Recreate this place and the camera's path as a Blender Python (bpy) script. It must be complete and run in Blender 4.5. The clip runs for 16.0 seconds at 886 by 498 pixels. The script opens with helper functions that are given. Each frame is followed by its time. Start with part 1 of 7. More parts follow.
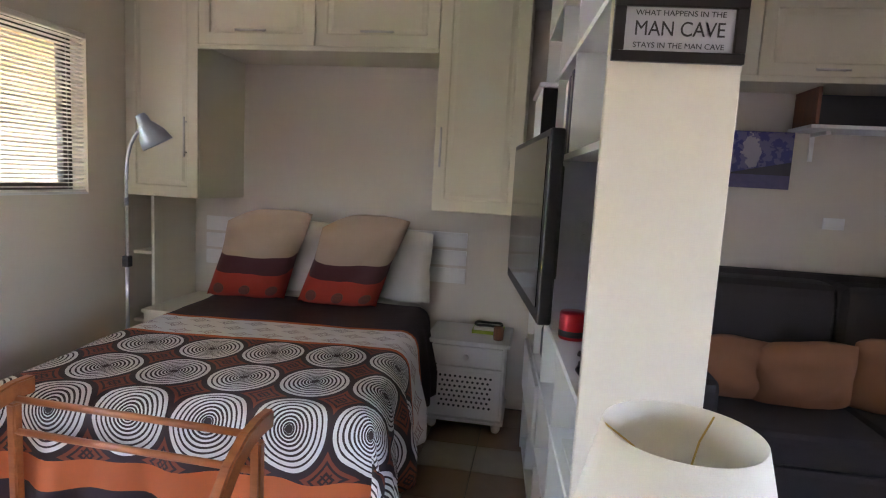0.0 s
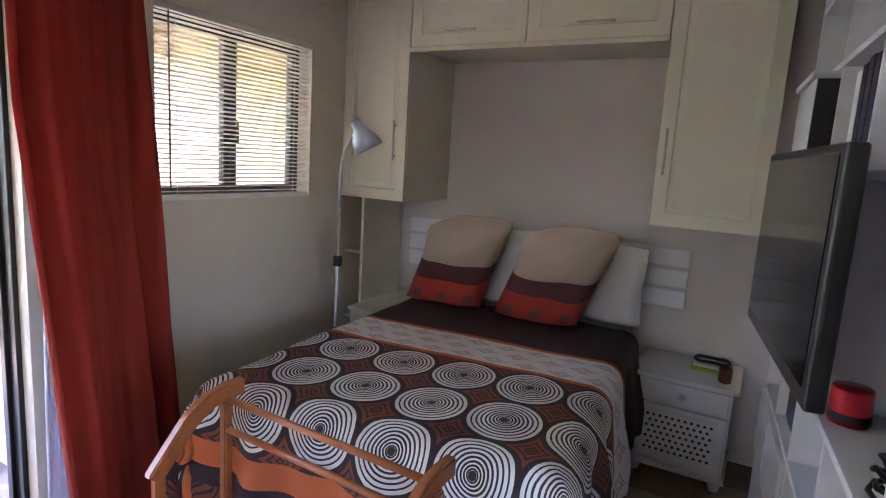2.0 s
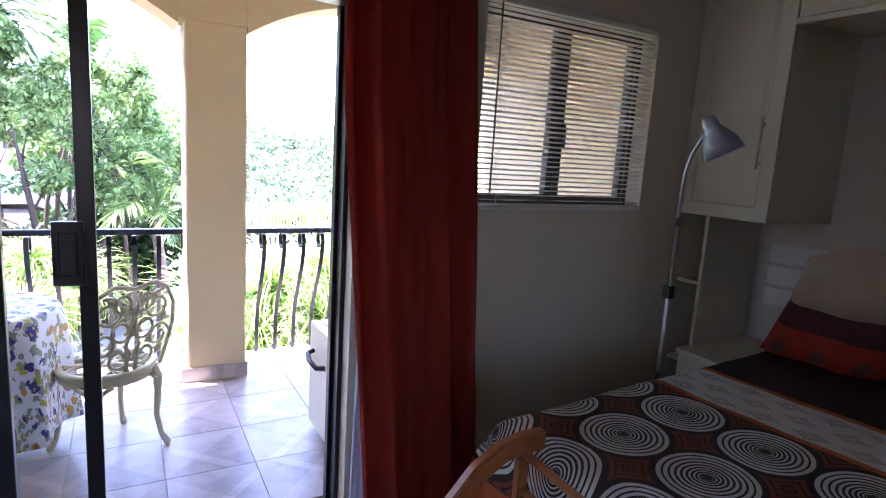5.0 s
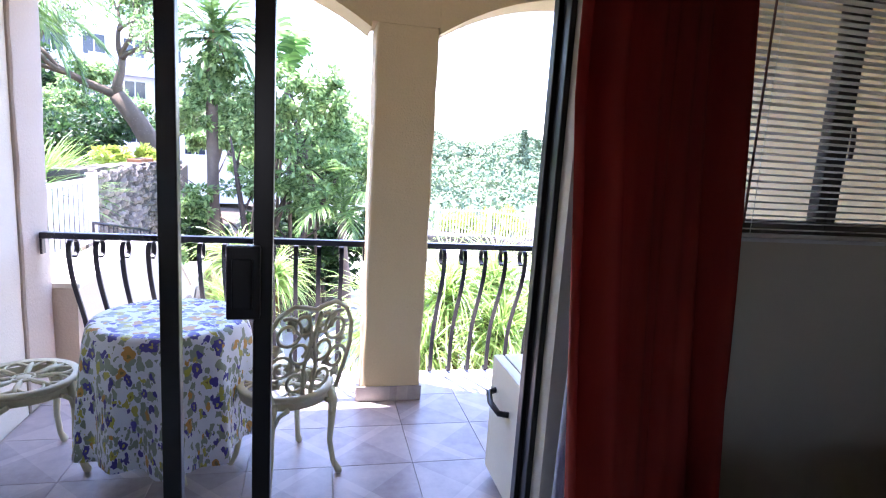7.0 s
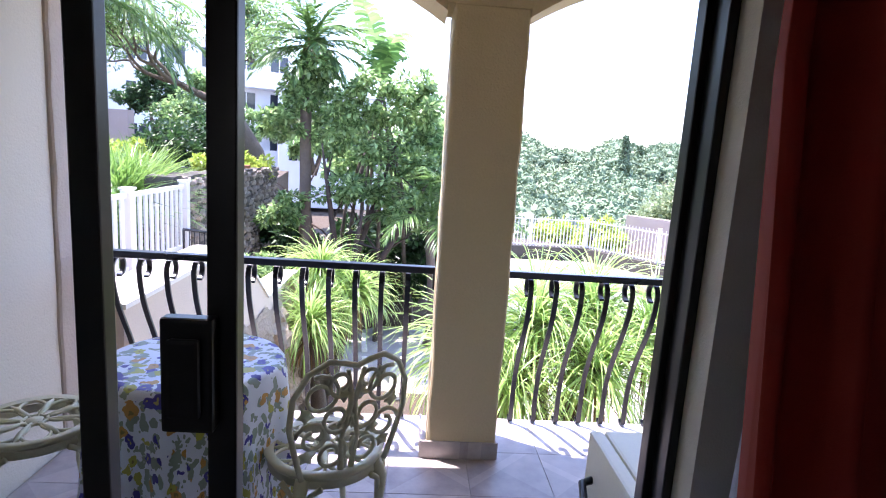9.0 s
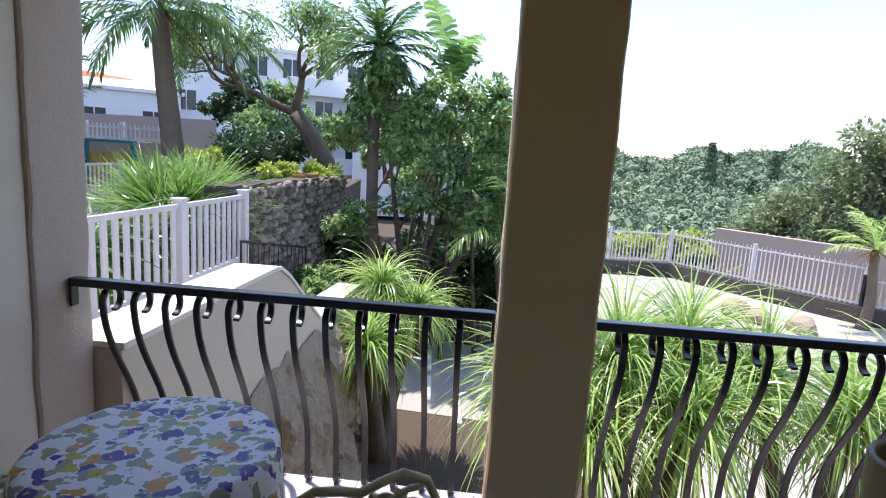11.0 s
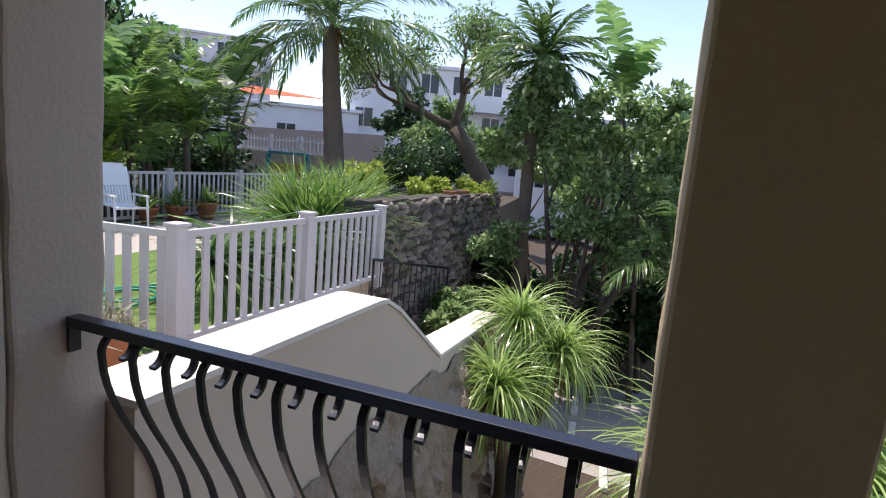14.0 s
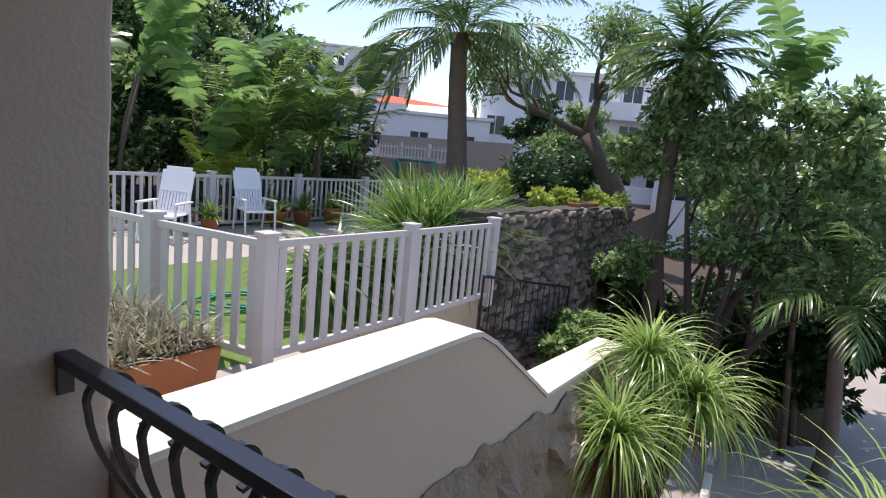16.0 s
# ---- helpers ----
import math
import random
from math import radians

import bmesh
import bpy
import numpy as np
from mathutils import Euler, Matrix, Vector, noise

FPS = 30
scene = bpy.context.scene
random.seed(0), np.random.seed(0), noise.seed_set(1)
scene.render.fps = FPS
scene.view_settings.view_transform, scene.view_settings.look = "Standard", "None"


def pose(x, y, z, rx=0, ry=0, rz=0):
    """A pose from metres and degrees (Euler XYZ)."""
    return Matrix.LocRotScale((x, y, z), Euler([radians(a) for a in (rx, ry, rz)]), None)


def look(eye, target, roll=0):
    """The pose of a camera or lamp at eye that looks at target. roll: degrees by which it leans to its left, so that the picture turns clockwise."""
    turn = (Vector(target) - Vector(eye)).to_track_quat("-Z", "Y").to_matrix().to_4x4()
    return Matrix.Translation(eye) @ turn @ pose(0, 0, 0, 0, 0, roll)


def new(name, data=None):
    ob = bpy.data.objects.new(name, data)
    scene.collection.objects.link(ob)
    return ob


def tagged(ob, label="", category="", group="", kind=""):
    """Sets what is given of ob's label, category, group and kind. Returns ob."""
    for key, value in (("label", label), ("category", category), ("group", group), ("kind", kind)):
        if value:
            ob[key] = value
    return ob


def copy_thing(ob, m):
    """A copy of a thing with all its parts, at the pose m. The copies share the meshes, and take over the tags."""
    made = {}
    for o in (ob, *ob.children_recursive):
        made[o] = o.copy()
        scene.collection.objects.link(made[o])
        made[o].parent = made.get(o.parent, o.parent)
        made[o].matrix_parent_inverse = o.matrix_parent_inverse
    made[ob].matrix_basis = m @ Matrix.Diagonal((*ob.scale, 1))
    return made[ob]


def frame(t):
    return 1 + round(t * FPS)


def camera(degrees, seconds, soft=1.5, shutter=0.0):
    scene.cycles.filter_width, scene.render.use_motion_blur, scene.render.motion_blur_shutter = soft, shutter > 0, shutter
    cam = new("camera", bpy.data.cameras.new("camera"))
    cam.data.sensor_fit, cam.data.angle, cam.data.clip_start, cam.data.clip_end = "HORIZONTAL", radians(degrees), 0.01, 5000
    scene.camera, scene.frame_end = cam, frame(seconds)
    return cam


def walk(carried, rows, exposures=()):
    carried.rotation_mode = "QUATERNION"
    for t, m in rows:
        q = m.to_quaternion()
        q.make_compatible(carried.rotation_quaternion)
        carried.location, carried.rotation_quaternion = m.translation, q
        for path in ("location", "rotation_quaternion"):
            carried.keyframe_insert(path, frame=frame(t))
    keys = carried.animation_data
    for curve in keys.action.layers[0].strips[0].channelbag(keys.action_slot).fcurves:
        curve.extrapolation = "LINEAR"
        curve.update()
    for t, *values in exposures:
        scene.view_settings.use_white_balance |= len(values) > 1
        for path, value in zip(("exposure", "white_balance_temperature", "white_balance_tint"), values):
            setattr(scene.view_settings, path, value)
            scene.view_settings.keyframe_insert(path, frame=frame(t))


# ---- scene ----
cam = camera(75.8, 16.0, 1.1)
PATH = [
    (0, (2.547, -3.778, 1.526), (2.234, -1.817, 1.287), 3.2),
    (0.5, (2.517, -3.719, 1.532), (2.05, -1.79, 1.28), 3.4),
    (1, (2.487, -3.636, 1.554), (1.872, -1.751, 1.288), 3.5),
    (1.5, (2.453, -3.568, 1.578), (1.674, -1.749, 1.291), 3.6),
    (2, (2.444, -3.503, 1.611), (1.479, -1.779, 1.298), 3.6),
    (2.5, (2.431, -3.442, 1.619), (1.293, -1.83, 1.292), 3.7),
    (3, (2.413, -3.394, 1.609), (1.124, -1.901, 1.277), 3.8),
    (3.5, (2.369, -3.316, 1.585), (0.935, -1.96, 1.259), 3.4),
    (4, (2.282, -3.24, 1.559), (0.74, -2.007, 1.242), 3.5),
    (4.5, (2.172, -3.204, 1.551), (0.544, -2.086, 1.234), 3.5),
    (5, (2.071, -3.184, 1.556), (0.354, -2.212, 1.231), 3.6),
    (5.2, (2.021, -3.182, 1.557), (0.269, -2.275, 1.228), 3.6),
    (7.3, (1.493, -3.133, 1.567), (-0.448, -2.797, 1.22), 3.7),
    (7.5, (1.416, -3.077, 1.584), (-0.533, -2.806, 1.229), 3.7),
    (8, (1.269, -3.064, 1.584), (-0.689, -2.852, 1.232), 3.7),
    (8.2, (1.22, -3.051, 1.577), (-0.74, -2.856, 1.23), 3.7),
    (10.3, (0.532, -2.927, 1.594), (-1.439, -2.989, 1.262), 3.7),
    (10.5, (0.45, -2.931, 1.596), (-1.52, -3.018, 1.265), 3.7),
    (11, (0.288, -2.92, 1.587), (-1.68, -3.07, 1.263), 3.6),
    (11.5, (0.12, -2.881, 1.602), (-1.84, -3.117, 1.284), 3.8),
    (12, (-0.03, -2.865, 1.603), (-1.975, -3.21, 1.288), 4.0),
    (12.5, (-0.169, -2.897, 1.603), (-2.095, -3.339, 1.291), 4.3),
    (13, (-0.341, -2.912, 1.6), (-2.244, -3.44, 1.29), 4.4),
    (13.5, (-0.48, -2.905, 1.59), (-2.362, -3.507, 1.284), 4.7),
    (14, (-0.66, -2.886, 1.59), (-2.508, -3.586, 1.284), 4.9),
    (14.5, (-0.786, -2.882, 1.59), (-2.582, -3.705, 1.278), 5.1),
    (15, (-0.965, -2.938, 1.584), (-2.705, -3.872, 1.269), 5.2),
    (15.5, (-1.123, -2.99, 1.59), (-2.81, -4.016, 1.272), 5.4),
    (16, (-1.259, -2.99, 1.603), (-2.9, -4.089, 1.286), 5.5),
]
EXPOSURES = [(0, 5.85, 6850, 32), (1.5, 5.6, 6650, 34), (2.5, 5.5, 6250, 37), (3.5, 5.0, 6200, 34), (5, 4.12, 6000, 36), (7.3, 3.35, 5950, 31), (8, 3.15, 5950, 31),
             (10.3, 1.75, 6300, 21), (11, 1.35, 6300, 19), (12.5, 0.78, 6450, 19), (14.5, 0.78, 6700, 20), (16, 0.62, 6700, 20)]
walk(cam, [(t, look(eye, target, roll)) for t, eye, target, roll in PATH], EXPOSURES)

# ---------------------------------------------------------------- daylight
SUN_EL, SUN_AZ = radians(72), radians(210)   # azimuth of the sun, from +y towards +x
world = bpy.data.worlds.new("world")
scene.world = world
world.use_nodes = True
_sky = world.node_tree.nodes.new("ShaderNodeTexSky")
_sky.sky_type, _sky.sun_disc = "NISHITA", False
_sky.sun_elevation, _sky.sun_rotation = SUN_EL, SUN_AZ
_sky.dust_density, _sky.air_density = 0.6, 1.0
world.node_tree.nodes["Background"].inputs["Strength"].default_value = 0.15
world.node_tree.links.new(_sky.outputs["Color"], world.node_tree.nodes["Background"].inputs["Color"])
_sun = new("sun", bpy.data.lights.new("sun", "SUN"))
_sun.data.energy, _sun.data.angle, _sun.data.color = 3.1, radians(0.5), (1.0, 0.95, 0.87)
_sd = Vector((math.sin(SUN_AZ) * math.cos(SUN_EL), math.cos(SUN_AZ) * math.cos(SUN_EL), math.sin(SUN_EL)))
_sun.matrix_world = look(_sd * 60, (0, 0, 0))


# ---------------------------------------------------------------- node helper


class Nodes:
    """A material with short calls for its nodes."""

    def __init__(self, name):
        self.mat = bpy.data.materials.new(name)
        self.mat.use_nodes = True
        self.t = self.mat.node_tree
        self.bsdf = self.t.nodes["Principled BSDF"]
        self.out = self.t.nodes["Material Output"]

    def node(self, kind, operation="", data_type=""):
        n = self.t.nodes.new(kind)
        if operation:
            n.operation = operation
        if data_type:
            n.data_type = data_type
        return n

    def put(self, socket, v):
        if isinstance(v, bpy.types.NodeSocket):
            self.t.links.new(v, socket)
        elif isinstance(v, tuple) and len(v) == 3 and socket.type == "RGBA":
            socket.default_value = (*v, 1)
        else:
            socket.default_value = v

    def m(self, op, a, b=None, c=None):
        n = self.node("ShaderNodeMath", operation=op)
        for k, v in enumerate((a, b, c)):
            if v is not None:
                self.put(n.inputs[k], v)
        return n.outputs[0]

    def mix(self, f, a, b):
        n = self.node("ShaderNodeMix", data_type="RGBA")
        self.put(n.inputs[0], f)
        self.put(n.inputs[6], a)
        self.put(n.inputs[7], b)
        return n.outputs[2]

    def coords(self, what="Object", scale=(1, 1, 1)):
        c = self.node("ShaderNodeTexCoord").outputs[what]
        if scale == (1, 1, 1):
            return c
        mp = self.node("ShaderNodeMapping")
        mp.inputs["Scale"].default_value = scale
        self.put(mp.inputs["Vector"], c)
        return mp.outputs[0]

    def noise(self, vec, scale, detail=3.0, rough=0.55):
        n = self.node("ShaderNodeTexNoise")
        self.put(n.inputs["Vector"], vec)
        n.inputs["Scale"].default_value, n.inputs["Detail"].default_value, n.inputs["Roughness"].default_value = scale, detail, rough
        return n.outputs["Fac"]

    def ramp(self, f, *stops):
        n = self.node("ShaderNodeValToRGB")
        while len(n.color_ramp.elements) < len(stops):
            n.color_ramp.elements.new(0.5)
        for e, (p, col) in zip(n.color_ramp.elements, stops):
            e.position, e.color = p, (*col, 1)
        self.put(n.inputs[0], f)
        return n.outputs[0]

    def bump(self, h, dist, strength=0.6):
        n = self.node("ShaderNodeBump")
        n.inputs["Distance"].default_value, n.inputs["Strength"].default_value = dist, strength
        self.put(n.inputs["Height"], h)
        self.put(self.bsdf.inputs["Normal"], n.outputs[0])

    def set(self, color, rough=0.6, metal=0.0, spec=None):
        self.put(self.bsdf.inputs["Base Color"], color)
        self.put(self.bsdf.inputs["Roughness"], rough)
        self.bsdf.inputs["Metallic"].default_value = metal
        if spec is not None:
            self.bsdf.inputs["Specular IOR Level"].default_value = spec
        return self.mat


def shade(c, k):
    return tuple(min(1.0, x * k) for x in c)


def plain(name, col, rough=0.6, metal=0.0, big=0.10, fine=0.05, s_big=1.3, s_fine=60, bump=0.0, per_object=0.0, spec=None, per_island=0.0):
    """A surface with broad stains, fine grain and, on wish, a change from piece to piece."""
    n = Nodes(name)
    o = n.coords()
    a = n.noise(o, s_big, 4)
    b = n.noise(o, s_fine, 2)
    k = n.m("ADD", n.m("MULTIPLY_ADD", a, 2 * big, 1 - big), n.m("MULTIPLY_ADD", b, 2 * fine, -fine))
    if per_object:
        r = n.node("ShaderNodeObjectInfo").outputs["Random"]
        k = n.m("ADD", k, n.m("MULTIPLY_ADD", r, 2 * per_object, -per_object))
    if per_island:
        r = n.node("ShaderNodeNewGeometry").outputs["Random Per Island"]
        k = n.m("ADD", k, n.m("MULTIPLY_ADD", r, 2 * per_island, -per_island))
    v = n.node("ShaderNodeHueSaturation")
    v.inputs["Color"].default_value = (*col, 1)
    n.put(v.inputs["Value"], k)
    if bump:
        n.bump(n.m("ADD", b, n.m("MULTIPLY", a, 0.6)), bump)
    return n.set(v.outputs[0], n.m("MULTIPLY_ADD", a, 0.16, rough - 0.08), metal, spec)


def wood(name, a, b, rough=0.45, axis=0, scale=1.0):
    n = Nodes(name)
    sc = [9.0 * scale] * 3
    sc[axis] = 0.7 * scale
    o = n.coords("Object", tuple(sc))
    g = n.noise(o, 3.0, 5, 0.6)
    f = n.noise(o, 14.0, 2)
    col = n.ramp(n.m("MULTIPLY_ADD", f, 0.3, n.m("MULTIPLY", g, 0.8)), (0.3, a), (0.72, b))
    n.bump(g, 0.0015)
    return n.set(col, n.m("MULTIPLY_ADD", g, 0.2, rough - 0.1))


def leaf(name, a, b, gloss=0.45, glow=0.35):
    """Leaves: each blade its own tint, with light through it."""
    n = Nodes(name)
    r = n.node("ShaderNodeNewGeometry").outputs["Random Per Island"]
    col = n.ramp(r, (0.0, a), (0.75, b), (1.0, shade(b, 1.35)))
    n.set(col, gloss)
    tr = n.node("ShaderNodeBsdfTranslucent")
    n.put(tr.inputs["Color"], n.ramp(r, (0.0, shade(a, 1.6)), (1.0, shade(b, 1.7))))
    mx = n.node("ShaderNodeMixShader")
    mx.inputs[0].default_value = glow
    n.put(mx.inputs[1], n.bsdf.outputs[0])
    n.put(mx.inputs[2], tr.outputs[0])
    n.put(n.out.inputs["Surface"], mx.outputs[0])
    return n.mat


def glass(name, tint=(1, 1, 1), rough=0.0):
    n = Nodes(name)
    n.set(tint, rough)
    n.bsdf.inputs["Transmission Weight"].default_value = 1.0
    n.bsdf.inputs["IOR"].default_value = 1.05
    return n.mat


# ---------------------------------------------------------------- materials
M_WALL = plain("room_wall_paint", (0.63, 0.575, 0.50), 0.75, big=0.05, fine=0.03, bump=0.0012, s_fine=220)
M_WALLW = plain("window_wall_paint", (0.64, 0.575, 0.45), 0.7, big=0.05, fine=0.03, bump=0.0012, s_fine=220)
M_CEIL = plain("ceiling_paint", (0.78, 0.76, 0.70), 0.8, big=0.04)
M_CAB = plain("cream_cabinet_paint", (0.70, 0.65, 0.50), 0.42, big=0.05, fine=0.02, s_fine=300)
M_WHITE = plain("white_laminate", (0.78, 0.78, 0.78), 0.4, big=0.04, fine=0.015)
M_CREAMPANEL = plain("cream_laminate", (0.76, 0.71, 0.58), 0.42, big=0.04, fine=0.02)
M_WHITEWOOD = plain("white_painted_wood", (0.74, 0.73, 0.70), 0.5, big=0.08, fine=0.04, bump=0.001)
M_STEEL = plain("brushed_steel", (0.62, 0.60, 0.56), 0.3, 1.0, big=0.05)
M_CHROME = plain("grey_metal", (0.50, 0.52, 0.56), 0.28, 0.9, big=0.05)
M_SILVER = plain("silver_lacquer", (0.42, 0.47, 0.55), 0.35, 0.35, big=0.05)
M_BLACK = plain("black_plastic", (0.012, 0.012, 0.013), 0.35, big=0.1)
M_SCREEN = plain("dark_screen", (0.006, 0.006, 0.007), 0.12, big=0.0, fine=0.0, spec=0.6)
# black iron paint; the blue cast imitates sky reflected in the gloss
M_IRON = plain("black_iron_sky_tinted", (0.009, 0.010, 0.020), 0.3, 0.0, big=0.2, bump=0.0006, s_fine=90, spec=0.6)
M_FRAME = plain("dark_bronze_aluminium", (0.016, 0.014, 0.013), 0.32, 0.3, big=0.1)
M_WINFRAME = plain("brown_window_frame", (0.055, 0.036, 0.026), 0.45, 0.0, big=0.1)
M_GLASS = glass("clear_glass")
M_PINE = wood("orange_pine", (0.30, 0.085, 0.022), (0.43, 0.145, 0.045), 0.35, 0, 1.2)
M_BROWNWOOD = wood("red_brown_wood", (0.10, 0.03, 0.015), (0.19, 0.06, 0.03), 0.4, 2)
M_BLIND = plain("cream_blind_slat", (0.72, 0.68, 0.58), 0.45, big=0.03)
M_SOFA = plain("charcoal_sofa_fabric", (0.036, 0.030, 0.027), 0.95, big=0.25, fine=0.15, s_fine=250, bump=0.003)
M_TAN = plain("tan_cushion_fabric", (0.27, 0.115, 0.05), 0.9, big=0.15, fine=0.1, s_fine=300, bump=0.003)
M_SHADE = plain("cream_lampshade_linen", (0.82, 0.78, 0.66), 0.85, big=0.03, fine=0.05, s_fine=400, bump=0.0006)
M_LINEN = plain("off_white_pillow_cotton", (0.66, 0.63, 0.55), 0.9, big=0.08, fine=0.04, bump=0.004, s_fine=14)
M_BROWNCLOTH = plain("dark_brown_cotton", (0.045, 0.028, 0.028), 0.85, big=0.2, fine=0.08, bump=0.004, s_fine=20)
M_BALC = plain("cream_textured_plaster", (0.61, 0.49, 0.30), 0.85, big=0.06, fine=0.05, s_fine=90, bump=0.004)
M_PLASTER = plain("pale_plaster_wall", (0.62, 0.505, 0.39), 0.85, big=0.09, fine=0.05, s_fine=70, bump=0.004)
M_PIER = plain("pinkish_textured_plaster", (0.47, 0.39, 0.32), 0.85, big=0.08, fine=0.05, s_fine=60, bump=0.005)
M_PALEEND = plain("pale_grey_plaster", (0.66, 0.60, 0.50), 0.85, big=0.06, fine=0.04, s_fine=90, bump=0.003)
M_OLIVEPOT = plain("olive_glazed_clay", (0.20, 0.155, 0.07), 0.45, big=0.2, fine=0.1, bump=0.002)
M_CAP = plain("white_plaster_cap", (0.76, 0.71, 0.61), 0.8, big=0.07, fine=0.05, bump=0.003)
M_IVORY = plain("ivory_painted_cast_metal", (0.62, 0.58, 0.38), 0.4, big=0.1, fine=0.05, bump=0.001)
M_FRIDGE = plain("ivory_enamel", (0.78, 0.74, 0.55), 0.35, big=0.05)
M_PVC = plain("white_fence_paint", (0.62, 0.59, 0.60), 0.5, big=0.07, fine=0.03, per_object=0.04)
M_TERRA = plain("terracotta_clay", (0.36, 0.14, 0.06), 0.85, big=0.2, fine=0.1, bump=0.003)
M_BARK = plain("grey_brown_bark", (0.13, 0.10, 0.075), 0.95, big=0.35, fine=0.3, s_big=6, s_fine=40, bump=0.02)
M_BARKDARK = plain("dark_bark", (0.07, 0.05, 0.04), 0.95, big=0.35, fine=0.3, s_big=6, s_fine=40, bump=0.02)
M_PALMBARK = plain("ringed_palm_bark", (0.17, 0.125, 0.10), 0.9, big=0.3, fine=0.2, s_big=8, bump=0.02)
M_STONE = plain("weathered_stone", (0.23, 0.19, 0.155), 0.9, big=0.3, fine=0.25, s_big=9, s_fine=45, bump=0.012, per_object=0.55)
M_STONEREST = plain("weathered_rubble_stone", (0.23, 0.19, 0.155), 0.9, big=0.3, fine=0.25, s_big=9, s_fine=45, bump=0.012, per_island=0.55)
M_MORTAR = plain("dark_mortar_and_moss", (0.075, 0.066, 0.055), 0.95, big=0.4, fine=0.3, s_big=3, s_fine=30, bump=0.02)
M_ROCK = plain("brown_rock_face", (0.32, 0.25, 0.18), 0.95, big=0.4, fine=0.3, s_big=4, s_fine=25, bump=0.04)
M_SOIL = plain("garden_soil", (0.075, 0.055, 0.038), 0.95, big=0.3, fine=0.3, s_big=4, s_fine=40, bump=0.02)
M_LAWN = plain("mown_lawn", (0.13, 0.22, 0.045), 0.9, big=0.2, fine=0.35, s_big=2, s_fine=120, bump=0.02)
M_PAVE = plain("pale_paving", (0.42, 0.38, 0.33), 0.85, big=0.15, fine=0.1, bump=0.004)
M_ROAD = plain("sun_bleached_concrete", (0.37, 0.34, 0.30), 0.9, big=0.14, fine=0.15, s_big=0.5, s_fine=60, bump=0.006)
M_HOUSE = plain("white_house_plaster", (0.84, 0.83, 0.83), 0.85, big=0.05, fine=0.03)
M_HOUSEPINK = plain("pale_grey_house_plaster", (0.72, 0.68, 0.70), 0.85, big=0.06, fine=0.03)
M_TAUPE = plain("taupe_garden_wall", (0.36, 0.29, 0.25), 0.9, big=0.12, fine=0.06)
M_SAIL = plain("orange_shade_cloth", (0.62, 0.11, 0.035), 0.8, big=0.06)
M_TEAL = plain("teal_painted_post", (0.03, 0.22, 0.27), 0.5)
M_YELLOWBOARD = plain("ochre_boards", (0.42, 0.27, 0.07), 0.7, big=0.2)
M_DARKGLASS = plain("dark_window_glass", (0.03, 0.04, 0.055), 0.12, big=0.1)
L_TREE = leaf("broad_leaf_green", (0.065, 0.13, 0.045), (0.28, 0.39, 0.16), 0.25, 0.45)
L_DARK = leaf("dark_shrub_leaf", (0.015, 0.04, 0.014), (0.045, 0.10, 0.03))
L_PALM = leaf("palm_frond_green", (0.045, 0.10, 0.03), (0.13, 0.22, 0.065), 0.3, 0.42)
L_PONY = leaf("ponytail_leaf_green", (0.13, 0.23, 0.05), (0.40, 0.52, 0.18), 0.28, 0.42)
L_STREL = leaf("broad_banana_leaf", (0.07, 0.16, 0.05), (0.21, 0.35, 0.11), 0.3, 0.42)
L_OLIVE = leaf("olive_tree_leaf", (0.09, 0.135, 0.06), (0.23, 0.28, 0.14), 0.45, 0.35)
L_LIME = leaf("lime_leaf", (0.20, 0.30, 0.04), (0.40, 0.46, 0.09), 0.45)
L_STRAP = leaf("strap_leaf", (0.06, 0.14, 0.025), (0.22, 0.34, 0.09), 0.3)
L_DRY = leaf("dry_brown_leaf", (0.16, 0.09, 0.035), (0.30, 0.19, 0.09), 0.8, 0.15)


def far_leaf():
    """Distant woods: whole crowns differ in tone, single leaves a little; aerial haze is put into the pale colours."""
    n = Nodes("hazed_far_wood_leaf")
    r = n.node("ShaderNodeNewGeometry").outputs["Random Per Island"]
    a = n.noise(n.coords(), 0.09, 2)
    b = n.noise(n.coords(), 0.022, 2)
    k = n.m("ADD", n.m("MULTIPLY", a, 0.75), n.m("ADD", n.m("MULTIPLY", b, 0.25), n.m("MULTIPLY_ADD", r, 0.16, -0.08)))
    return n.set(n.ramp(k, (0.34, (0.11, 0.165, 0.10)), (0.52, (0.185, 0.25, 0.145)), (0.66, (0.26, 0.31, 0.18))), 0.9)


L_FAR = far_leaf()
L_GREY = leaf("grey_succulent_leaf", (0.16, 0.16, 0.10), (0.32, 0.30, 0.20), 0.6, 0.2)


def curtain_cloth():
    n = Nodes("deep_red_curtain_cloth")
    o = n.coords()
    a = n.noise(n.coords("Object", (14, 14, 0.6)), 1.2, 3)
    w = n.noise(o, 500, 2)
    col = n.ramp(n.m("MULTIPLY_ADD", w, 0.25, n.m("MULTIPLY", a, 0.75)), (0.25, (0.26, 0.022, 0.012)), (0.75, (0.40, 0.045, 0.02)))
    n.bump(w, 0.0008)
    n.set(col, 0.85)
    tr = n.node("ShaderNodeBsdfTranslucent")
    n.put(tr.inputs["Color"], (0.55, 0.035, 0.02))
    mx = n.node("ShaderNodeMixShader")
    mx.inputs[0].default_value = 0.27
    n.put(mx.inputs[1], n.bsdf.outputs[0])
    n.put(mx.inputs[2], tr.outputs[0])
    n.put(n.out.inputs["Surface"], mx.outputs[0])
    return n.mat


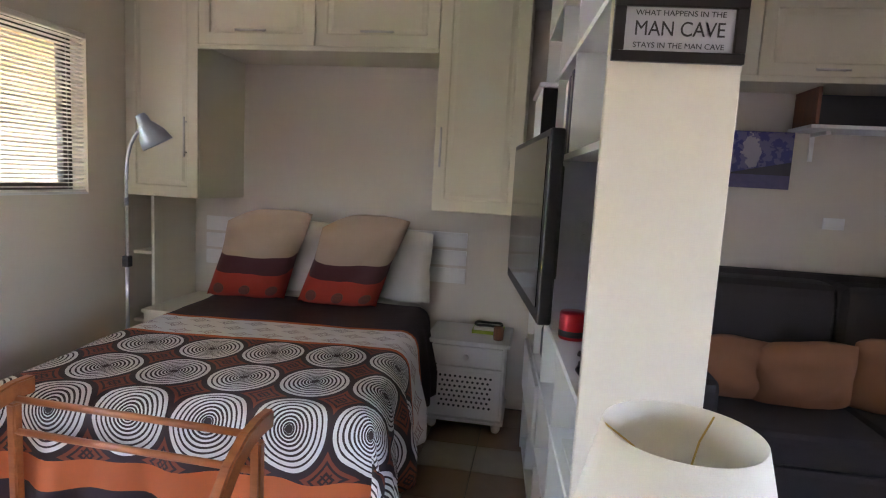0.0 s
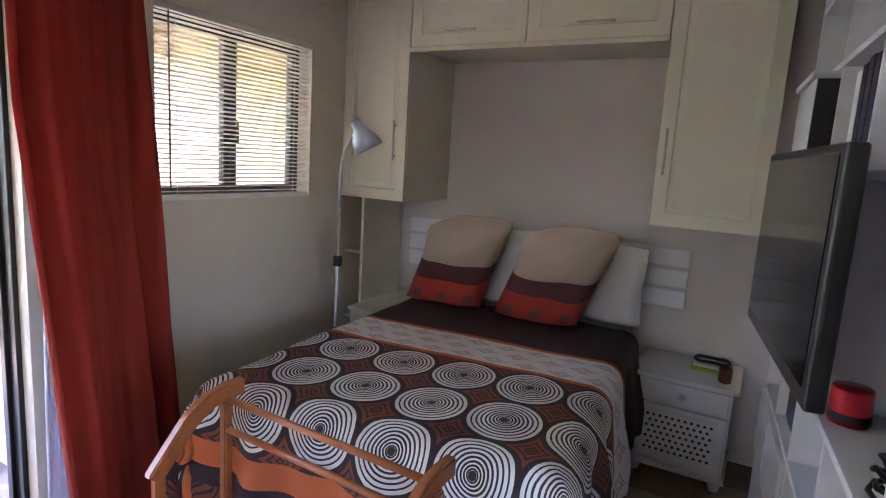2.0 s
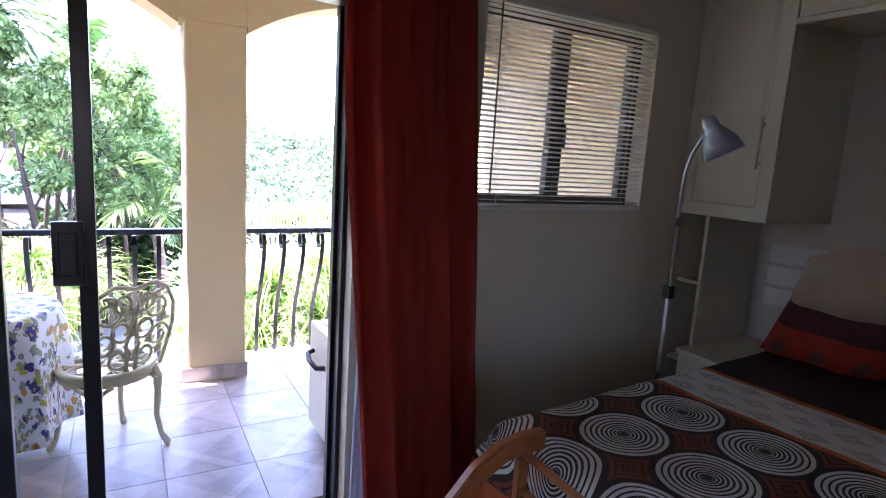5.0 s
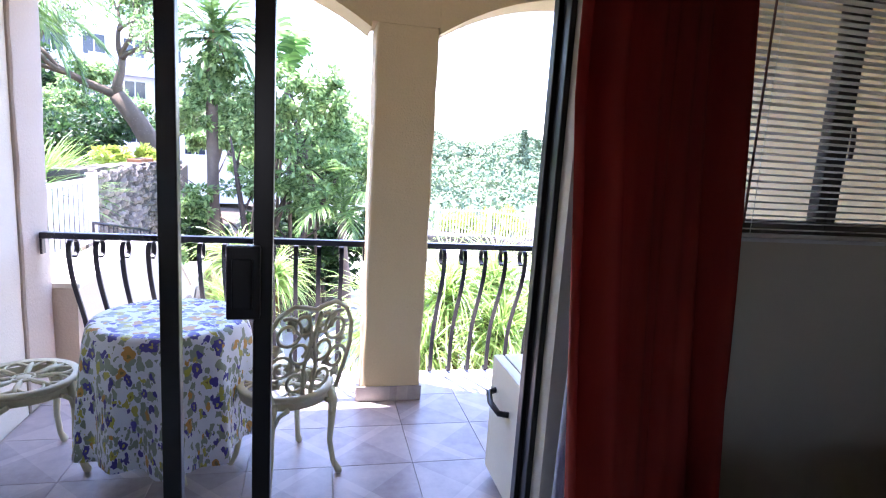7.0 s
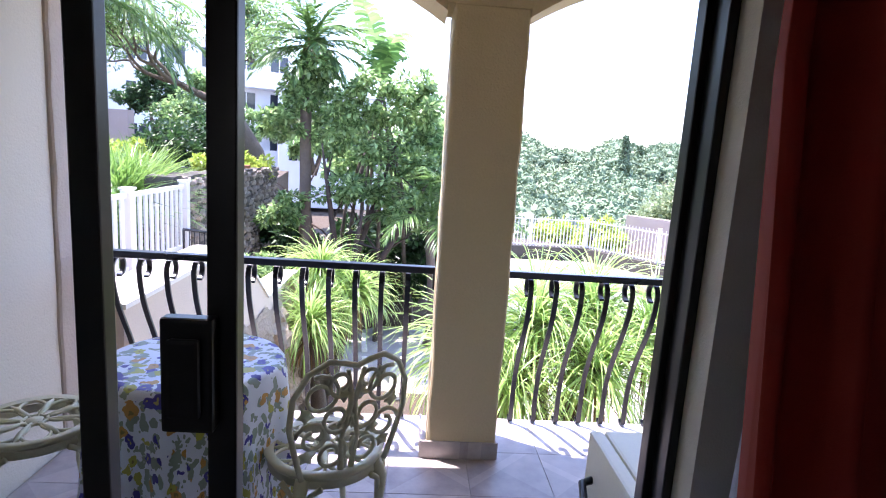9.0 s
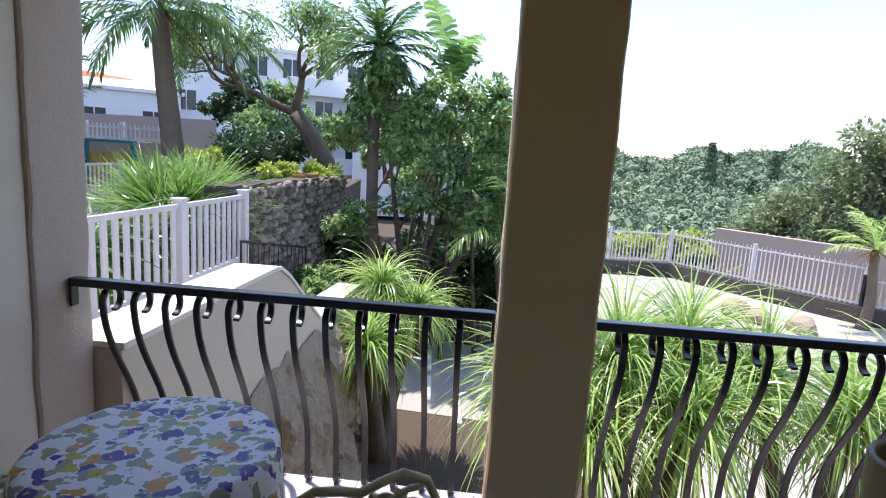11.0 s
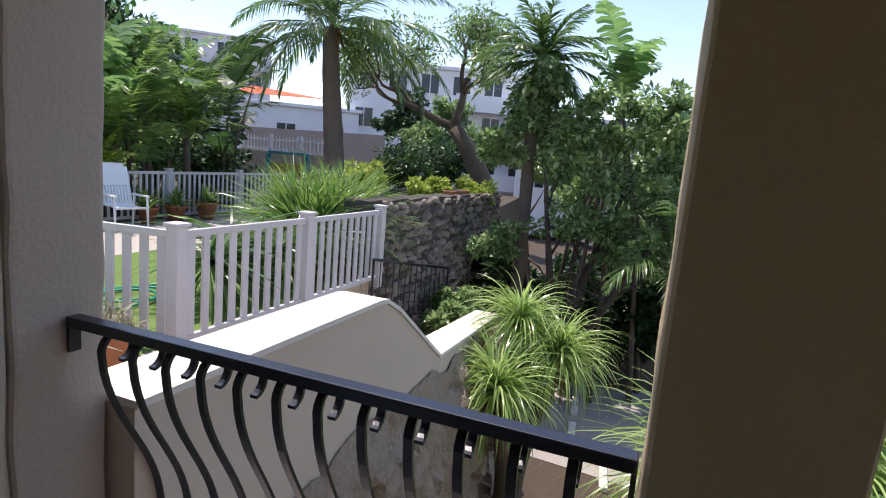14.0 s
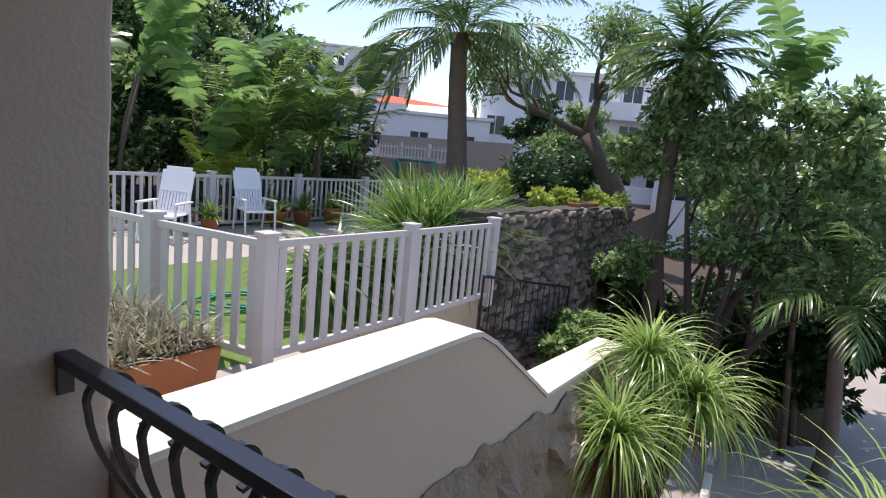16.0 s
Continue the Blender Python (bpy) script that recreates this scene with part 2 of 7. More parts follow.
def rings(n, u, v, r_lines):
    """Distance from a motif's centre, and fine dark rings on white."""
    d = n.m("SQRT", n.m("ADD", n.m("MULTIPLY", u, u), n.m("MULTIPLY", v, v)))
    return d, n.m("GREATER_THAN", n.m("FRACT", n.m("MULTIPLY", n.m("POWER", d, 0.6), r_lines)), n.m("MULTIPLY_ADD", d, -0.9, 0.70))


def duvet_cloth():
    """Printed cotton: u across, v from the head to the foot, in metres of cloth."""
    n = Nodes("printed_duvet_cotton")
    uv = n.node("ShaderNodeUVMap").outputs[0]
    s = n.node("ShaderNodeSeparateXYZ")
    n.put(s.inputs[0], uv)
    u, v = s.outputs[0], s.outputs[1]
    W = (0.72, 0.70, 0.67)
    BR, RUST, OR = (0.040, 0.022, 0.022), (0.22, 0.055, 0.025), (0.55, 0.13, 0.035)
    pu, pv = 0.287, 0.315
    fu = n.m("SUBTRACT", n.m("FRACT", n.m("DIVIDE", n.m("ADD", u, 10 * pu), pu)), 0.5)
    fv = n.m("SUBTRACT", n.m("FRACT", n.m("DIVIDE", n.m("SUBTRACT", v, 1.46 - 0.5 * pv - 10 * pv), pv)), 0.5)
    d, ring = rings(n, fu, fv, 17.5)
    circ = n.m("LESS_THAN", d, 0.462)
    core = n.m("LESS_THAN", d, 0.05)
    ringcol = n.mix(core, n.mix(ring, BR, W), BR)
    # lozenges with curved sides between the circles
    gu = n.m("SUBTRACT", 0.5, n.m("ABSOLUTE", fu))
    gv = n.m("SUBTRACT", 0.5, n.m("ABSOLUTE", fv))
    cu = n.m("SUBTRACT", 0.5, gu)
    cv = n.m("SUBTRACT", 0.5, gv)
    near = n.m("SQRT", n.m("ADD", n.m("MULTIPLY", cu, cu), n.m("MULTIPLY", cv, cv)))
    loz = n.m("GREATER_THAN", near, 0.525)
    dz = n.m("FRACT", n.m("MULTIPLY", near, 15.0))
    cross = n.m("LESS_THAN", n.m("ABSOLUTE", n.m("SUBTRACT", gu, gv)), 0.012)
    lozcol = n.mix(n.m("MAXIMUM", n.m("GREATER_THAN", dz, 0.62), n.m("MULTIPLY", cross, n.m("GREATER_THAN", near, 0.62))), RUST, BR)
    field = n.mix(circ, n.mix(loz, BR, lozcol), ringcol)
    # pale band with small grey four-pointed motifs
    qu, qv = 0.155, 0.10
    rowi = n.m("FLOOR", n.m("DIVIDE", n.m("SUBTRACT", v, 0.97), qv))
    au = n.m("SUBTRACT", n.m("FRACT", n.m("ADD", n.m("DIVIDE", n.m("ADD", u, 5.0), qu), n.m("MULTIPLY", rowi, 0.5))), 0.5)
    av = n.m("SUBTRACT", n.m("FRACT", n.m("DIVIDE", n.m("SUBTRACT", v, 0.97), qv)), 0.5)
    au, av = n.m("ABSOLUTE", au), n.m("ABSOLUTE", av)
    star = n.m("ADD", n.m("POWER", au, 0.7), n.m("POWER", av, 0.7))
    inner = n.m("MULTIPLY", n.m("LESS_THAN", star, 0.57), n.m("MAXIMUM", n.m("GREATER_THAN", star, 0.49), n.m("MULTIPLY", n.m("GREATER_THAN", star, 0.28), n.m("LESS_THAN", star, 0.37))))
    tint = n.mix(n.m("FRACT", n.m("MULTIPLY", rowi, 0.37)), (0.16, 0.15, 0.15), (0.34, 0.15, 0.11))
    band = n.mix(n.m("MULTIPLY", inner, 0.8), (0.74, 0.72, 0.69), tint)

    def span(a, b):
        return n.m("MULTIPLY", n.m("GREATER_THAN", v, a), n.m("LESS_THAN", v, b))
    col = n.mix(span(0.96, 1.27), BR, band)
    col = n.mix(n.m("MAXIMUM", span(0.925, 0.96), span(1.27, 1.30)), col, OR)
    col = n.mix(span(1.30, 2.26), col, field)
    col = n.mix(span(2.26, 2.36), col, OR)
    col = n.mix(n.m("MULTIPLY", n.m("GREATER_THAN", v, 2.44), n.m("GREATER_THAN", near, 0.3)), col, lozcol)
    w = n.noise(n.coords("UV"), 900, 2)
    wr = n.noise(n.coords("UV"), 7, 3)
    n.bump(n.m("ADD", n.m("MULTIPLY", w, 0.05), wr), 0.012, 0.5)
    return n.set(col, 0.8)


def cushion_cloth():
    """Scatter cushion: sand above, a maroon band, red below with ringed motifs."""
    n = Nodes("banded_cushion_cotton")
    s = n.node("ShaderNodeSeparateXYZ")
    n.put(s.inputs[0], n.node("ShaderNodeUVMap").outputs[0])
    u, v = s.outputs[0], s.outputs[1]
    col = n.mix(n.m("LESS_THAN", v, 0.56), (0.42, 0.31, 0.21), (0.085, 0.022, 0.022))
    col = n.mix(n.m("LESS_THAN", v, 0.37), col, (0.44, 0.045, 0.022))
    fu = n.m("MULTIPLY", n.m("SUBTRACT", n.m("FRACT", n.m("MULTIPLY", u, 3.0)), 0.5), 0.333)
    dv = n.m("MULTIPLY", n.m("SUBTRACT", v, 0.17), 1.0)
    d = n.m("SQRT", n.m("ADD", n.m("MULTIPLY", fu, fu), n.m("MULTIPLY", dv, dv)))
    ring = n.m("GREATER_THAN", n.m("FRACT", n.m("MULTIPLY", d, 55.0)), 0.45)
    col = n.mix(n.m("LESS_THAN", d, 0.072), col, n.mix(ring, (0.10, 0.035, 0.03), (0.24, 0.09, 0.06)))
    w = n.noise(n.coords(), 400, 2)
    wr = n.noise(n.coords(), 9, 3)
    n.bump(n.m("ADD", n.m("MULTIPLY", w, 0.06), wr), 0.01, 0.5)
    return n.set(col, 0.8)


def tablecloth_print():
    """White cloth printed with blue, yellow and ochre flowers and grey-green leaves."""
    n = Nodes("floral_tablecloth")
    uv = n.node("ShaderNodeUVMap").outputs[0]
    nz = n.node("ShaderNodeTexNoise")
    n.put(nz.inputs["Vector"], uv)
    nz.inputs["Scale"].default_value = 22
    wob = n.node("ShaderNodeMixRGB")
    wob.blend_type = "LINEAR_LIGHT"
    wob.inputs[0].default_value = 0.04
    n.put(wob.inputs[1], uv)
    n.put(wob.inputs[2], nz.outputs["Color"])

    def cells(scale, size, seed):
        mp = n.node("ShaderNodeMapping")
        mp.inputs["Location"].default_value = (seed, seed * 1.7, 0)
        n.put(mp.inputs["Vector"], wob.outputs[0])
        vo = n.node("ShaderNodeTexVoronoi")
        n.put(vo.inputs["Vector"], mp.outputs[0])
        vo.inputs["Scale"].default_value = scale
        vo.inputs["Randomness"].default_value = 0.75
        sp = n.node("ShaderNodeSeparateColor")
        n.put(sp.inputs[0], vo.outputs["Color"])
        return n.m("LESS_THAN", vo.outputs["Distance"], size), n.m("LESS_THAN", vo.outputs["Distance"], size * 0.35), sp.outputs[0]
    l1, _, _ = cells(20, 0.46, 3.1)
    f1, c1, k1 = cells(15, 0.40, 0.0)
    col = n.mix(n.m("MULTIPLY", l1, 0.85), (0.72, 0.75, 0.82), (0.17, 0.23, 0.13))
    fl = n.ramp(k1, (0.0, (0.045, 0.035, 0.26)), (0.48, (0.07, 0.055, 0.32)), (0.50, (0.42, 0.42, 0.06)), (0.74, (0.44, 0.40, 0.07)), (0.76, (0.52, 0.27, 0.05)))
    col = n.mix(f1, col, fl)
    col = n.mix(c1, col, n.mix(n.m("GREATER_THAN", k1, 0.5), (0.5, 0.45, 0.12), (0.22, 0.16, 0.03)))
    n.bump(n.noise(uv, 300, 2), 0.0006)
    return n.set(col, 0.45)


def marble_tile():
    n = Nodes("grey_pink_floor_tile")
    r = n.node("ShaderNodeObjectInfo").outputs["Random"]
    mp = n.node("ShaderNodeMapping")
    n.put(mp.inputs["Vector"], n.coords())
    cx = n.node("ShaderNodeCombineXYZ")
    n.put(cx.inputs[0], n.m("MULTIPLY", r, 40.0))
    n.put(cx.inputs[2], n.m("MULTIPLY", r, 17.0))
    n.put(mp.inputs["Location"], cx.outputs[0])
    a = n.noise(mp.outputs[0], 3.2, 6, 0.65)
    s = n.node("ShaderNodeSeparateXYZ")
    n.put(s.inputs[0], n.coords())
    diag = n.m("GREATER_THAN", n.m("SUBTRACT", s.outputs[0], s.outputs[1]), 0.0)
    b = n.noise(mp.outputs[0], 12, 4, 0.6)
    k = n.m("ADD", n.m("MULTIPLY_ADD", a, 0.7, n.m("MULTIPLY", b, 0.3)), n.m("ADD", n.m("MULTIPLY", diag, 0.10), n.m("MULTIPLY", n.m("LESS_THAN", n.m("ABSOLUTE", n.m("SUBTRACT", n.m("ADD", s.outputs[0], s.outputs[1]), 0.09)), 0.035), 0.13)))
    col = n.ramp(k, (0.35, (0.26, 0.22, 0.22)), (0.55, (0.40, 0.35, 0.34)), (0.75, (0.52, 0.46, 0.43)))
    n.bump(b, 0.0006)
    return n.set(col, n.m("MULTIPLY_ADD", a, 0.2, 0.22))


def room_tile():
    n = Nodes("beige_and_brown_floor_tile")
    r = n.node("ShaderNodeObjectInfo").outputs["Random"]
    a = n.noise(n.coords(), 9, 4)
    base = n.ramp(r, (0.0, (0.30, 0.25, 0.18)), (0.45, (0.36, 0.30, 0.22)), (0.5, (0.20, 0.12, 0.07)), (1.0, (0.26, 0.17, 0.10)))
    h = n.node("ShaderNodeHueSaturation")
    n.put(h.inputs["Color"], base)
    n.put(h.inputs["Value"], n.m("MULTIPLY_ADD", a, 0.4, 0.8))
    return n.set(h.outputs[0], 0.4)


def lake_print():
    """Canvas print: dusk blue sky, one tall pale cloud, dark shore and water."""
    n = Nodes("blue_canvas_print")
    s = n.node("ShaderNodeSeparateXYZ")
    n.put(s.inputs[0], n.node("ShaderNodeUVMap").outputs[0])
    u, v = s.outputs[0], s.outputs[1]
    z = n.noise(n.coords("UV"), 6, 4)
    du = n.m("DIVIDE", n.m("SUBTRACT", u, 0.33), 0.17)
    dv = n.m("DIVIDE", n.m("SUBTRACT", v, 0.66), 0.32)
    cl = n.m("LESS_THAN", n.m("ADD", n.m("ADD", n.m("MULTIPLY", du, du), n.m("MULTIPLY", dv, dv)), n.m("MULTIPLY_ADD", z, 3.2, -1.4)), 1.0)
    sky = n.mix(v, (0.03, 0.04, 0.16), (0.035, 0.035, 0.22))
    sky = n.mix(n.m("MULTIPLY", n.m("GREATER_THAN", z, 0.5), 0.3), sky, (0.3, 0.3, 0.42))
    col = n.mix(cl, sky, (0.30, 0.30, 0.40))
    col = n.mix(n.m("LESS_THAN", v, n.m("MULTIPLY_ADD", u, 0.22, 0.26)), col, (0.012, 0.012, 0.03))
    col = n.mix(n.m("LESS_THAN", v, 0.24), col, n.mix(z, (0.03, 0.025, 0.09), (0.09, 0.08, 0.2)))
    return n.set(col, 0.5)


def sheer_cloth():
    n = Nodes("white_sheer_curtain")
    n.set((0.75, 0.74, 0.8), 0.9)
    tr = n.node("ShaderNodeBsdfTranslucent")
    n.put(tr.inputs["Color"], (0.7, 0.7, 0.78))
    mx = n.node("ShaderNodeMixShader")
    mx.inputs[0].default_value = 0.5
    n.put(mx.inputs[1], n.bsdf.outputs[0])
    n.put(mx.inputs[2], tr.outputs[0])
    n.put(n.out.inputs["Surface"], mx.outputs[0])
    return n.mat


M_CURTAIN, M_DUVET, M_CUSHION, M_CLOTH = curtain_cloth(), duvet_cloth(), cushion_cloth(), tablecloth_print()
M_TILE_OUT, M_TILE_IN, M_PRINT, M_SHEER = marble_tile(), room_tile(), lake_print(), sheer_cloth()
M_RED = plain("red_anodised_metal", (0.45, 0.01, 0.015), 0.3, 0.4)
M_BOX = plain("white_printed_carton", (0.75, 0.75, 0.78), 0.5)
M_NAVY = plain("navy_binder", (0.012, 0.014, 0.05), 0.5)
M_PAPER = plain("white_paper", (0.74, 0.73, 0.70), 0.8)
M_INK = plain("dark_ink", (0.03, 0.028, 0.028), 0.7)
M_SIGNGREY = plain("grey_sign_face", (0.42, 0.42, 0.44), 0.6)
M_LIMEBOOK = plain("lime_book_cover", (0.32, 0.42, 0.03), 0.5)
M_JAR = glass("blue_tinted_jar_glass", (0.75, 0.9, 0.97), 0.05)
M_BRASS = plain("brass", (0.6, 0.42, 0.12), 0.35, 0.9)
M_BAYGREY = plain("grey_bay_panel", (0.44, 0.43, 0.47), 0.5, big=0.05)
M_WHITEPLASTIC = plain("white_moulded_plastic", (0.86, 0.86, 0.86), 0.4, big=0.03)
M_GREENHOSE = plain("green_hose_rubber", (0.015, 0.28, 0.17), 0.4)
# ---------------------------------------------------------------- building helpers
ORIG = {}


def thing(name, label, category, base=(0, 0, 0), group="", kind=""):
    ob = new(name)
    ob.location = base
    ob.empty_display_size = 0.05
    ORIG[ob.name] = Vector(base)
    return tagged(ob, label, category, group, kind)


def finish(name, bm, mat, smooth=False):
    bmesh.ops.recalc_face_normals(bm, faces=bm.faces)
    me = bpy.data.meshes.new(name)
    if smooth:
        for f in bm.faces:
            f.smooth = True
    bm.to_mesh(me)
    bm.free()
    me.materials.append(mat)
    return me


def part(name, bm, mat, parent, label="", smooth=False):
    """Links a bmesh, drawn in world places, as one mesh under its thing."""
    o = ORIG[parent.name]
    if o.length:
        bmesh.ops.translate(bm, verts=bm.verts, vec=-o)
    ob = new(name, finish(name, bm, mat, smooth))
    ob.parent = parent
    ORIG[ob.name] = o
    return tagged(ob, label)


def solid(name, bm, mat, label, category="", kind="structure", smooth=False, group=""):
    """Links a bmesh as a thing of one mesh, its origin at its base."""
    vs = np.array([v.co for v in bm.verts])
    base = Vector(((vs[:, 0].min() + vs[:, 0].max()) / 2, (vs[:, 1].min() + vs[:, 1].max()) / 2, vs[:, 2].min()))
    bmesh.ops.translate(bm, verts=bm.verts, vec=-base)
    ob = new(name, finish(name, bm, mat, smooth))
    ob.location = base
    ORIG[ob.name] = base
    return tagged(ob, label, category or name.split("_")[0], group, kind)


def piece(name, me, parent, m):
    """One more object on shared mesh data, at the pose m in the world."""
    ob = new(name, me)
    ob.parent = parent
    ob.matrix_basis = Matrix.Translation(-ORIG[parent.name]) @ m
    return ob


def box(bm, x0, y0, z0, x1, y1, z1, bevel=0.0, m=None, seg=2):
    r = bmesh.ops.create_cube(bm, size=1)
    vs = r["verts"]
    for v in vs:
        v.co = Vector(((x0 + x1) / 2 + v.co.x * (x1 - x0), (y0 + y1) / 2 + v.co.y * (y1 - y0), (z0 + z1) / 2 + v.co.z * (z1 - z0)))
    if bevel:
        es = list({e for v in vs for e in v.link_edges})
        r = bmesh.ops.bevel(bm, geom=es, offset=bevel, segments=seg, affect="EDGES", profile=0.6)
        vs = list({v for f in r["faces"] for v in f.verts} | {v for v in vs if v.is_valid})
    if m is not None:
        bmesh.ops.transform(bm, matrix=m, verts=vs)
    return bm


def B(*a, **k):
    return box(bmesh.new(), *a, **k)


def tube(bm, pts, radii, n=8, cap=True, flat=None):
    """A round bar through points; flat=(w, t, side): a flat strap instead."""
    pts = [Vector(p) for p in pts]
    if not hasattr(radii, "__len__"):
        radii = [radii] * len(pts)
    rows = []
    side = None
    for i, p in enumerate(pts):
        d = (pts[min(i + 1, len(pts) - 1)] - pts[max(i - 1, 0)]).normalized()
        if flat:
            s = Vector(flat[2])
            u = d.cross(s).normalized()
            w, t = flat[0] / 2, flat[1] / 2
            ring = [p + s * w + u * t, p - s * w + u * t, p - s * w - u * t, p + s * w - u * t]
        else:
            if side is None:
                side = d.orthogonal().normalized()
            side = (side - d * side.dot(d)).normalized()
            up = d.cross(side)
            ring = [p + (side * math.cos(2 * math.pi * k / n) + up * math.sin(2 * math.pi * k / n)) * radii[i] for k in range(n)]
        rows.append([bm.verts.new(q) for q in ring])
    k = len(rows[0])
    for a, b in zip(rows, rows[1:]):
        for j in range(k):
            bm.faces.new((a[j], a[(j + 1) % k], b[(j + 1) % k], b[j]))
    if cap:
        bm.faces.new(rows[0][::-1])
        bm.faces.new(rows[-1])
    return bm


def lathe(bm, profile, cx=0, cy=0, n=24, close=False):
    rows = []
    for r, z in profile:
        rows.append([bm.verts.new((cx + r * math.cos(2 * math.pi * k / n), cy + r * math.sin(2 * math.pi * k / n), z)) for k in range(n)])
    for a, b in zip(rows, rows[1:]):
        for j in range(n):
            bm.faces.new((a[j], a[(j + 1) % n], b[(j + 1) % n], b[j]))
    if close:
        bm.faces.new(rows[0][::-1])
        bm.faces.new(rows[-1])
    return bm


def panel_door(bm, x0, z0, x1, z1, y, t=0.02, frame_w=0.065):
    """A cupboard door in the plane y (front), with a routed frame and a raised field."""
    loops = []
    for off, d in ((0, t), (0, 0.003), (0.003, 0), (frame_w, 0), (frame_w + 0.008, 0.007), (frame_w + 0.022, 0.007), (frame_w + 0.04, 0.002)):
        loops.append([bm.verts.new(p) for p in ((x0 + off, y + d, z0 + off), (x1 - off, y + d, z0 + off), (x1 - off, y + d, z1 - off), (x0 + off, y + d, z1 - off))])
    for a, b in zip(loops, loops[1:]):
        for j in range(4):
            bm.faces.new((a[j], a[(j + 1) % 4], b[(j + 1) % 4], b[j]))
    bm.faces.new(loops[-1])
    bm.faces.new(loops[0][::-1])
    return bm


def bar_handle(parent, p, q, out=(0, -1, 0)):
    bm = bmesh.new()
    p, q, o = Vector(p), Vector(q), Vector(out)
    tube(bm, [p + o * 0.028, q + o * 0.028], 0.006, 8)
    for a in (p + (q - p) * 0.12, p + (q - p) * 0.88):
        tube(bm, [a, a + o * 0.028], 0.004, 6)
    part("handle", bm, M_STEEL, parent, "brushed steel bar handle", True)


def wall_with_holes(bm, axis, at0, at1, a0, a1, z0, z1, holes):
    """A wall across axis (x or y), from at0 to at1 thick, with openings (a0, a1, z0, z1) right through."""
    cuts = sorted({a0, a1, *[h[0] for h in holes], *[h[1] for h in holes]})
    for u, w in zip(cuts, cuts[1:]):
        zs = [(z0, z1)]
        for h in holes:
            if h[0] <= u + 1e-6 and h[1] >= w - 1e-6:
                nz = []
                for lo, hi in zs:
                    if h[2] > lo:
                        nz.append((lo, min(hi, h[2])))
                    if h[3] < hi:
                        nz.append((max(lo, h[3]), hi))
                zs = nz
        for lo, hi in zs:
            if axis == "x":
                box(bm, at0, u, lo, at1, w, hi)
            else:
                box(bm, u, at0, lo, w, at1, hi)
    bmesh.ops.remove_doubles(bm, verts=bm.verts, dist=1e-5)
    return bm


# ---------------------------------------------------------------- plants
def mesh_of(name, V, F, mat, smooth=True):
    me = bpy.data.meshes.new(name)
    me.from_pydata(V.tolist(), [], F.tolist() if hasattr(F, "tolist") else F)
    me.materials.append(mat)
    if smooth:
        me.polygons.foreach_set("use_smooth", [True] * len(me.polygons))
    return me


def leafy(name, V, F, mat, parent, label="", kind=""):
    ob = new(name, mesh_of(name, V - np.array(ORIG[parent.name]), F, mat))
    ob.parent = parent
    ORIG[ob.name] = ORIG[parent.name]
    return tagged(ob, label, kind=kind)


def join(*vf):
    Vs, Fs, k = [], [], 0
    for V, F in vf:
        Vs.append(V)
        Fs.append(F + k)
        k += len(V)
    return np.concatenate(Vs), np.concatenate(Fs)


def strips(rng, root, az, el, length, droop, width, seg=5, tip=1.0, roll=0.0, base=0.35):
    """Long blades that rise at el and bend over by droop; all arrays of one length."""
    n = len(az)
    root = np.asarray(root, float)
    s = np.linspace(0, 1, seg + 1)
    e = el[:, None] - droop[:, None] * s[None, :] ** 1.2
    st = (length / seg)[:, None]
    dh, dz = np.cos(e) * st, np.sin(e) * st
    h = np.concatenate([np.zeros((n, 1)), np.cumsum(dh[:, :-1], 1)], 1)
    z = np.concatenate([np.zeros((n, 1)), np.cumsum(dz[:, :-1], 1)], 1)
    ca, sa = np.cos(az)[:, None], np.sin(az)[:, None]
    P = np.stack([root[:, 0:1] + h * ca, root[:, 1:2] + h * sa, root[:, 2:3] + z], -1)
    prof = (base + (1 - base) * np.sin(np.pi * np.clip(s * 0.9 + 0.1, 0, 1))) * (1 - s ** (2.0 / tip) * 0.97)
    w = width[:, None] * prof[None, :] / 2
    rl = rng.normal(0, 1, n) * roll
    sx, sy = -np.sin(az) * np.cos(rl), np.cos(az) * np.cos(rl)
    sz = np.sin(rl)
    S = np.stack([sx, sy, sz], -1)[:, None, :]
    L, R = P - S * w[..., None], P + S * w[..., None]
    V = np.stack([L, R], 2).reshape(-1, 3)
    k = np.arange(seg) * 2
    f = np.stack([k, k + 1, k + 3, k + 2], -1)
    F = (f[None] + (np.arange(n) * 2 * (seg + 1))[:, None, None]).reshape(-1, 4)
    return V, F


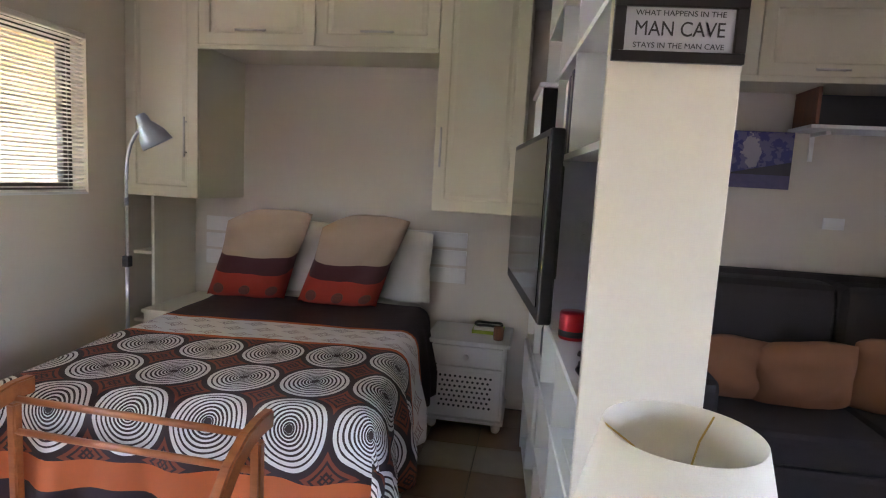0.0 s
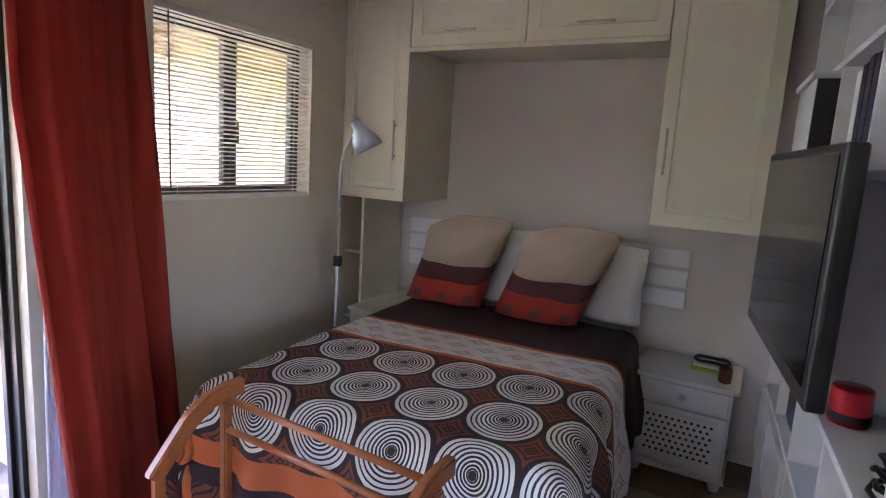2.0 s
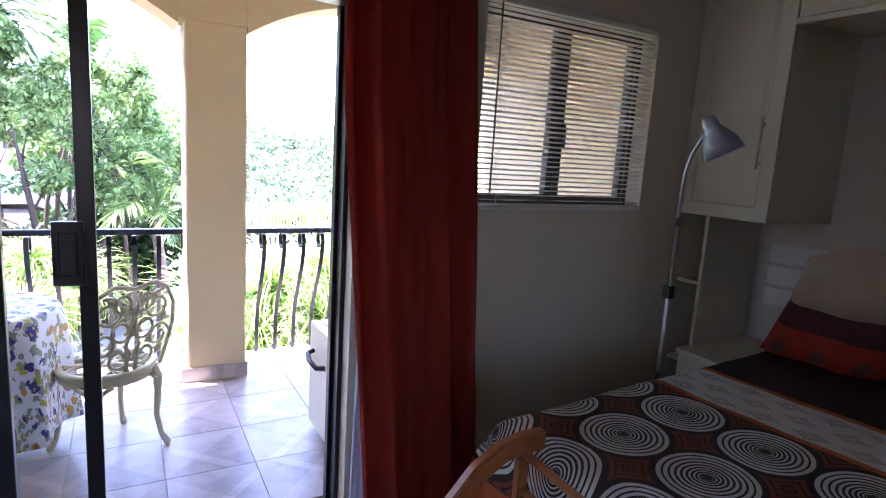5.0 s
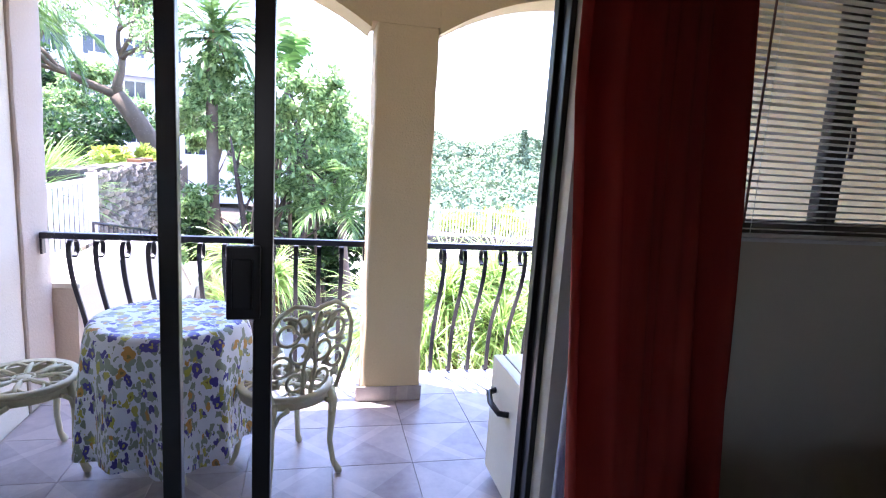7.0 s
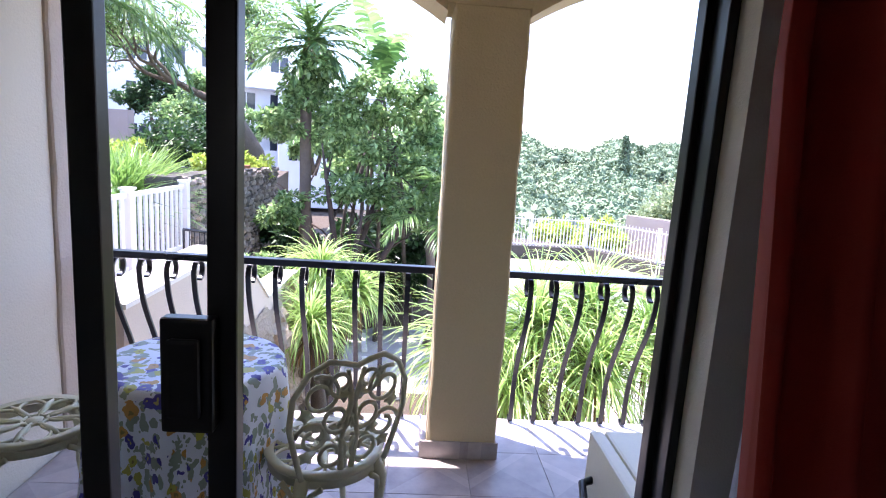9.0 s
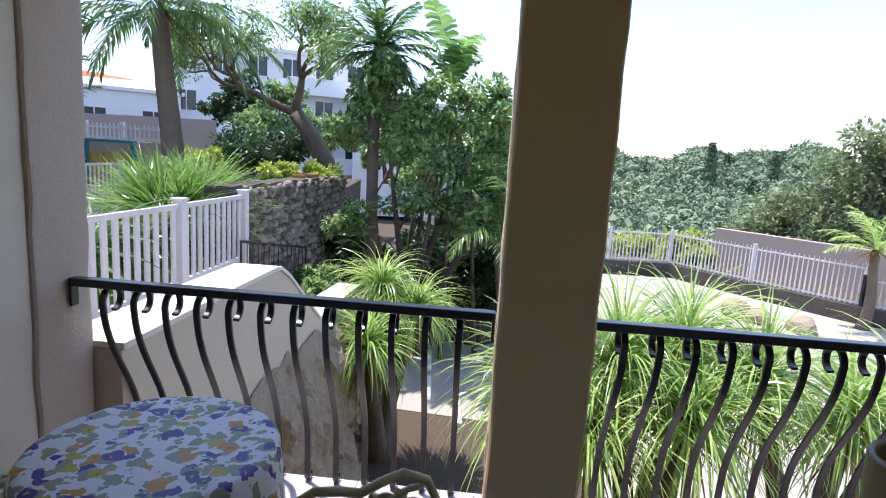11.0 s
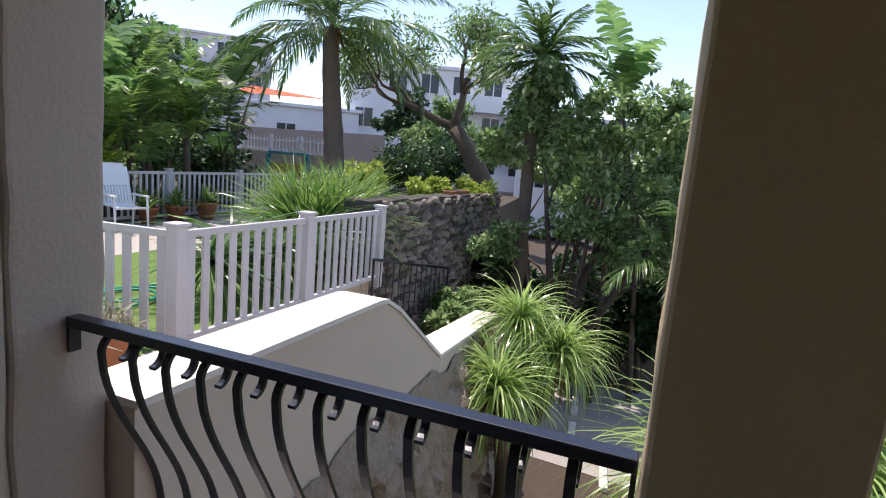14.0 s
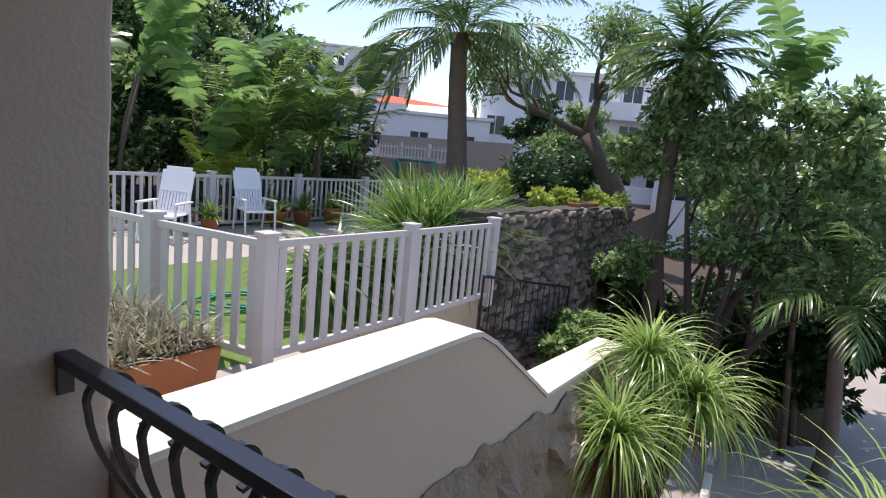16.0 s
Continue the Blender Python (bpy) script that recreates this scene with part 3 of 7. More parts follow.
def leaves(rng, centres, radii, per, size, flat=0.75, long=1.9):
    """Small folded leaves scattered in clumps."""
    C = np.repeat(np.asarray(centres, float), per, 0)
    Rr = np.repeat(np.asarray(radii, float), per)
    n = len(C)
    d = rng.normal(0, 1, (n, 3))
    d /= np.linalg.norm(d, axis=1)[:, None]
    r = rng.uniform(0.25, 1, n) ** 0.5 * Rr
    P = C + d * r[:, None] * np.array([1, 1, flat])
    t = d + rng.normal(0, 0.6, (n, 3)) + np.array([0, 0, -0.25])
    t /= np.linalg.norm(t, axis=1)[:, None]
    up = np.array([0, 0, 1.0]) + rng.normal(0, 0.5, (n, 3))
    s = np.cross(t, up)
    s /= np.linalg.norm(s, axis=1)[:, None] + 1e-6
    nn = np.cross(s, t)
    L = (size * rng.uniform(0.6, 1.3, n))[:, None]
    w = L / long
    V = np.stack([P, P + t * L * 0.45 + s * w * 0.5 + nn * L * 0.1, P + t * L, P + t * L * 0.45 - s * w * 0.5 + nn * L * 0.1], 1).reshape(-1, 3)
    b = np.arange(n)[:, None] * 4
    F = np.concatenate([b + np.array([[0, 1, 2]]), b + np.array([[0, 2, 3]])], 0)
    return V, F


def frond(rng, root, az, el, length, droop, leaflet, pairs=34, hang=0.5, width=0.035):
    """A feather leaf: the midrib and its leaflets."""
    seg = 14
    s = np.linspace(0, 1, seg + 1)
    e = el - droop * s ** 1.3
    st = length / seg
    h = np.concatenate([[0], np.cumsum(np.cos(e[:-1]) * st)])
    z = np.concatenate([[0], np.cumsum(np.sin(e[:-1]) * st)])
    ca, sa = math.cos(az), math.sin(az)
    q = np.linspace(0.12, 0.99, pairs)
    qh, qz, qe = np.interp(q, s, h), np.interp(q, s, z), np.interp(q, s, e)
    P = np.stack([root[0] + qh * ca, root[1] + qh * sa, root[2] + qz], -1)
    P = np.concatenate([P, P])
    spread = np.concatenate([np.full(pairs, 1.0), np.full(pairs, -1.0)])
    ang = np.concatenate([0.95 - 0.55 * q, 0.95 - 0.55 * q])
    A = az + spread * (ang + rng.normal(0, 0.07, 2 * pairs))
    E = np.concatenate([qe, qe]) * 0.6 - hang * 0.35 + rng.normal(0, 0.1, 2 * pairs)
    Ln = leaflet * np.concatenate([np.sin(np.pi * (0.12 + 0.82 * q))] * 2) * rng.uniform(0.85, 1.1, 2 * pairs)
    lv = strips(rng, P, A, E, Ln, np.full(2 * pairs, hang) + rng.uniform(0, 0.3, 2 * pairs), np.full(2 * pairs, width), 3, roll=0.4)
    rib = strips(rng, np.array([root]), np.array([az]), np.array([el]), np.array([length]), np.array([droop]), np.array([0.05]), 10, base=0.9)
    return join(lv, rib)


def trunk_mesh(parent, pts, radii, mat, name="trunk", n=10):
    bm = bmesh.new()
    tube(bm, pts, radii, n)
    return part(name, bm, mat, parent, smooth=True)


def palm(name, label, base, top, r0, r1, fronds, length, leaflet, seed, droop=1.5, el=(0.1, 1.3), skirt=True, mat=None, width=0.035, pairs=34):
    rng = np.random.default_rng(seed)
    ob = thing(name, label, "palm tree", base)
    b, t = Vector(base), Vector(top)
    pts, rad = [], []
    for i in range(15):
        s = i / 14
        pts.append(b.lerp(t, s) + Vector((0.06 * math.sin(3 * s), 0.05 * math.sin(5 * s), 0)))
        rad.append((r0 + (r1 - r0) * s) * (1 + 0.05 * (i % 2)) * (1.25 if i == 0 else 1))
    trunk_mesh(ob, pts, rad, M_PALMBARK)
    vf = []
    for i in range(fronds):
        az = i * 2.39996 + rng.normal(0, 0.15)
        e = el[0] + (el[1] - el[0]) * (i / fronds) + rng.normal(0, 0.06)
        vf.append(frond(rng, np.array(t), az, e, length * rng.uniform(0.85, 1.1), droop * rng.uniform(0.8, 1.15), leaflet, pairs, width=width))
    leafy("crown", *join(*vf), mat or L_PALM, ob)
    if skirt:
        k = 26
        V, F = strips(rng, np.tile(np.array(t) - [0, 0, 0.05], (k, 1)), rng.uniform(0, 6.28, k), rng.uniform(-0.6, 0.5, k), rng.uniform(0.35, 0.8, k), rng.uniform(0.5, 1.4, k), np.full(k, 0.09), 4)
        leafy("dead_frond_bases", V, F, L_DRY, ob, "dry brown frond bases")
    return ob


def head_of_straps(rng, c, n, length, width, el=(-0.3, 1.45), droop=(1.2, 2.6), seg=7):
    return strips(rng, np.tile(np.array(c), (n, 1)) + rng.normal(0, 0.025, (n, 3)), rng.uniform(0, 6.283, n), rng.uniform(el[0], el[1], n),
                  length * rng.uniform(0.65, 1.1, n), rng.uniform(droop[0], droop[1], n), width * rng.uniform(0.7, 1.2, n), seg, roll=0.35, base=0.8)


def ponytail(name, label, base, heads, seed, n=230, length=1.15, width=0.026, r=0.11):
    rng = np.random.default_rng(seed)
    ob = thing(name, label, "ponytail palm", base)
    b = Vector(base)
    vf, dry = [], []
    bm = bmesh.new()
    for h in heads:
        t = Vector(h)
        fork = b.lerp(Vector((t.x, t.y, b.z)), 0.25) + Vector((0, 0, 0.35 * (t.z - b.z)))
        tube(bm, [b + Vector((0, 0, -0.05)), b.lerp(fork, 0.5), fork, fork.lerp(t, 0.5) + Vector((0, 0, 0.05)), t], [r * 1.9, r * 1.2, r, r * 0.75, r * 0.6], 9)
        vf.append(head_of_straps(rng, t, n, length, width))
        dry.append(head_of_straps(rng, t - Vector((0, 0, 0.08)), 40, length * 0.75, width, (-1.2, -0.2), (0.3, 0.9)))
    part("trunk", bm, M_BARK, ob, "", True)
    leafy("crown", *join(*vf), L_PONY, ob)
    leafy("dry_leaves", *join(*dry), L_DRY, ob, "straw-coloured dead leaves")
    return ob


def broad_tree(name, label, base, limbs, clumps, seed, per=170, size=0.13, mat=None, bark=None, r=0.12, category="tree", long=1.9):
    """limbs: end points of the main limbs; clumps: (centre, radius) of leaf masses, filled with smaller tufts."""
    rng = np.random.default_rng(seed)
    ob = thing(name, label, category, base)
    b = Vector(base)
    bm = bmesh.new()
    for k, e in enumerate(limbs):
        e = Vector(e)
        mid = b.lerp(e, 0.45) + Vector(rng.normal(0, 0.12, 3)) * (e - b).length * 0.25
        tube(bm, [b + Vector(rng.normal(0, 0.05, 3)) * Vector((1, 1, 0)), b.lerp(mid, 0.5), mid, mid.lerp(e, 0.6), e], [r * 1.25, r, r * 0.75, r * 0.45, r * 0.15], 8)
        for q in range(4):
            a = mid.lerp(e, rng.uniform(0.1, 0.8))
            tip = a + Vector(rng.normal(0, 1, 3)).normalized() * (e - b).length * 0.22 + Vector((0, 0, 0.15))
            tube(bm, [a, a.lerp(tip, 0.5) + Vector(rng.normal(0, 0.03, 3)), tip], [r * 0.3, r * 0.2, r * 0.06], 5)
    part("trunk", bm, bark or M_BARK, ob, "", True)
    C, R = [], []
    for c, rad in clumps:
        m = max(6, int(22 * rad))
        d = rng.normal(0, 1, (m, 3))
        d /= np.linalg.norm(d, axis=1)[:, None]
        C.append(np.array(c) + d * rad * rng.uniform(0.35, 1.0, (m, 1)) * np.array([1, 1, 0.8]))
        R.append(rng.uniform(0.16, 0.34, m) * max(0.6, rad))
    V, F = leaves(rng, np.concatenate(C), np.concatenate(R), per, size, long=long)
    leafy("crown", V, F, mat or L_TREE, ob)
    return ob


def paddle(rng, root, az, el, length, droop, width, torn):
    """A broad banana blade on a bending midrib, its two halves raised and split into tongues."""
    seg, tongues = 12, 13
    t = np.linspace(0, 1, seg * 3 + 1)
    e = el - droop * t ** 1.4
    st = length / (seg * 3)
    h = np.concatenate([[0], np.cumsum(np.cos(e[:-1]) * st)])
    z = np.concatenate([[0], np.cumsum(np.sin(e[:-1]) * st)])
    ca, sa = math.cos(az), math.sin(az)
    V, F = [], []

    def mid(q):
        hh, zz = np.interp(q, t, h), np.interp(q, t, z)
        return np.array([root[0] + hh * ca, root[1] + hh * sa, root[2] + zz])

    for side in (1, -1):
        for k in range(tongues):
            q0, q1 = 0.06 + 0.94 * k / tongues, 0.06 + 0.94 * (k + 1) / tongues
            gap = torn * 0.6 / tongues * rng.uniform(0.2, 1.0)
            fall = rng.uniform(-0.1, 0.25) - 0.7 * torn * rng.random()
            i0 = len(V)
            for j, q in enumerate(np.linspace(q0, q1, 4)):
                w = width * math.sin(math.pi * min(1, q * 0.86 + 0.1)) ** 0.7 * (1 - 0.25 * torn * rng.random())
                out = np.array([-sa * side, ca * side, 0.0])
                qq = q + (gap if j == 0 else -gap if j == 3 else 0) + 0.05
                V.append(mid(q))
                V.append(mid(min(1, q + 0.02)) + out * w * 0.55 + [0, 0, 0.12 * w + 0.4 * fall * w])
                V.append(mid(min(1, qq)) + out * w * (1 - 0.2 * abs(fall)) + [0, 0, fall * w])
            for j in range(3):
                for m in range(2):
                    p = i0 + j * 3 + m
                    F.append((p, p + 1, p + 4, p + 3))
    return np.array(V), np.array(F)


def strelitzia(name, label, base, stems, seed, mat=None):
    """stems: (foot offset, height, lean azimuth, blade length)."""
    rng = np.random.default_rng(seed)
    ob = thing(name, label, "banana plant", base)
    b = np.array(base, float)
    vf = []
    for (ox, oy), h, az, bl in stems:
        foot = b + [ox, oy, 0]
        top = foot + [0.18 * h * math.cos(az), 0.18 * h * math.sin(az), h]
        bm = bmesh.new()
        tube(bm, [foot, foot * 0.5 + top * 0.5 - [0.04 * h * math.cos(az), 0.04 * h * math.sin(az), 0], top], [0.06, 0.04, 0.02], 6)
        part("stalk", bm, M_BARK, ob, "", True)
        vf.append(paddle(rng, top, az, rng.uniform(1.0, 1.35), bl, rng.uniform(0.5, 1.7), 0.36 * bl ** 0.5, rng.uniform(0.25, 1.0)))
    leafy("crown", *join(*vf), mat or L_STREL, ob)
    return ob
# ---------------------------------------------------------------- the room's shell
RX, RY, RZ = 5.4, -6.2, 2.62          # far side, rear and ceiling of the room
DOOR_Y0, DOOR_Y1, DOOR_Z = -4.45, -2.415, 2.12
WIN = (-1.87, -0.865, 1.335, 2.225)
bm = bmesh.new()
wall_with_holes(bm, "x", -0.2, 0.0, RY, 0.0, 0.0, RZ, [(DOOR_Y0, DOOR_Y1, 0.0, DOOR_Z), WIN])
solid("wall_west", bm, M_WALLW, "olive-cream painted wall with window and sliding door openings", "wall")
solid("wall_north", B(-0.2, 0.0, 0.0, RX + 0.2, 0.2, RZ), M_WALL, "off-white painted wall behind the bed and the sofa", "wall")
# unseen opening, added to throw daylight across to the window wall
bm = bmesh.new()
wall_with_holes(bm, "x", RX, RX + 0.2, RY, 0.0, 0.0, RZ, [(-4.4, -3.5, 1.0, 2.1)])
solid("wall_east", bm, M_WALL, "off-white painted side wall of the room with an added daylight opening", "wall")
# small unseen opening, added to brighten the bed end of the room
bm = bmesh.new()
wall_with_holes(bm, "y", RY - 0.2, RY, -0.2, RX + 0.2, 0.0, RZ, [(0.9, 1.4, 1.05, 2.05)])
solid("wall_south", bm, M_WALL, "off-white painted rear wall of the room with an added daylight opening", "wall")
solid("ceiling", B(-0.2, RY - 0.2, RZ, RX + 0.2, 0.2, RZ + 0.15), M_CEIL, "white painted room ceiling", "ceiling")
floor = solid("floor", B(-0.2, RY - 0.2, -0.2, RX + 0.2, 0.2, -0.012), M_MORTAR, "grouted bed under the room's floor tiles", "floor")
solid("baseboard", B(0.0, -2.41, -0.01, 0.014, -0.58, 0.09, bevel=0.004), M_WHITEWOOD, "white painted skirting board below the window", "baseboard")

# window with its dark frame and two sashes
w = thing("window_1", "dark brown framed casement window behind a blind", "window", (-0.13, -1.36, 1.34), kind="structure")
y0, y1, z0, z1 = WIN
bm = bmesh.new()
for a in ((y0, z0, y1, z0 + 0.03), (y0, z1 - 0.03, y1, z1), (y0, z0 + 0.03, y0 + 0.03, z1 - 0.03), (y1 - 0.03, z0 + 0.03, y1, z1 - 0.03)):
    box(bm, -0.16, a[0], a[1], -0.1, a[2], a[3], 0.004)
part("window_frame", bm, M_WINFRAME, w)
ym = (y0 + y1) / 2
for a, b, wa, wb in ((y0 + 0.03, ym, 0.028, 0.042), (ym, y1 - 0.03, 0.042, 0.028)):
    bm = bmesh.new()
    za, zb = z0 + 0.03, z1 - 0.03
    for q in ((a, za, b, za + 0.032), (a, zb - 0.032, b, zb), (a, za + 0.032, a + wa, zb - 0.032), (b - wb, za + 0.032, b, zb - 0.032)):
        box(bm, -0.15, q[0] + 0.001, q[1], -0.105, q[2] - 0.001, q[3], 0.004)
    s = part("sash", bm, M_WINFRAME, w)
    p = part("pane", B(-0.13, a + wa - 0.004, z0 + 0.058, -0.126, b - wb + 0.004, z1 - 0.058), M_GLASS, s)
    p.visible_shadow = False
bm = bmesh.new()
tube(bm, [(-0.1, ym + 0.02, 1.74), (-0.075, ym + 0.02, 1.74), (-0.07, ym + 0.02, 1.68), (-0.072, ym + 0.02, 1.62)], 0.008, 8)
part("window_handle", bm, M_WINFRAME, w, "", True)
part("window_sill", B(-0.1, y0, z0, -0.002, y1, z0 + 0.012), M_WHITEWOOD, w)

blind = thing("venetian_blind", "cream horizontal slat blind, lowered with slats open", "blind", (-0.04, -1.36, 1.35))
part("head_rail", B(-0.034, y0 + 0.005, z1 - 0.03, 0.004, y1 - 0.005, z1 - 0.002, 0.004), M_BLIND, blind)
part("bottom_rail", B(-0.032, y0 + 0.005, z0 + 0.013, -0.006, y1 - 0.005, z0 + 0.026, 0.004), M_BLIND, blind)
for y in (y0 + 0.12, y1 - 0.12):
    bm = bmesh.new()
    tube(bm, [(-0.018, y, z0 + 0.02), (-0.018, y, z1 - 0.03)], 0.0012, 4)
    part("cord", bm, M_BLIND, blind)
bm = bmesh.new()
tube(bm, [(0.002, y0 + 0.07, z1 - 0.03), (0.004, y0 + 0.07, z0 + 0.06)], 0.004, 6)
part("tilt_wand", bm, M_BROWNWOOD, blind)
bm = bmesh.new()
L = y1 - y0 - 0.012
prof = [(-0.0125, -0.0016), (-0.006, 0.0), (0.0, 0.0006), (0.006, 0.0), (0.0125, -0.0016)]
lo = [[bm.verts.new((x, y, z + d)) for x, z in prof] for y in (-L / 2, L / 2) for d in (0.0, 0.0012)]
for k in range(4):
    bm.faces.new((lo[0][k], lo[0][k + 1], lo[2][k + 1], lo[2][k]))
    bm.faces.new((lo[1][k], lo[1][k + 1], lo[3][k + 1], lo[3][k]))
for k in (0, 4):
    bm.faces.new((lo[0][k], lo[1][k], lo[3][k], lo[2][k]))
slat = finish("slat", bm, M_BLIND)
nslat = 37
for i in range(nslat):
    z = z0 + 0.042 + (z1 - z0 - 0.085) * i / (nslat - 1)
    piece("slat", slat, blind, pose(-0.018, ym, z, 0.12 * math.sin(i * 2.3), -15 + 2 * math.sin(i * 1.7), 0))

# sliding door: outer frame, a fixed leaf and an open leaf behind it
d = thing("door_1", "dark aluminium glazed sliding door standing open", "sliding door", (-0.12, -3.4, 0.0), kind="structure")
bm = bmesh.new()
box(bm, -0.17, DOOR_Y1 - 0.035, 0.0, -0.13, DOOR_Y1, DOOR_Z, 0.004)
box(bm, -0.13, DOOR_Y1 - 0.02, 0.0, -0.07, DOOR_Y1, DOOR_Z, 0.004)
box(bm, -0.05, DOOR_Y0, 0.0, 0.11, DOOR_Y0 + 0.05, DOOR_Z, 0.004)
box(bm, -0.05, DOOR_Y0 + 0.05, DOOR_Z - 0.05, 0.11, DOOR_Y1 - 0.05, DOOR_Z, 0.004)
part("door_frame", bm, M_FRAME, d)
part("track", B(-0.05, DOOR_Y0 + 0.05, -0.008, 0.11, DOOR_Y1 - 0.05, 0.012, 0.003), M_FRAME, d)


def door_leaf(a, b, x):
    bm = bmesh.new()
    for q in ((a, 0.015, a + 0.055, DOOR_Z - 0.055), (b - 0.048, 0.015, b, DOOR_Z - 0.055)):
        box(bm, x - 0.02, q[0], q[1], x + 0.02, q[2], q[3], 0.004)
    box(bm, x - 0.018, a + 0.055, 0.015, x + 0.018, b - 0.048, 0.1, 0.004)
    box(bm, x - 0.018, a + 0.055, DOOR_Z - 0.115, x + 0.018, b - 0.048, DOOR_Z - 0.055, 0.004)
    s = part("door_leaf", bm, M_FRAME, d)
    p = part("pane", B(x - 0.003, a + 0.051, 0.095, x + 0.003, b - 0.045, DOOR_Z - 0.11), M_GLASS, s)
    p.visible_shadow = False
    return s


door_leaf(DOOR_Y0 + 0.05, -3.50, 0.03)
leaf2 = door_leaf(-4.22, -3.262, 0.085)
bm = bmesh.new()
box(bm, 0.104, -3.372, 1.11, 0.136, -3.29, 1.30, 0.006)
box(bm, 0.136, -3.357, 1.14, 0.151, -3.307, 1.27, 0.006)
part("lock_case", bm, M_FRAME, leaf2, "black sliding door lock")

# ---------------------------------------------------------------- the balcony
BX, BYL, BYR = -1.755, -4.66, -0.58     # inner face of the columns, end walls
PX = -2.06                              # outer face
balcony = solid("balcony_floor", B(-2.24, BYL - 0.36, -0.35, -0.2, BYR + 0.2, -0.012), M_PAVE, "concrete slab and screed of the balcony", "floor")


def rough_box(x0, y0, z0, x1, y1, z1, amp=0.008, seed=1):
    """Hand-plastered block with slightly uneven arrises."""
    bm = bmesh.new()
    box(bm, x0, y0, z0, x1, y1, z1, 0.022, None, 3)
    cuts = int((z1 - z0) / 0.07)
    for i in range(1, cuts):
        z = z0 + (z1 - z0) * i / cuts
        bmesh.ops.bisect_plane(bm, geom=bm.verts[:] + bm.edges[:] + bm.faces[:], plane_co=(0, 0, z), plane_no=(0, 0, 1))
    for v in bm.verts:
        q = noise.noise_vector(Vector((v.co.x * 3 + seed, v.co.y * 3, v.co.z * 4.5)))
        v.co += Vector((q.x, q.y, 0)) * amp
    return bm


solid("column_1", rough_box(PX, -2.856, -0.011, BX, -2.495, 2.26), M_BALC, "cream rough-plastered square balcony column", "column", smooth=False)
solid("column_2", rough_box(PX, -5.02, -0.011, BX + 0.02, BYL, 2.26, 0.013, seed=4), M_PIER, "pinkish rough-plastered end pier of the balcony", "column")
solid("column_3", rough_box(PX, -0.58, -0.011, BX, -0.2, 2.26, seed=7), M_BALC, "cream rough-plastered corner column of the balcony", "column")
solid("wall_balcony_south", B(BX + 0.02, BYL - 0.28, -0.011, -0.2, BYL - 0.02, 2.62), M_PALEEND, "pale grey-white plastered end wall of the balcony", "wall")
solid("wall_balcony_north", B(BX, BYR, -0.011, -0.2, BYR + 0.2, 2.62), M_BALC, "cream plastered end wall seen through the window", "wall")
solid("balcony_ceiling", B(PX, BYL - 0.36, 2.62, -0.2, BYR + 0.2, 2.77), M_BALC, "pale plastered balcony ceiling", "ceiling")


def arch_beam(ya, yb, spring, rise, top):
    """A beam over an opening with a flat-arched underside."""
    bm = bmesh.new()
    n = 22
    rows = []
    for i in range(n + 1):
        s = -1 + 2 * i / n
        y = ya + (yb - ya) * i / n
        z = spring + rise * (1 - abs(s) ** 2.3)
        rows.append([bm.verts.new((PX, y, z)), bm.verts.new((BX, y, z)), bm.verts.new((BX, y, top)), bm.verts.new((PX, y, top))])
    for a, b in zip(rows, rows[1:]):
        for j in range(4):
            bm.faces.new((a[j], a[(j + 1) % 4], b[(j + 1) % 4], b[j]))
    bm.faces.new(rows[0])
    bm.faces.new(rows[-1][::-1])
    return bm


solid("arch_1", arch_beam(BYL, -2.885, 2.22, 0.26, 2.62), M_BALC, "cream plastered flat arch over the railing", "arch")
solid("arch_2", arch_beam(-2.495, -0.58, 2.22, 0.28, 2.62), M_BALC, "cream plastered flat arch over the railing", "arch")
for nm, ya, yb in (("trim_arch_pad_1", -2.885, -2.495), ("trim_arch_pad_2", -5.02, BYL), ("trim_arch_pad_3", -0.58, -0.2)):
    solid(nm, B(PX + 0.003, ya + 0.001, 2.255, BX - 0.003, yb - 0.001, 2.62), M_BALC, "cream plastered block above the column", "beam")
col_tile = finish("plinth_tile", B(-0.006, -0.2, 0, 0.006, 0.2, 0.095, 0.002), M_TILE_OUT)
skirt = thing("trim_column_plinth", "marbled tile skirting round the column foot", "skirting", (BX, -2.69, 0), kind="structure")
piece("plinth_tile", col_tile, skirt, pose(BX + 0.004, -2.69, 0.0))
piece("plinth_tile", col_tile, skirt, pose(BX - 0.15, -2.89, 0.0, 0, 0, 90) @ Matrix.Diagonal((1, 0.76, 1, 1)))
piece("plinth_tile", col_tile, skirt, pose(BX - 0.15, -2.49, 0.0, 0, 0, 90) @ Matrix.Diagonal((1, 0.76, 1, 1)))

# railings
RAILX = -1.93


def baluster_mesh():
    bm = bmesh.new()
    pts = []
    for k in range(16):                      # the scroll under the rail
        a = 1.45 * math.pi * (1 - k / 15)
        r = 0.048 + 0.018 * k / 15
        pts.append((-0.063 + r * math.cos(a), 0, 0.880 + r * math.sin(a)))
    for s in np.linspace(0.11, 1, 17):       # the belly
        z = 0.905 - s * 0.865
        x = 0.003 - 0.25 * s * s * (3 - 2 * s) - 0.075 * math.sin(math.pi * s) ** 2 * s
        pts.append((x, 0, z))
    x, _, z = pts[-1]
    for k in range(1, 6):                    # the turned-out foot
        a = math.pi * 0.95 * k / 5
        pts.append((x - 0.022 * (1 - math.cos(a)), 0, z - 0.03 * math.sin(a)))
    tube(bm, pts, 0.01, flat=(0.026, 0.012, (0, 1, 0)))
    return finish("baluster", bm, M_IRON)


BAL = baluster_mesh()


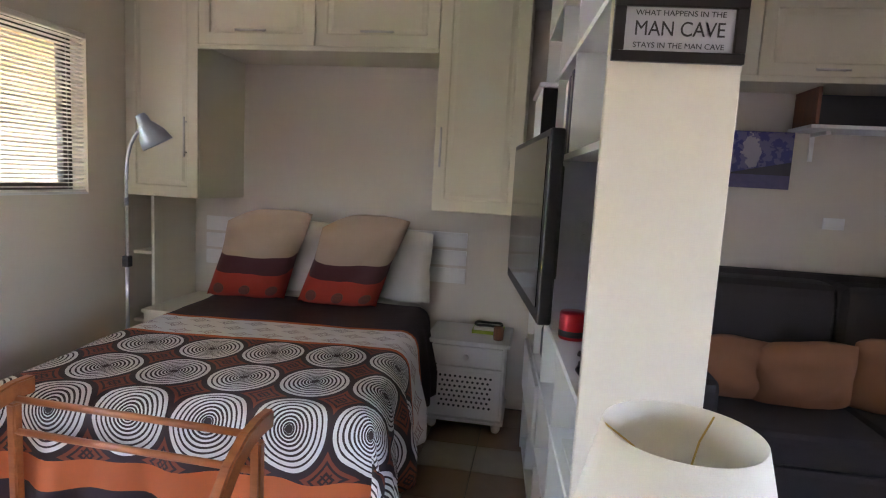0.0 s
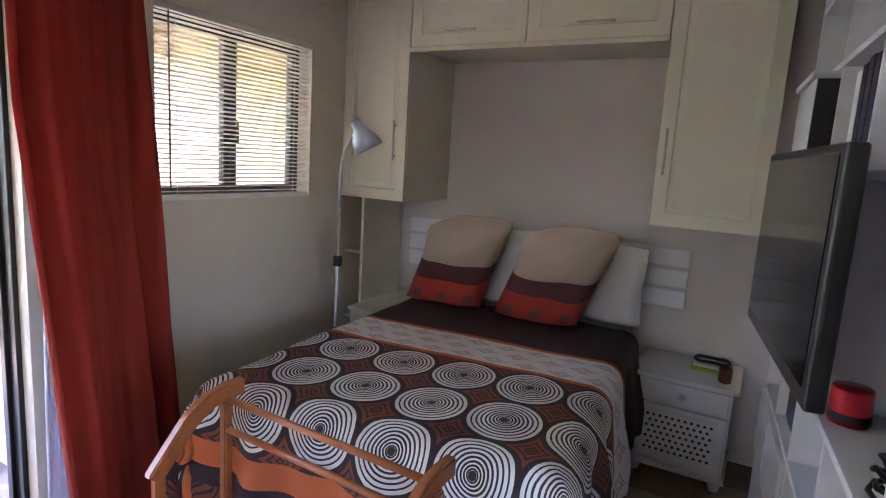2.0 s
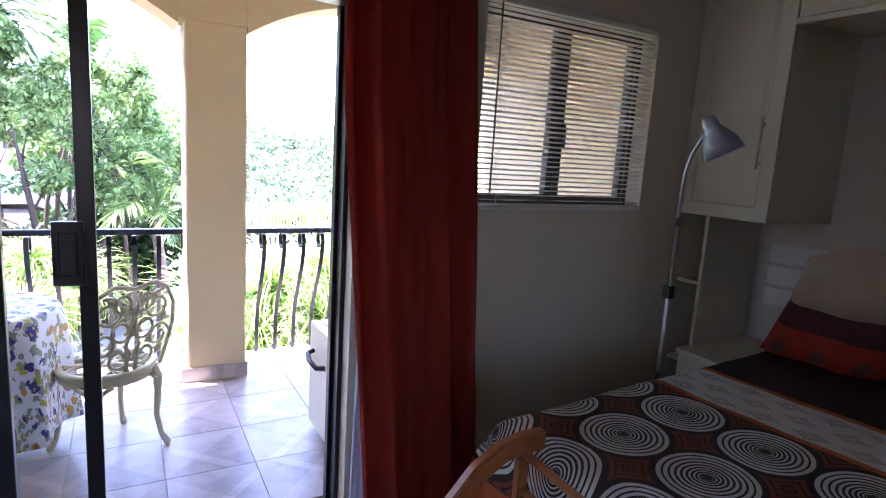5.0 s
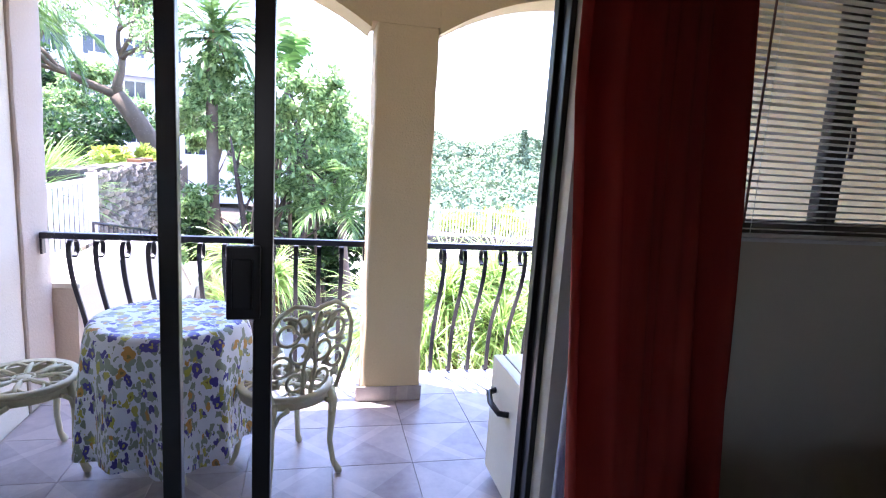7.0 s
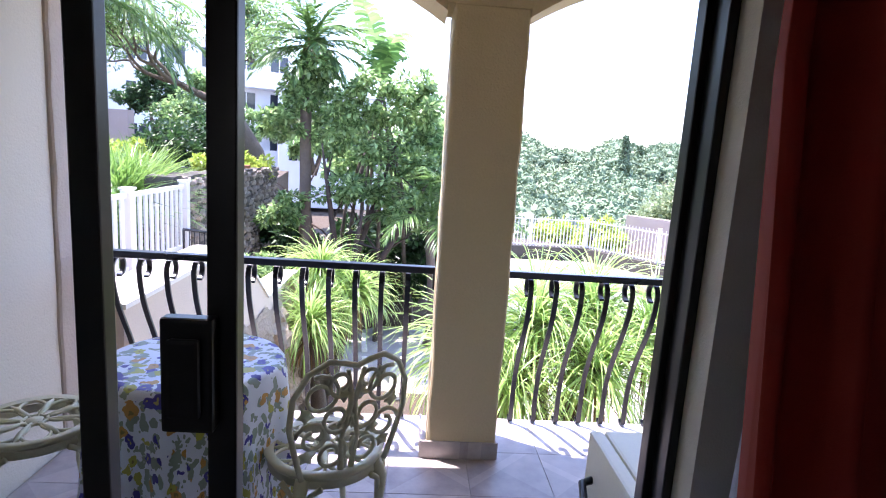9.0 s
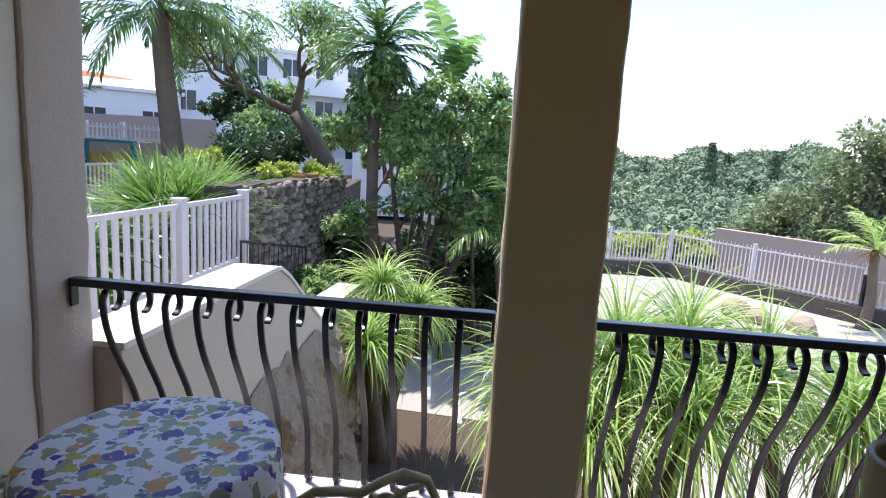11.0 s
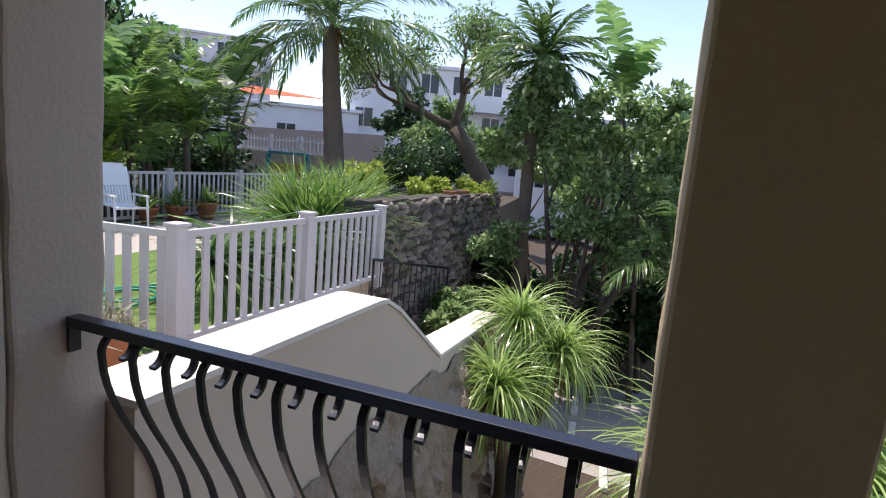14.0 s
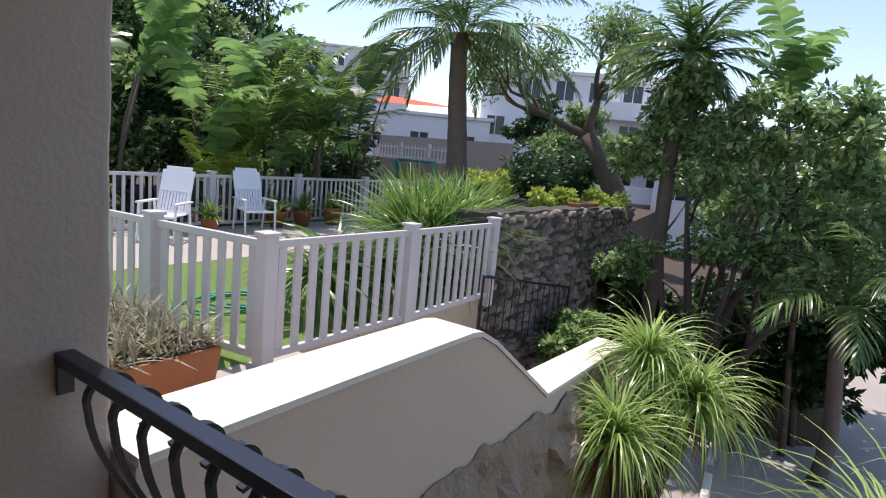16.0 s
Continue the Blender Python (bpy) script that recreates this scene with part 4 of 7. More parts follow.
def railing(ya, yb, first, label):
    ob = thing("balcony_railing", label, "railing", (RAILX, (ya + yb) / 2, 0.0))
    part("top_rail", B(RAILX - 0.026, ya, 0.948, RAILX + 0.026, yb, 0.984, 0.005), M_IRON, ob)
    for y in (ya, yb):
        s = 1 if y == ya else -1
        part("bracket", B(RAILX - 0.022, min(y, y + s * 0.012), 0.86, RAILX + 0.022, max(y, y + s * 0.012), 0.948, 0.003), M_IRON, ob)
    y = first
    while y < yb - 0.05:
        piece("baluster", BAL, ob, pose(RAILX, y, 0.0))
        y += 0.138
    return ob


railing(BYL + 0.005, -2.862, -4.52, "black wrought-iron railing with scrolled belly balusters")
railing(-2.49, -0.585, -2.345, "black wrought-iron railing with scrolled belly balusters")
# ---------------------------------------------------------------- the bed
BEDM = pose(1.16, 0.0, 0.0, 0, 0, 5)


def bed_pt(u, v, z):
    return BEDM @ Vector((u, -v, z))


bed = thing("bed", "double bed base and mattress under the printed duvet", "bed", (1.2, -1.0, 0.0))
bm = bmesh.new()
box(bm, -0.67, -1.98, 0.12, 0.67, -0.05, 0.4, 0.02, BEDM)
part("base", bm, M_BROWNCLOTH, bed)
bm = bmesh.new()
box(bm, -0.665, -1.97, 0.402, 0.665, -0.06, 0.685, 0.05, BEDM, 3)
part("mattress", bm, M_LINEN, bed)
for u in (-0.6, 0.6):
    for v in (0.2, 1.85):
        bm = bmesh.new()
        box(bm, u - 0.03, -v - 0.03, 0.0, u + 0.03, -v + 0.03, 0.12, 0.004, BEDM)
        part("leg", bm, M_BROWNWOOD, bed)


def duvet_mesh():
    """Cloth laid over the mattress; hangs at the sides and the foot."""
    hw, ln, top = 0.69, 2.03, 0.715
    us = np.linspace(-hw - 0.50, hw + 0.50, 84)
    vs = np.linspace(0.30, ln + 0.52, 84)
    V, UV = [], []
    for v in vs:
        for u in us:
            over_u = max(0.0, abs(u) - hw + 0.05)
            over_v = max(0.0, v - ln + 0.05)
            su = 1 if u > 0 else -1

            def bend(o, r=0.09):
                q = min(o / r, math.pi / 2)
                return r * math.sin(q), r * (1 - math.cos(q)) + max(0.0, o - r * math.pi / 2)
            ou, du = bend(over_u)
            ov, dv = bend(over_v)
            x = su * (min(abs(u), hw - 0.05) + ou)
            y = min(v, ln - 0.05) + ov
            drop = max(du, dv)
            z = top - drop
            fl = min(1.0, drop / 0.35)
            wv = 0.028 * math.sin(v * 13 + 1.1 * math.sin(v * 4)) + 0.02 * math.sin(v * 29)
            wu = 0.025 * math.sin(u * 14 + 0.7) + 0.018 * math.sin(u * 27)
            x += su * fl * (0.05 + wv) * (du > 0)
            y += fl * (0.04 + wu) * (dv > 0)
            if drop < 0.05:
                q = noise.noise(Vector((u * 2.2, v * 2.2, 0.4))) * 0.012 + noise.noise(Vector((u * 6, v * 5, 2.4))) * 0.005
                z += q
            z = max(z, 0.05)
            V.append(bed_pt(x, y, z))
            UV.append((u, v))
    n = len(us)
    F = [(j * n + i, j * n + i + 1, (j + 1) * n + i + 1, (j + 1) * n + i) for j in range(len(vs) - 1) for i in range(n - 1)]
    return V, UV, F


V, UV, F = duvet_mesh()
me = bpy.data.meshes.new("duvet")
base = Vector((1.2, -1.0, 0.05))
me.from_pydata([tuple(p - base) for p in V], [], F)
uvl = me.uv_layers.new(name="UVMap")
for lp in me.loops:
    uvl.data[lp.index].uv = UV[lp.vertex_index]
me.polygons.foreach_set("use_smooth", [True] * len(me.polygons))
me.materials.append(M_DUVET)
duvet = new("duvet", me)
duvet.location = base
tagged(duvet, "printed brown duvet with white ringed circles, spread on the bed", "duvet")
sm = duvet.modifiers.new("thickness", "SOLIDIFY")
sm.thickness, sm.offset = 0.018, 1


def pillow(name, label, mat, w, h, puff, m, category="pillow", seed=0, lean=0.0, ears=0.03):
    n = 18
    V, UV, F = [], [], []
    for side in (1, -1):
        for j in range(n + 1):
            for i in range(n + 1):
                a, b = -1 + 2 * i / n, -1 + 2 * j / n
                k = max(0.0, (1 - a ** 4) * (1 - b ** 4)) ** 0.45
                pin = 1 - 0.07 * (1 - abs(a * b)) * (abs(a) ** 6 + abs(b) ** 6)
                d = puff * k * side * (1 + 0.22 * noise.noise(Vector((a * 1.6 + seed, b * 1.6, side))))
                d += 0.008 * noise.noise(Vector((a * 5 + seed, b * 5, side * 2.0))) * k
                zz = h / 2 + b * h / 2 * pin
                sag = max(0.0, b - 0.1) ** 2 * abs(a) ** 2.5
                zz -= ears * sag * (1.5 if a < 0 else 0.15)
                V.append((a * w / 2 * pin * (1 - 0.04 * max(0.0, b) ** 3) + lean * zz, d + 0.12 * max(0.0, b - 0.55) ** 2 - 1.1 * ears * sag, zz))
                UV.append((i / n, j / n))
    k = (n + 1) ** 2
    for s in range(2):
        for j in range(n):
            for i in range(n):
                q = (s * k + j * (n + 1) + i, s * k + j * (n + 1) + i + 1, s * k + (j + 1) * (n + 1) + i + 1, s * k + (j + 1) * (n + 1) + i)
                F.append(q if s else q[::-1])
    me = bpy.data.meshes.new(name)
    me.from_pydata(V, [], F)
    uvl = me.uv_layers.new(name="UVMap")
    for lp in me.loops:
        uvl.data[lp.index].uv = UV[lp.vertex_index]
    me.polygons.foreach_set("use_smooth", [True] * len(me.polygons))
    me.materials.append(mat)
    ob = new(name, me)
    ob.matrix_world = m
    return tagged(ob, label, category)


tagged(pillow("pillow", "off-white cotton pillow leaning on the headboard", M_LINEN, 0.74, 0.50, 0.11, pose(1.02, -0.22, 0.745, 18, 0, 3), seed=3), group="pillows")
tagged(pillow("pillow", "off-white cotton pillow leaning on the headboard", M_LINEN, 0.62, 0.50, 0.11, pose(1.60, -0.20, 0.745, 18, 4, 2), seed=5), group="pillows")
for cx, cy, cz, tilt, turn, sd in ((0.76, -0.46, 0.725, 20, 7, 7), (1.37, -0.47, 0.735, 22, 3, 11)):
    tagged(pillow("cushion", "sand, maroon and red banded cushion with ringed motifs", M_CUSHION, 0.50, 0.62, 0.115, pose(cx, cy, cz, tilt, 0, turn), "cushion", sd, 0.40, 0.065), group="cushions")

hb = thing("headboard", "white slatted headboard fixed to the wall", "headboard", (1.16, -0.02, 0.84))
for z in (0.845, 0.965, 1.085):
    part("slat", B(0.23, -0.045, z, 2.11, -0.02, z + 0.1, 0.004), M_WHITEWOOD, hb)
for x in (0.6, 1.7):
    part("batten", B(x, -0.0199, 0.85, x + 0.06, -0.001, 1.18), M_WHITEWOOD, hb)

# ---------------------------------------------------------------- cupboards over the bed
CY = -0.56


def cupboard(x0, x1, z0, z1, doors, handle, label):
    ob = thing("wall_cupboard", label, "cupboard", ((x0 + x1) / 2, -0.28, z0), group="fitted cupboards round the bed")
    part("body", B(x0 + 0.001, CY + 0.022, z0, x1 - 0.001, -0.001, z1), M_CAB, ob)
    for a, b, hx0, hz0, hx1, hz1 in doors:
        bm = bmesh.new()
        panel_door(bm, a, z0 + 0.002, b, z1, CY)
        dd = part("door", bm, M_CAB, ob)
        bar_handle(dd, (hx0, CY, hz0), (hx1, CY, hz1))
    return ob


ZT = RZ - 0.002
cupboard(0.0, 0.49, 1.33, ZT, [(0.002, 0.488, 0.415, 1.58, 0.415, 1.82)], 1, "tall cream panelled wall cupboard beside the window")
cupboard(1.95, 2.45, 1.35, ZT, [(1.952, 2.448, 1.99, 1.60, 1.99, 1.82)], 1, "tall cream panelled wall cupboard above the bedside cabinet")
cupboard(0.49, 1.95, 2.25, ZT, [(0.494, 1.216, 0.74, 2.33, 0.93, 2.33), (1.224, 1.946, 1.50, 2.33, 1.69, 2.33)], 1, "cream panelled bridging cupboard with two doors above the bed")
solid("trim_cupboard_rail", B(0.49, CY - 0.012, 2.222, 1.95, CY + 0.03, 2.248, 0.004), M_CAB, "cream light pelmet below the bridging cupboard", "trim")

sh = thing("corner_shelf", "cream upright panel with open corner shelves", "shelf", (0.08, -0.3, 0.0))
part("side_panel", B(0.13, -0.5, 0.0, 0.15, -0.05, 1.328, 0.002), M_CAB, sh)
for z in (0.50, 0.95):
    part("shelf_board", B(0.001, -0.5, z, 0.129, -0.05, z + 0.02, 0.003), M_CAB, sh)
bc = thing("bedside_chest", "low cream chest between the bed and the wall", "chest", (0.3, -0.4, 0.0))
part("body", B(0.16, -0.62, 0.03, 0.46, -0.02, 0.6, 0.004), M_CAB, bc)
part("top", B(0.155, -0.64, 0.601, 0.465, -0.015, 0.625, 0.005), M_CAB, bc)
part("plinth", B(0.17, -0.6, 0.0, 0.45, -0.04, 0.029), M_CAB, bc)

# ---------------------------------------------------------------- bedside cabinet
ns = thing("bedside_cabinet", "white painted wooden bedside cabinet with a pierced door", "bedside cabinet", (2.19, -0.24, 0.0))
NX0, NX1, NY = 1.965, 2.425, -0.44
part("top", B(NX0 - 0.03, NY - 0.03, 0.55, NX1 + 0.03, -0.02, 0.575, 0.008), M_WHITEWOOD, ns)
bm = bmesh.new()
box(bm, NX0, NY + 0.02, 0.08, NX1, -0.025, 0.548, 0.003)
part("body", bm, M_WHITEWOOD, ns)
dr = part("drawer", B(NX0 + 0.012, NY - 0.002, 0.415, NX1 - 0.012, NY + 0.019, 0.535, 0.006), M_WHITEWOOD, ns)
bm = bmesh.new()
bmesh.ops.create_uvsphere(bm, u_segments=12, v_segments=8, radius=0.017, matrix=Matrix.Translation(((NX0 + NX1) / 2, NY - 0.022, 0.475)))
part("knob", bm, M_WHITEWOOD, dr, "", True)
dn = part("door", B(NX0 + 0.012, NY - 0.002, 0.1, NX1 - 0.012, NY + 0.019, 0.405, 0.005), M_WHITEWOOD, ns)
# holes not cut: ink discs on the face give their shaded insides
bm = bmesh.new()
for j in range(7):
    for i in range(11):
        x = NX0 + 0.075 + i * 0.031 + (0.0155 if j % 2 else 0)
        z = 0.16 + j * 0.031
        if x < NX1 - 0.07:
            tube(bm, [(x, NY - 0.003, z), (x, NY - 0.0005, z)], 0.0085, 6)
part("piercing", bm, M_INK, dn, "rows of small dark discs in place of shaded holes")
part("moulding", B(NX0 + 0.05, NY - 0.008, 0.372, NX1 - 0.05, NY - 0.0025, 0.38, 0.002), M_WHITEWOOD, dn)
part("plinth", B(NX0 - 0.015, NY - 0.012, 0.06, NX1 + 0.015, -0.03, 0.079, 0.004), M_WHITEWOOD, ns)
for x in (NX0 + 0.03, NX1 - 0.03):
    for y in (NY + 0.04, -0.07):
        bm = bmesh.new()
        lathe(bm, [(0.02, 0.0), (0.028, 0.015), (0.03, 0.035), (0.022, 0.059)], x, y, 12, True)
        part("foot", bm, M_WHITEWOOD, ns, "", True)
bk = thing("book_stack", "two small books and a leaflet on the bedside cabinet", "books", (2.3, -0.2, 0.576))
part("book", B(2.2, -0.27, 0.576, 2.40, -0.10, 0.596, 0.002), M_LIMEBOOK, bk, "lime green book")
part("book", B(2.21, -0.26, 0.597, 2.39, -0.11, 0.612, 0.002), M_PAPER, bk, "white book")
bm = bmesh.new()
tube(bm, [(2.30 + 0.085 * math.cos(a), -0.18 + 0.055 * math.sin(a), 0.622 + 0.004 * math.sin(3 * a)) for a in np.linspace(0, 2 * math.pi, 26)], 0.009, 7, False)
solid("black_strap", bm, M_BLACK, "coiled black strap lying on the books", "strap", "", True)
bm = bmesh.new()
lathe(bm, [(0.0, 0.576), (0.03, 0.576), (0.032, 0.60), (0.032, 0.65), (0.029, 0.652), (0.029, 0.6)], 2.375, -0.36, 16)
solid("small_glass", bm, M_BROWNWOOD, "small amber glass on the bedside cabinet", "glass", "", True)

# ---------------------------------------------------------------- towel stand at the foot of the bed
rk = thing("towel_stand", "orange varnished pine towel stand at the foot of the bed", "towel stand", (1.3, -2.35, 0.0))
RKM = pose(1.30, -2.30, 0.0, 0, 0, -2)


def rk_part(name, pts, r, flat=None):
    bm = bmesh.new()
    tube(bm, [RKM @ Vector(p) for p in pts], r, 10, flat=flat)
    if flat:
        bmesh.ops.bevel(bm, geom=bm.edges[:], offset=0.006, segments=2, affect="EDGES")
    part(name, bm, M_PINE, rk, "", not flat)


for sx in (-0.45, 0.45):
    rk_part("post", [(sx, 0.1, 0.0), (sx, 0.1, 0.35), (sx, 0.1, 0.70)], 0.02, (0.034, 0.036, (1, 0, 0)))
    rk_part("post", [(sx, -0.16, 0.0), (sx, -0.16, 0.3), (sx, -0.16, 0.55)], 0.02, (0.034, 0.036, (1, 0, 0)))
    rk_part("top_rail", [(sx, 0.17, 0.745), (sx, 0.10, 0.745), (sx, 0.03, 0.73), (sx, -0.05, 0.68), (sx, -0.12, 0.60), (sx, -0.18, 0.53)], 0.03, (0.036, 0.062, (1, 0, 0)))
    rk_part("foot", [(sx, 0.22, 0.03), (sx, 0.0, 0.035), (sx, -0.26, 0.03)], 0.02, (0.034, 0.045, (1, 0, 0)))
for y, z in ((0.10, 0.715), (0.10, 0.60), (-0.16, 0.42), (0.10, 0.30), (-0.16, 0.2)):
    rk_part("bar", [(-0.45, y, z), (0.0, y, z), (0.45, y, z)], 0.0125)

# ---------------------------------------------------------------- reading lamp
lamp = thing("floor_lamp", "silver gooseneck floor lamp with an enamelled bell shade", "floor lamp", (0.24, -0.86, 0.0))
LX, LY = 0.24, -0.86
bm = bmesh.new()
lathe(bm, [(0.0, 0.0), (0.125, 0.0), (0.125, 0.012), (0.1, 0.024), (0.02, 0.032), (0.013, 0.05)], LX, LY, 28)
part("base", bm, M_CHROME, lamp, "", True)
bm = bmesh.new()
pts = [(LX, LY, 0.03), (LX, LY, 1.33)]
tube(bm, pts, 0.011, 10)
part("pole", bm, M_CHROME, lamp, "", True)
part("switch", B(LX - 0.02, LY - 0.02, 0.93, LX + 0.02, LY + 0.02, 0.995, 0.006), M_BLACK, lamp)
bm = bmesh.new()
neck = [(LX, LY, 1.33), (LX, LY, 1.45), (LX + 0.008, LY, 1.55), (LX + 0.03, LY, 1.63), (LX + 0.065, LY, 1.69), (LX + 0.10, LY, 1.735)]
tube(bm, neck, 0.009, 10)
part("gooseneck", bm, M_CHROME, lamp, "", True)
bm = bmesh.new()
lathe(bm, [(0.0, 0.0), (0.026, 0.004), (0.034, 0.03), (0.034, 0.055), (0.045, 0.07), (0.075, 0.125), (0.088, 0.185), (0.086, 0.186), (0.072, 0.125), (0.04, 0.072), (0.0, 0.06)], 0, 0, 28)
bmesh.ops.transform(bm, matrix=pose(LX + 0.092, LY - 0.01, 1.80, 0, 150, 36) @ Matrix.Scale(1.0, 4), verts=bm.verts)
part("shade", bm, M_SILVER, lamp, "blue-grey bell shade", True)

# ---------------------------------------------------------------- curtains
def curtain(name, label, mat, ya, yb, x, z0, z1, folds, depth, narrow, cat="curtain", swing=0.0):
    bm = bmesh.new()
    nu, nz = folds * 9, 26
    rows = []
    for j in range(nz + 1):
        s = j / nz
        z = z1 + (z0 - z1) * s
        row = []
        for i in range(nu + 1):
            u = i / nu
            a, b = narrow(s)
            y = a + (b - a) * (u + 0.012 * math.sin(u * folds * 5.1 + 2 * s))
            ph = u * folds * 2 * math.pi + 1.5 * math.sin(5.2 * u + 0.6 * s) + 0.6 * math.sin(11 * u + 2.2 * s)
            row.append(bm.verts.new((x + swing * (1 - u) + depth * (0.65 + 0.35 * s) * math.sin(ph) * (0.72 + 0.42 * math.sin(8 * u + 1.2 * s)) + 0.012 * math.sin(2.3 * ph + 3 * s) + 0.02 * s * math.sin(u * 7), y, z)))
        rows.append(row)
    for a, b in zip(rows, rows[1:]):
        for i in range(nu):
            bm.faces.new((a[i], a[i + 1], b[i + 1], b[i]))
    ob = solid(name, bm, mat, label, cat, "", True)
    sm = ob.modifiers.new("thickness", "SOLIDIFY")
    sm.thickness = 0.003
    return ob


curtain("curtain", "deep red full-length curtain gathered beside the door", M_CURTAIN, -2.5, -1.9, 0.22, 0.02, 2.45, 5, 0.06,
        lambda s: (-2.605 + 0.14 * max(0.0, s - 0.3) / 0.7, -2.07 + 0.17 * s), swing=0.13)
curtain("sheer_curtain", "white sheer curtain gathered at the door jamb", M_SHEER, -2.6, -2.4, 0.145, 0.03, 2.42, 4, 0.018,
        lambda s: (-2.40 - 0.06 * s, -2.22))
rod = thing("curtain_rod", "dark metal curtain rod above the sliding door", "curtain rod", (0.1, -3.2, 2.46))
bm = bmesh.new()
tube(bm, [(0.26, -4.8, 2.47), (0.26, -1.85, 2.47)], 0.013, 10)
part("rod", bm, M_FRAME, rod, "", True)
for y in (-4.7, -3.3, -1.95):
    part("bracket", B(0.0, y - 0.012, 2.452, 0.262, y + 0.012, 2.457), M_FRAME, rod)
# ---------------------------------------------------------------- open shelf unit that divides the room
UM = pose(2.69, -2.33, 0.0, 0, 0, 4.5)
UL, UD = 1.80, 0.31
unit = thing("shelf_unit", "tall white open shelf unit with a cream end panel", "shelf unit", (2.8, -1.5, 0.0))


def ubox(u0, w0, z0, u1, w1, z1, bevel=0.002, bm=None):
    """u along the unit from its near end, w from its front to its back."""
    return box(bm or bmesh.new(), w0, u0, z0, w1, u1, z1, bevel, UM)


part("end_panel", ubox(0, 0, 0, 0.025, UD, 2.58, 0.003), M_CREAMPANEL, unit, "cream laminate end panel")
part("end_panel", ubox(UL - 0.02, 0, 0, UL, UD, 2.58), M_WHITE, unit)
part("back_panel", ubox(0.0255, UD - 0.008, 0.0, UL - 0.0205, UD, 2.58, 0.001), M_WHITE, unit)
for z in (0.04, 0.36, 0.66, 0.955, 1.625, 1.99, 2.3, 2.56):
    part("shelf_board", ubox(0.0255, 0.002, z, UL - 0.0205, UD - 0.0085, z + 0.022), M_WHITE, unit)
for u in (0.52, 0.98, 1.40):
    for za, zb in ((0.0625, 0.3595), (0.3825, 0.6595), (0.6825, 0.9545)):
        part("divider", ubox(u, 0.004, za, u + 0.018, UD - 0.0085, zb), M_WHITE, unit)
for u in (0.62, 1.15):
    for za, zb in ((1.6475, 1.9895), (2.0125, 2.2995)):
        part("divider", ubox(u, 0.004, za, u + 0.018, UD - 0.0085, zb), M_WHITE, unit)
for a, b in ((1.0, 1.40), (1.42, 1.778)):
    part("flap", ubox(a, -0.014, 0.385, b, 0.001, 0.655), M_WHITE, unit)
part("bay_divider", ubox(0.74, 0.004, 0.9775, 0.758, UD - 0.0095, 1.6245), M_BAYGREY, unit, "grey panel with cable holes, darker than the other boards")
part("wood_board", ubox(0.05, UD - 0.03, 0.98, 0.24, UD - 0.009, 1.62), M_BROWNWOOD, unit, "red-brown wooden board in the bay")
for w, z in ((0.10, 1.39), (0.10, 1.34), (0.09, 1.19)):
    bm = bmesh.new()
    tube(bm, [UM @ Vector((w, 0.736, z)), UM @ Vector((w, 0.7395, z))], 0.014, 12)
    part("socket", bm, M_SIGNGREY, unit)

tv = thing("television", "flat black television on a bracket in front of the shelves", "television", (2.53, -1.55, 1.0))
TA, TB = Vector((2.462, -1.12, 0)), Vector((2.600, -2.04, 0))
ta = math.degrees(math.atan2((TB - TA).y, (TB - TA).x))
TM = pose((TA.x + TB.x) / 2, (TA.y + TB.y) / 2, 0, 0, 0, ta)
TL = (TB - TA).length / 2
bm = bmesh.new()
box(bm, -TL, -0.028, 1.10, TL, 0.018, 1.70, 0.012, TM, 3)
part("case", bm, M_BLACK, tv)
bm = bmesh.new()
box(bm, -TL + 0.03, -0.0315, 1.15, TL - 0.03, -0.0285, 1.675, 0, TM)
part("screen", bm, M_SCREEN, tv)
bm = bmesh.new()
box(bm, -0.2, 0.019, 1.2, 0.2, 0.075, 1.6, 0.01, TM)
part("rear_housing", bm, M_BLACK, tv)
bm = bmesh.new()
tube(bm, [TM @ Vector((0, 0.07, 1.4)), TM @ Vector((0.0, 0.2, 1.4)), UM @ Vector((UD - 0.02, 1.0, 1.4))], 0.02, 8)
part("bracket", bm, M_BLACK, tv)

# the sign on the end panel
sg = thing("wall_sign", "black framed sign with grey face and dark lettering", "sign", (2.85, -2.36, 1.82))
SM = UM @ pose(0.155, -0.002, 1.905)
bm = bmesh.new()
for q in ((-0.152, -0.075, 0.152, -0.05), (-0.152, 0.05, 0.152, 0.075), (-0.152, -0.05, -0.125, 0.05), (0.125, -0.05, 0.152, 0.05)):
    box(bm, q[0], -0.016, q[1], q[2], 0.0, q[3], 0.003, SM)
part("sign_frame", bm, M_FRAME, sg)
bm = bmesh.new()
box(bm, -0.1245, -0.008, -0.0495, 0.1245, -0.001, 0.0495, 0, SM)
part("sign_face", bm, M_SIGNGREY, sg)


def lettering(body, size, z, parent, wide=1.0, face=None):
    cu = bpy.data.curves.new("lettering", "FONT")
    cu.body, cu.size, cu.align_x, cu.align_y, cu.extrude = body, size, "CENTER", "CENTER", 0.0006
    tmp = bpy.data.objects.new("lettering", cu)
    me = bpy.data.meshes.new_from_object(tmp)
    me.transform(Matrix.Translation(-ORIG[parent.name]) @ (face or SM) @ Matrix.Translation((0, -0.0095, z)) @ Matrix.Rotation(radians(90), 4, "X") @ Matrix.Diagonal((wide, 1.25, 1, 1)))
    me.materials.append(M_INK)
    ob = new("lettering", me)
    ob.parent = parent
    return ob


lettering("WHAT HAPPENS IN THE", 0.014, 0.036, sg, 1.35)
lettering("MAN CAVE", 0.038, 0.0, sg, 1.1)
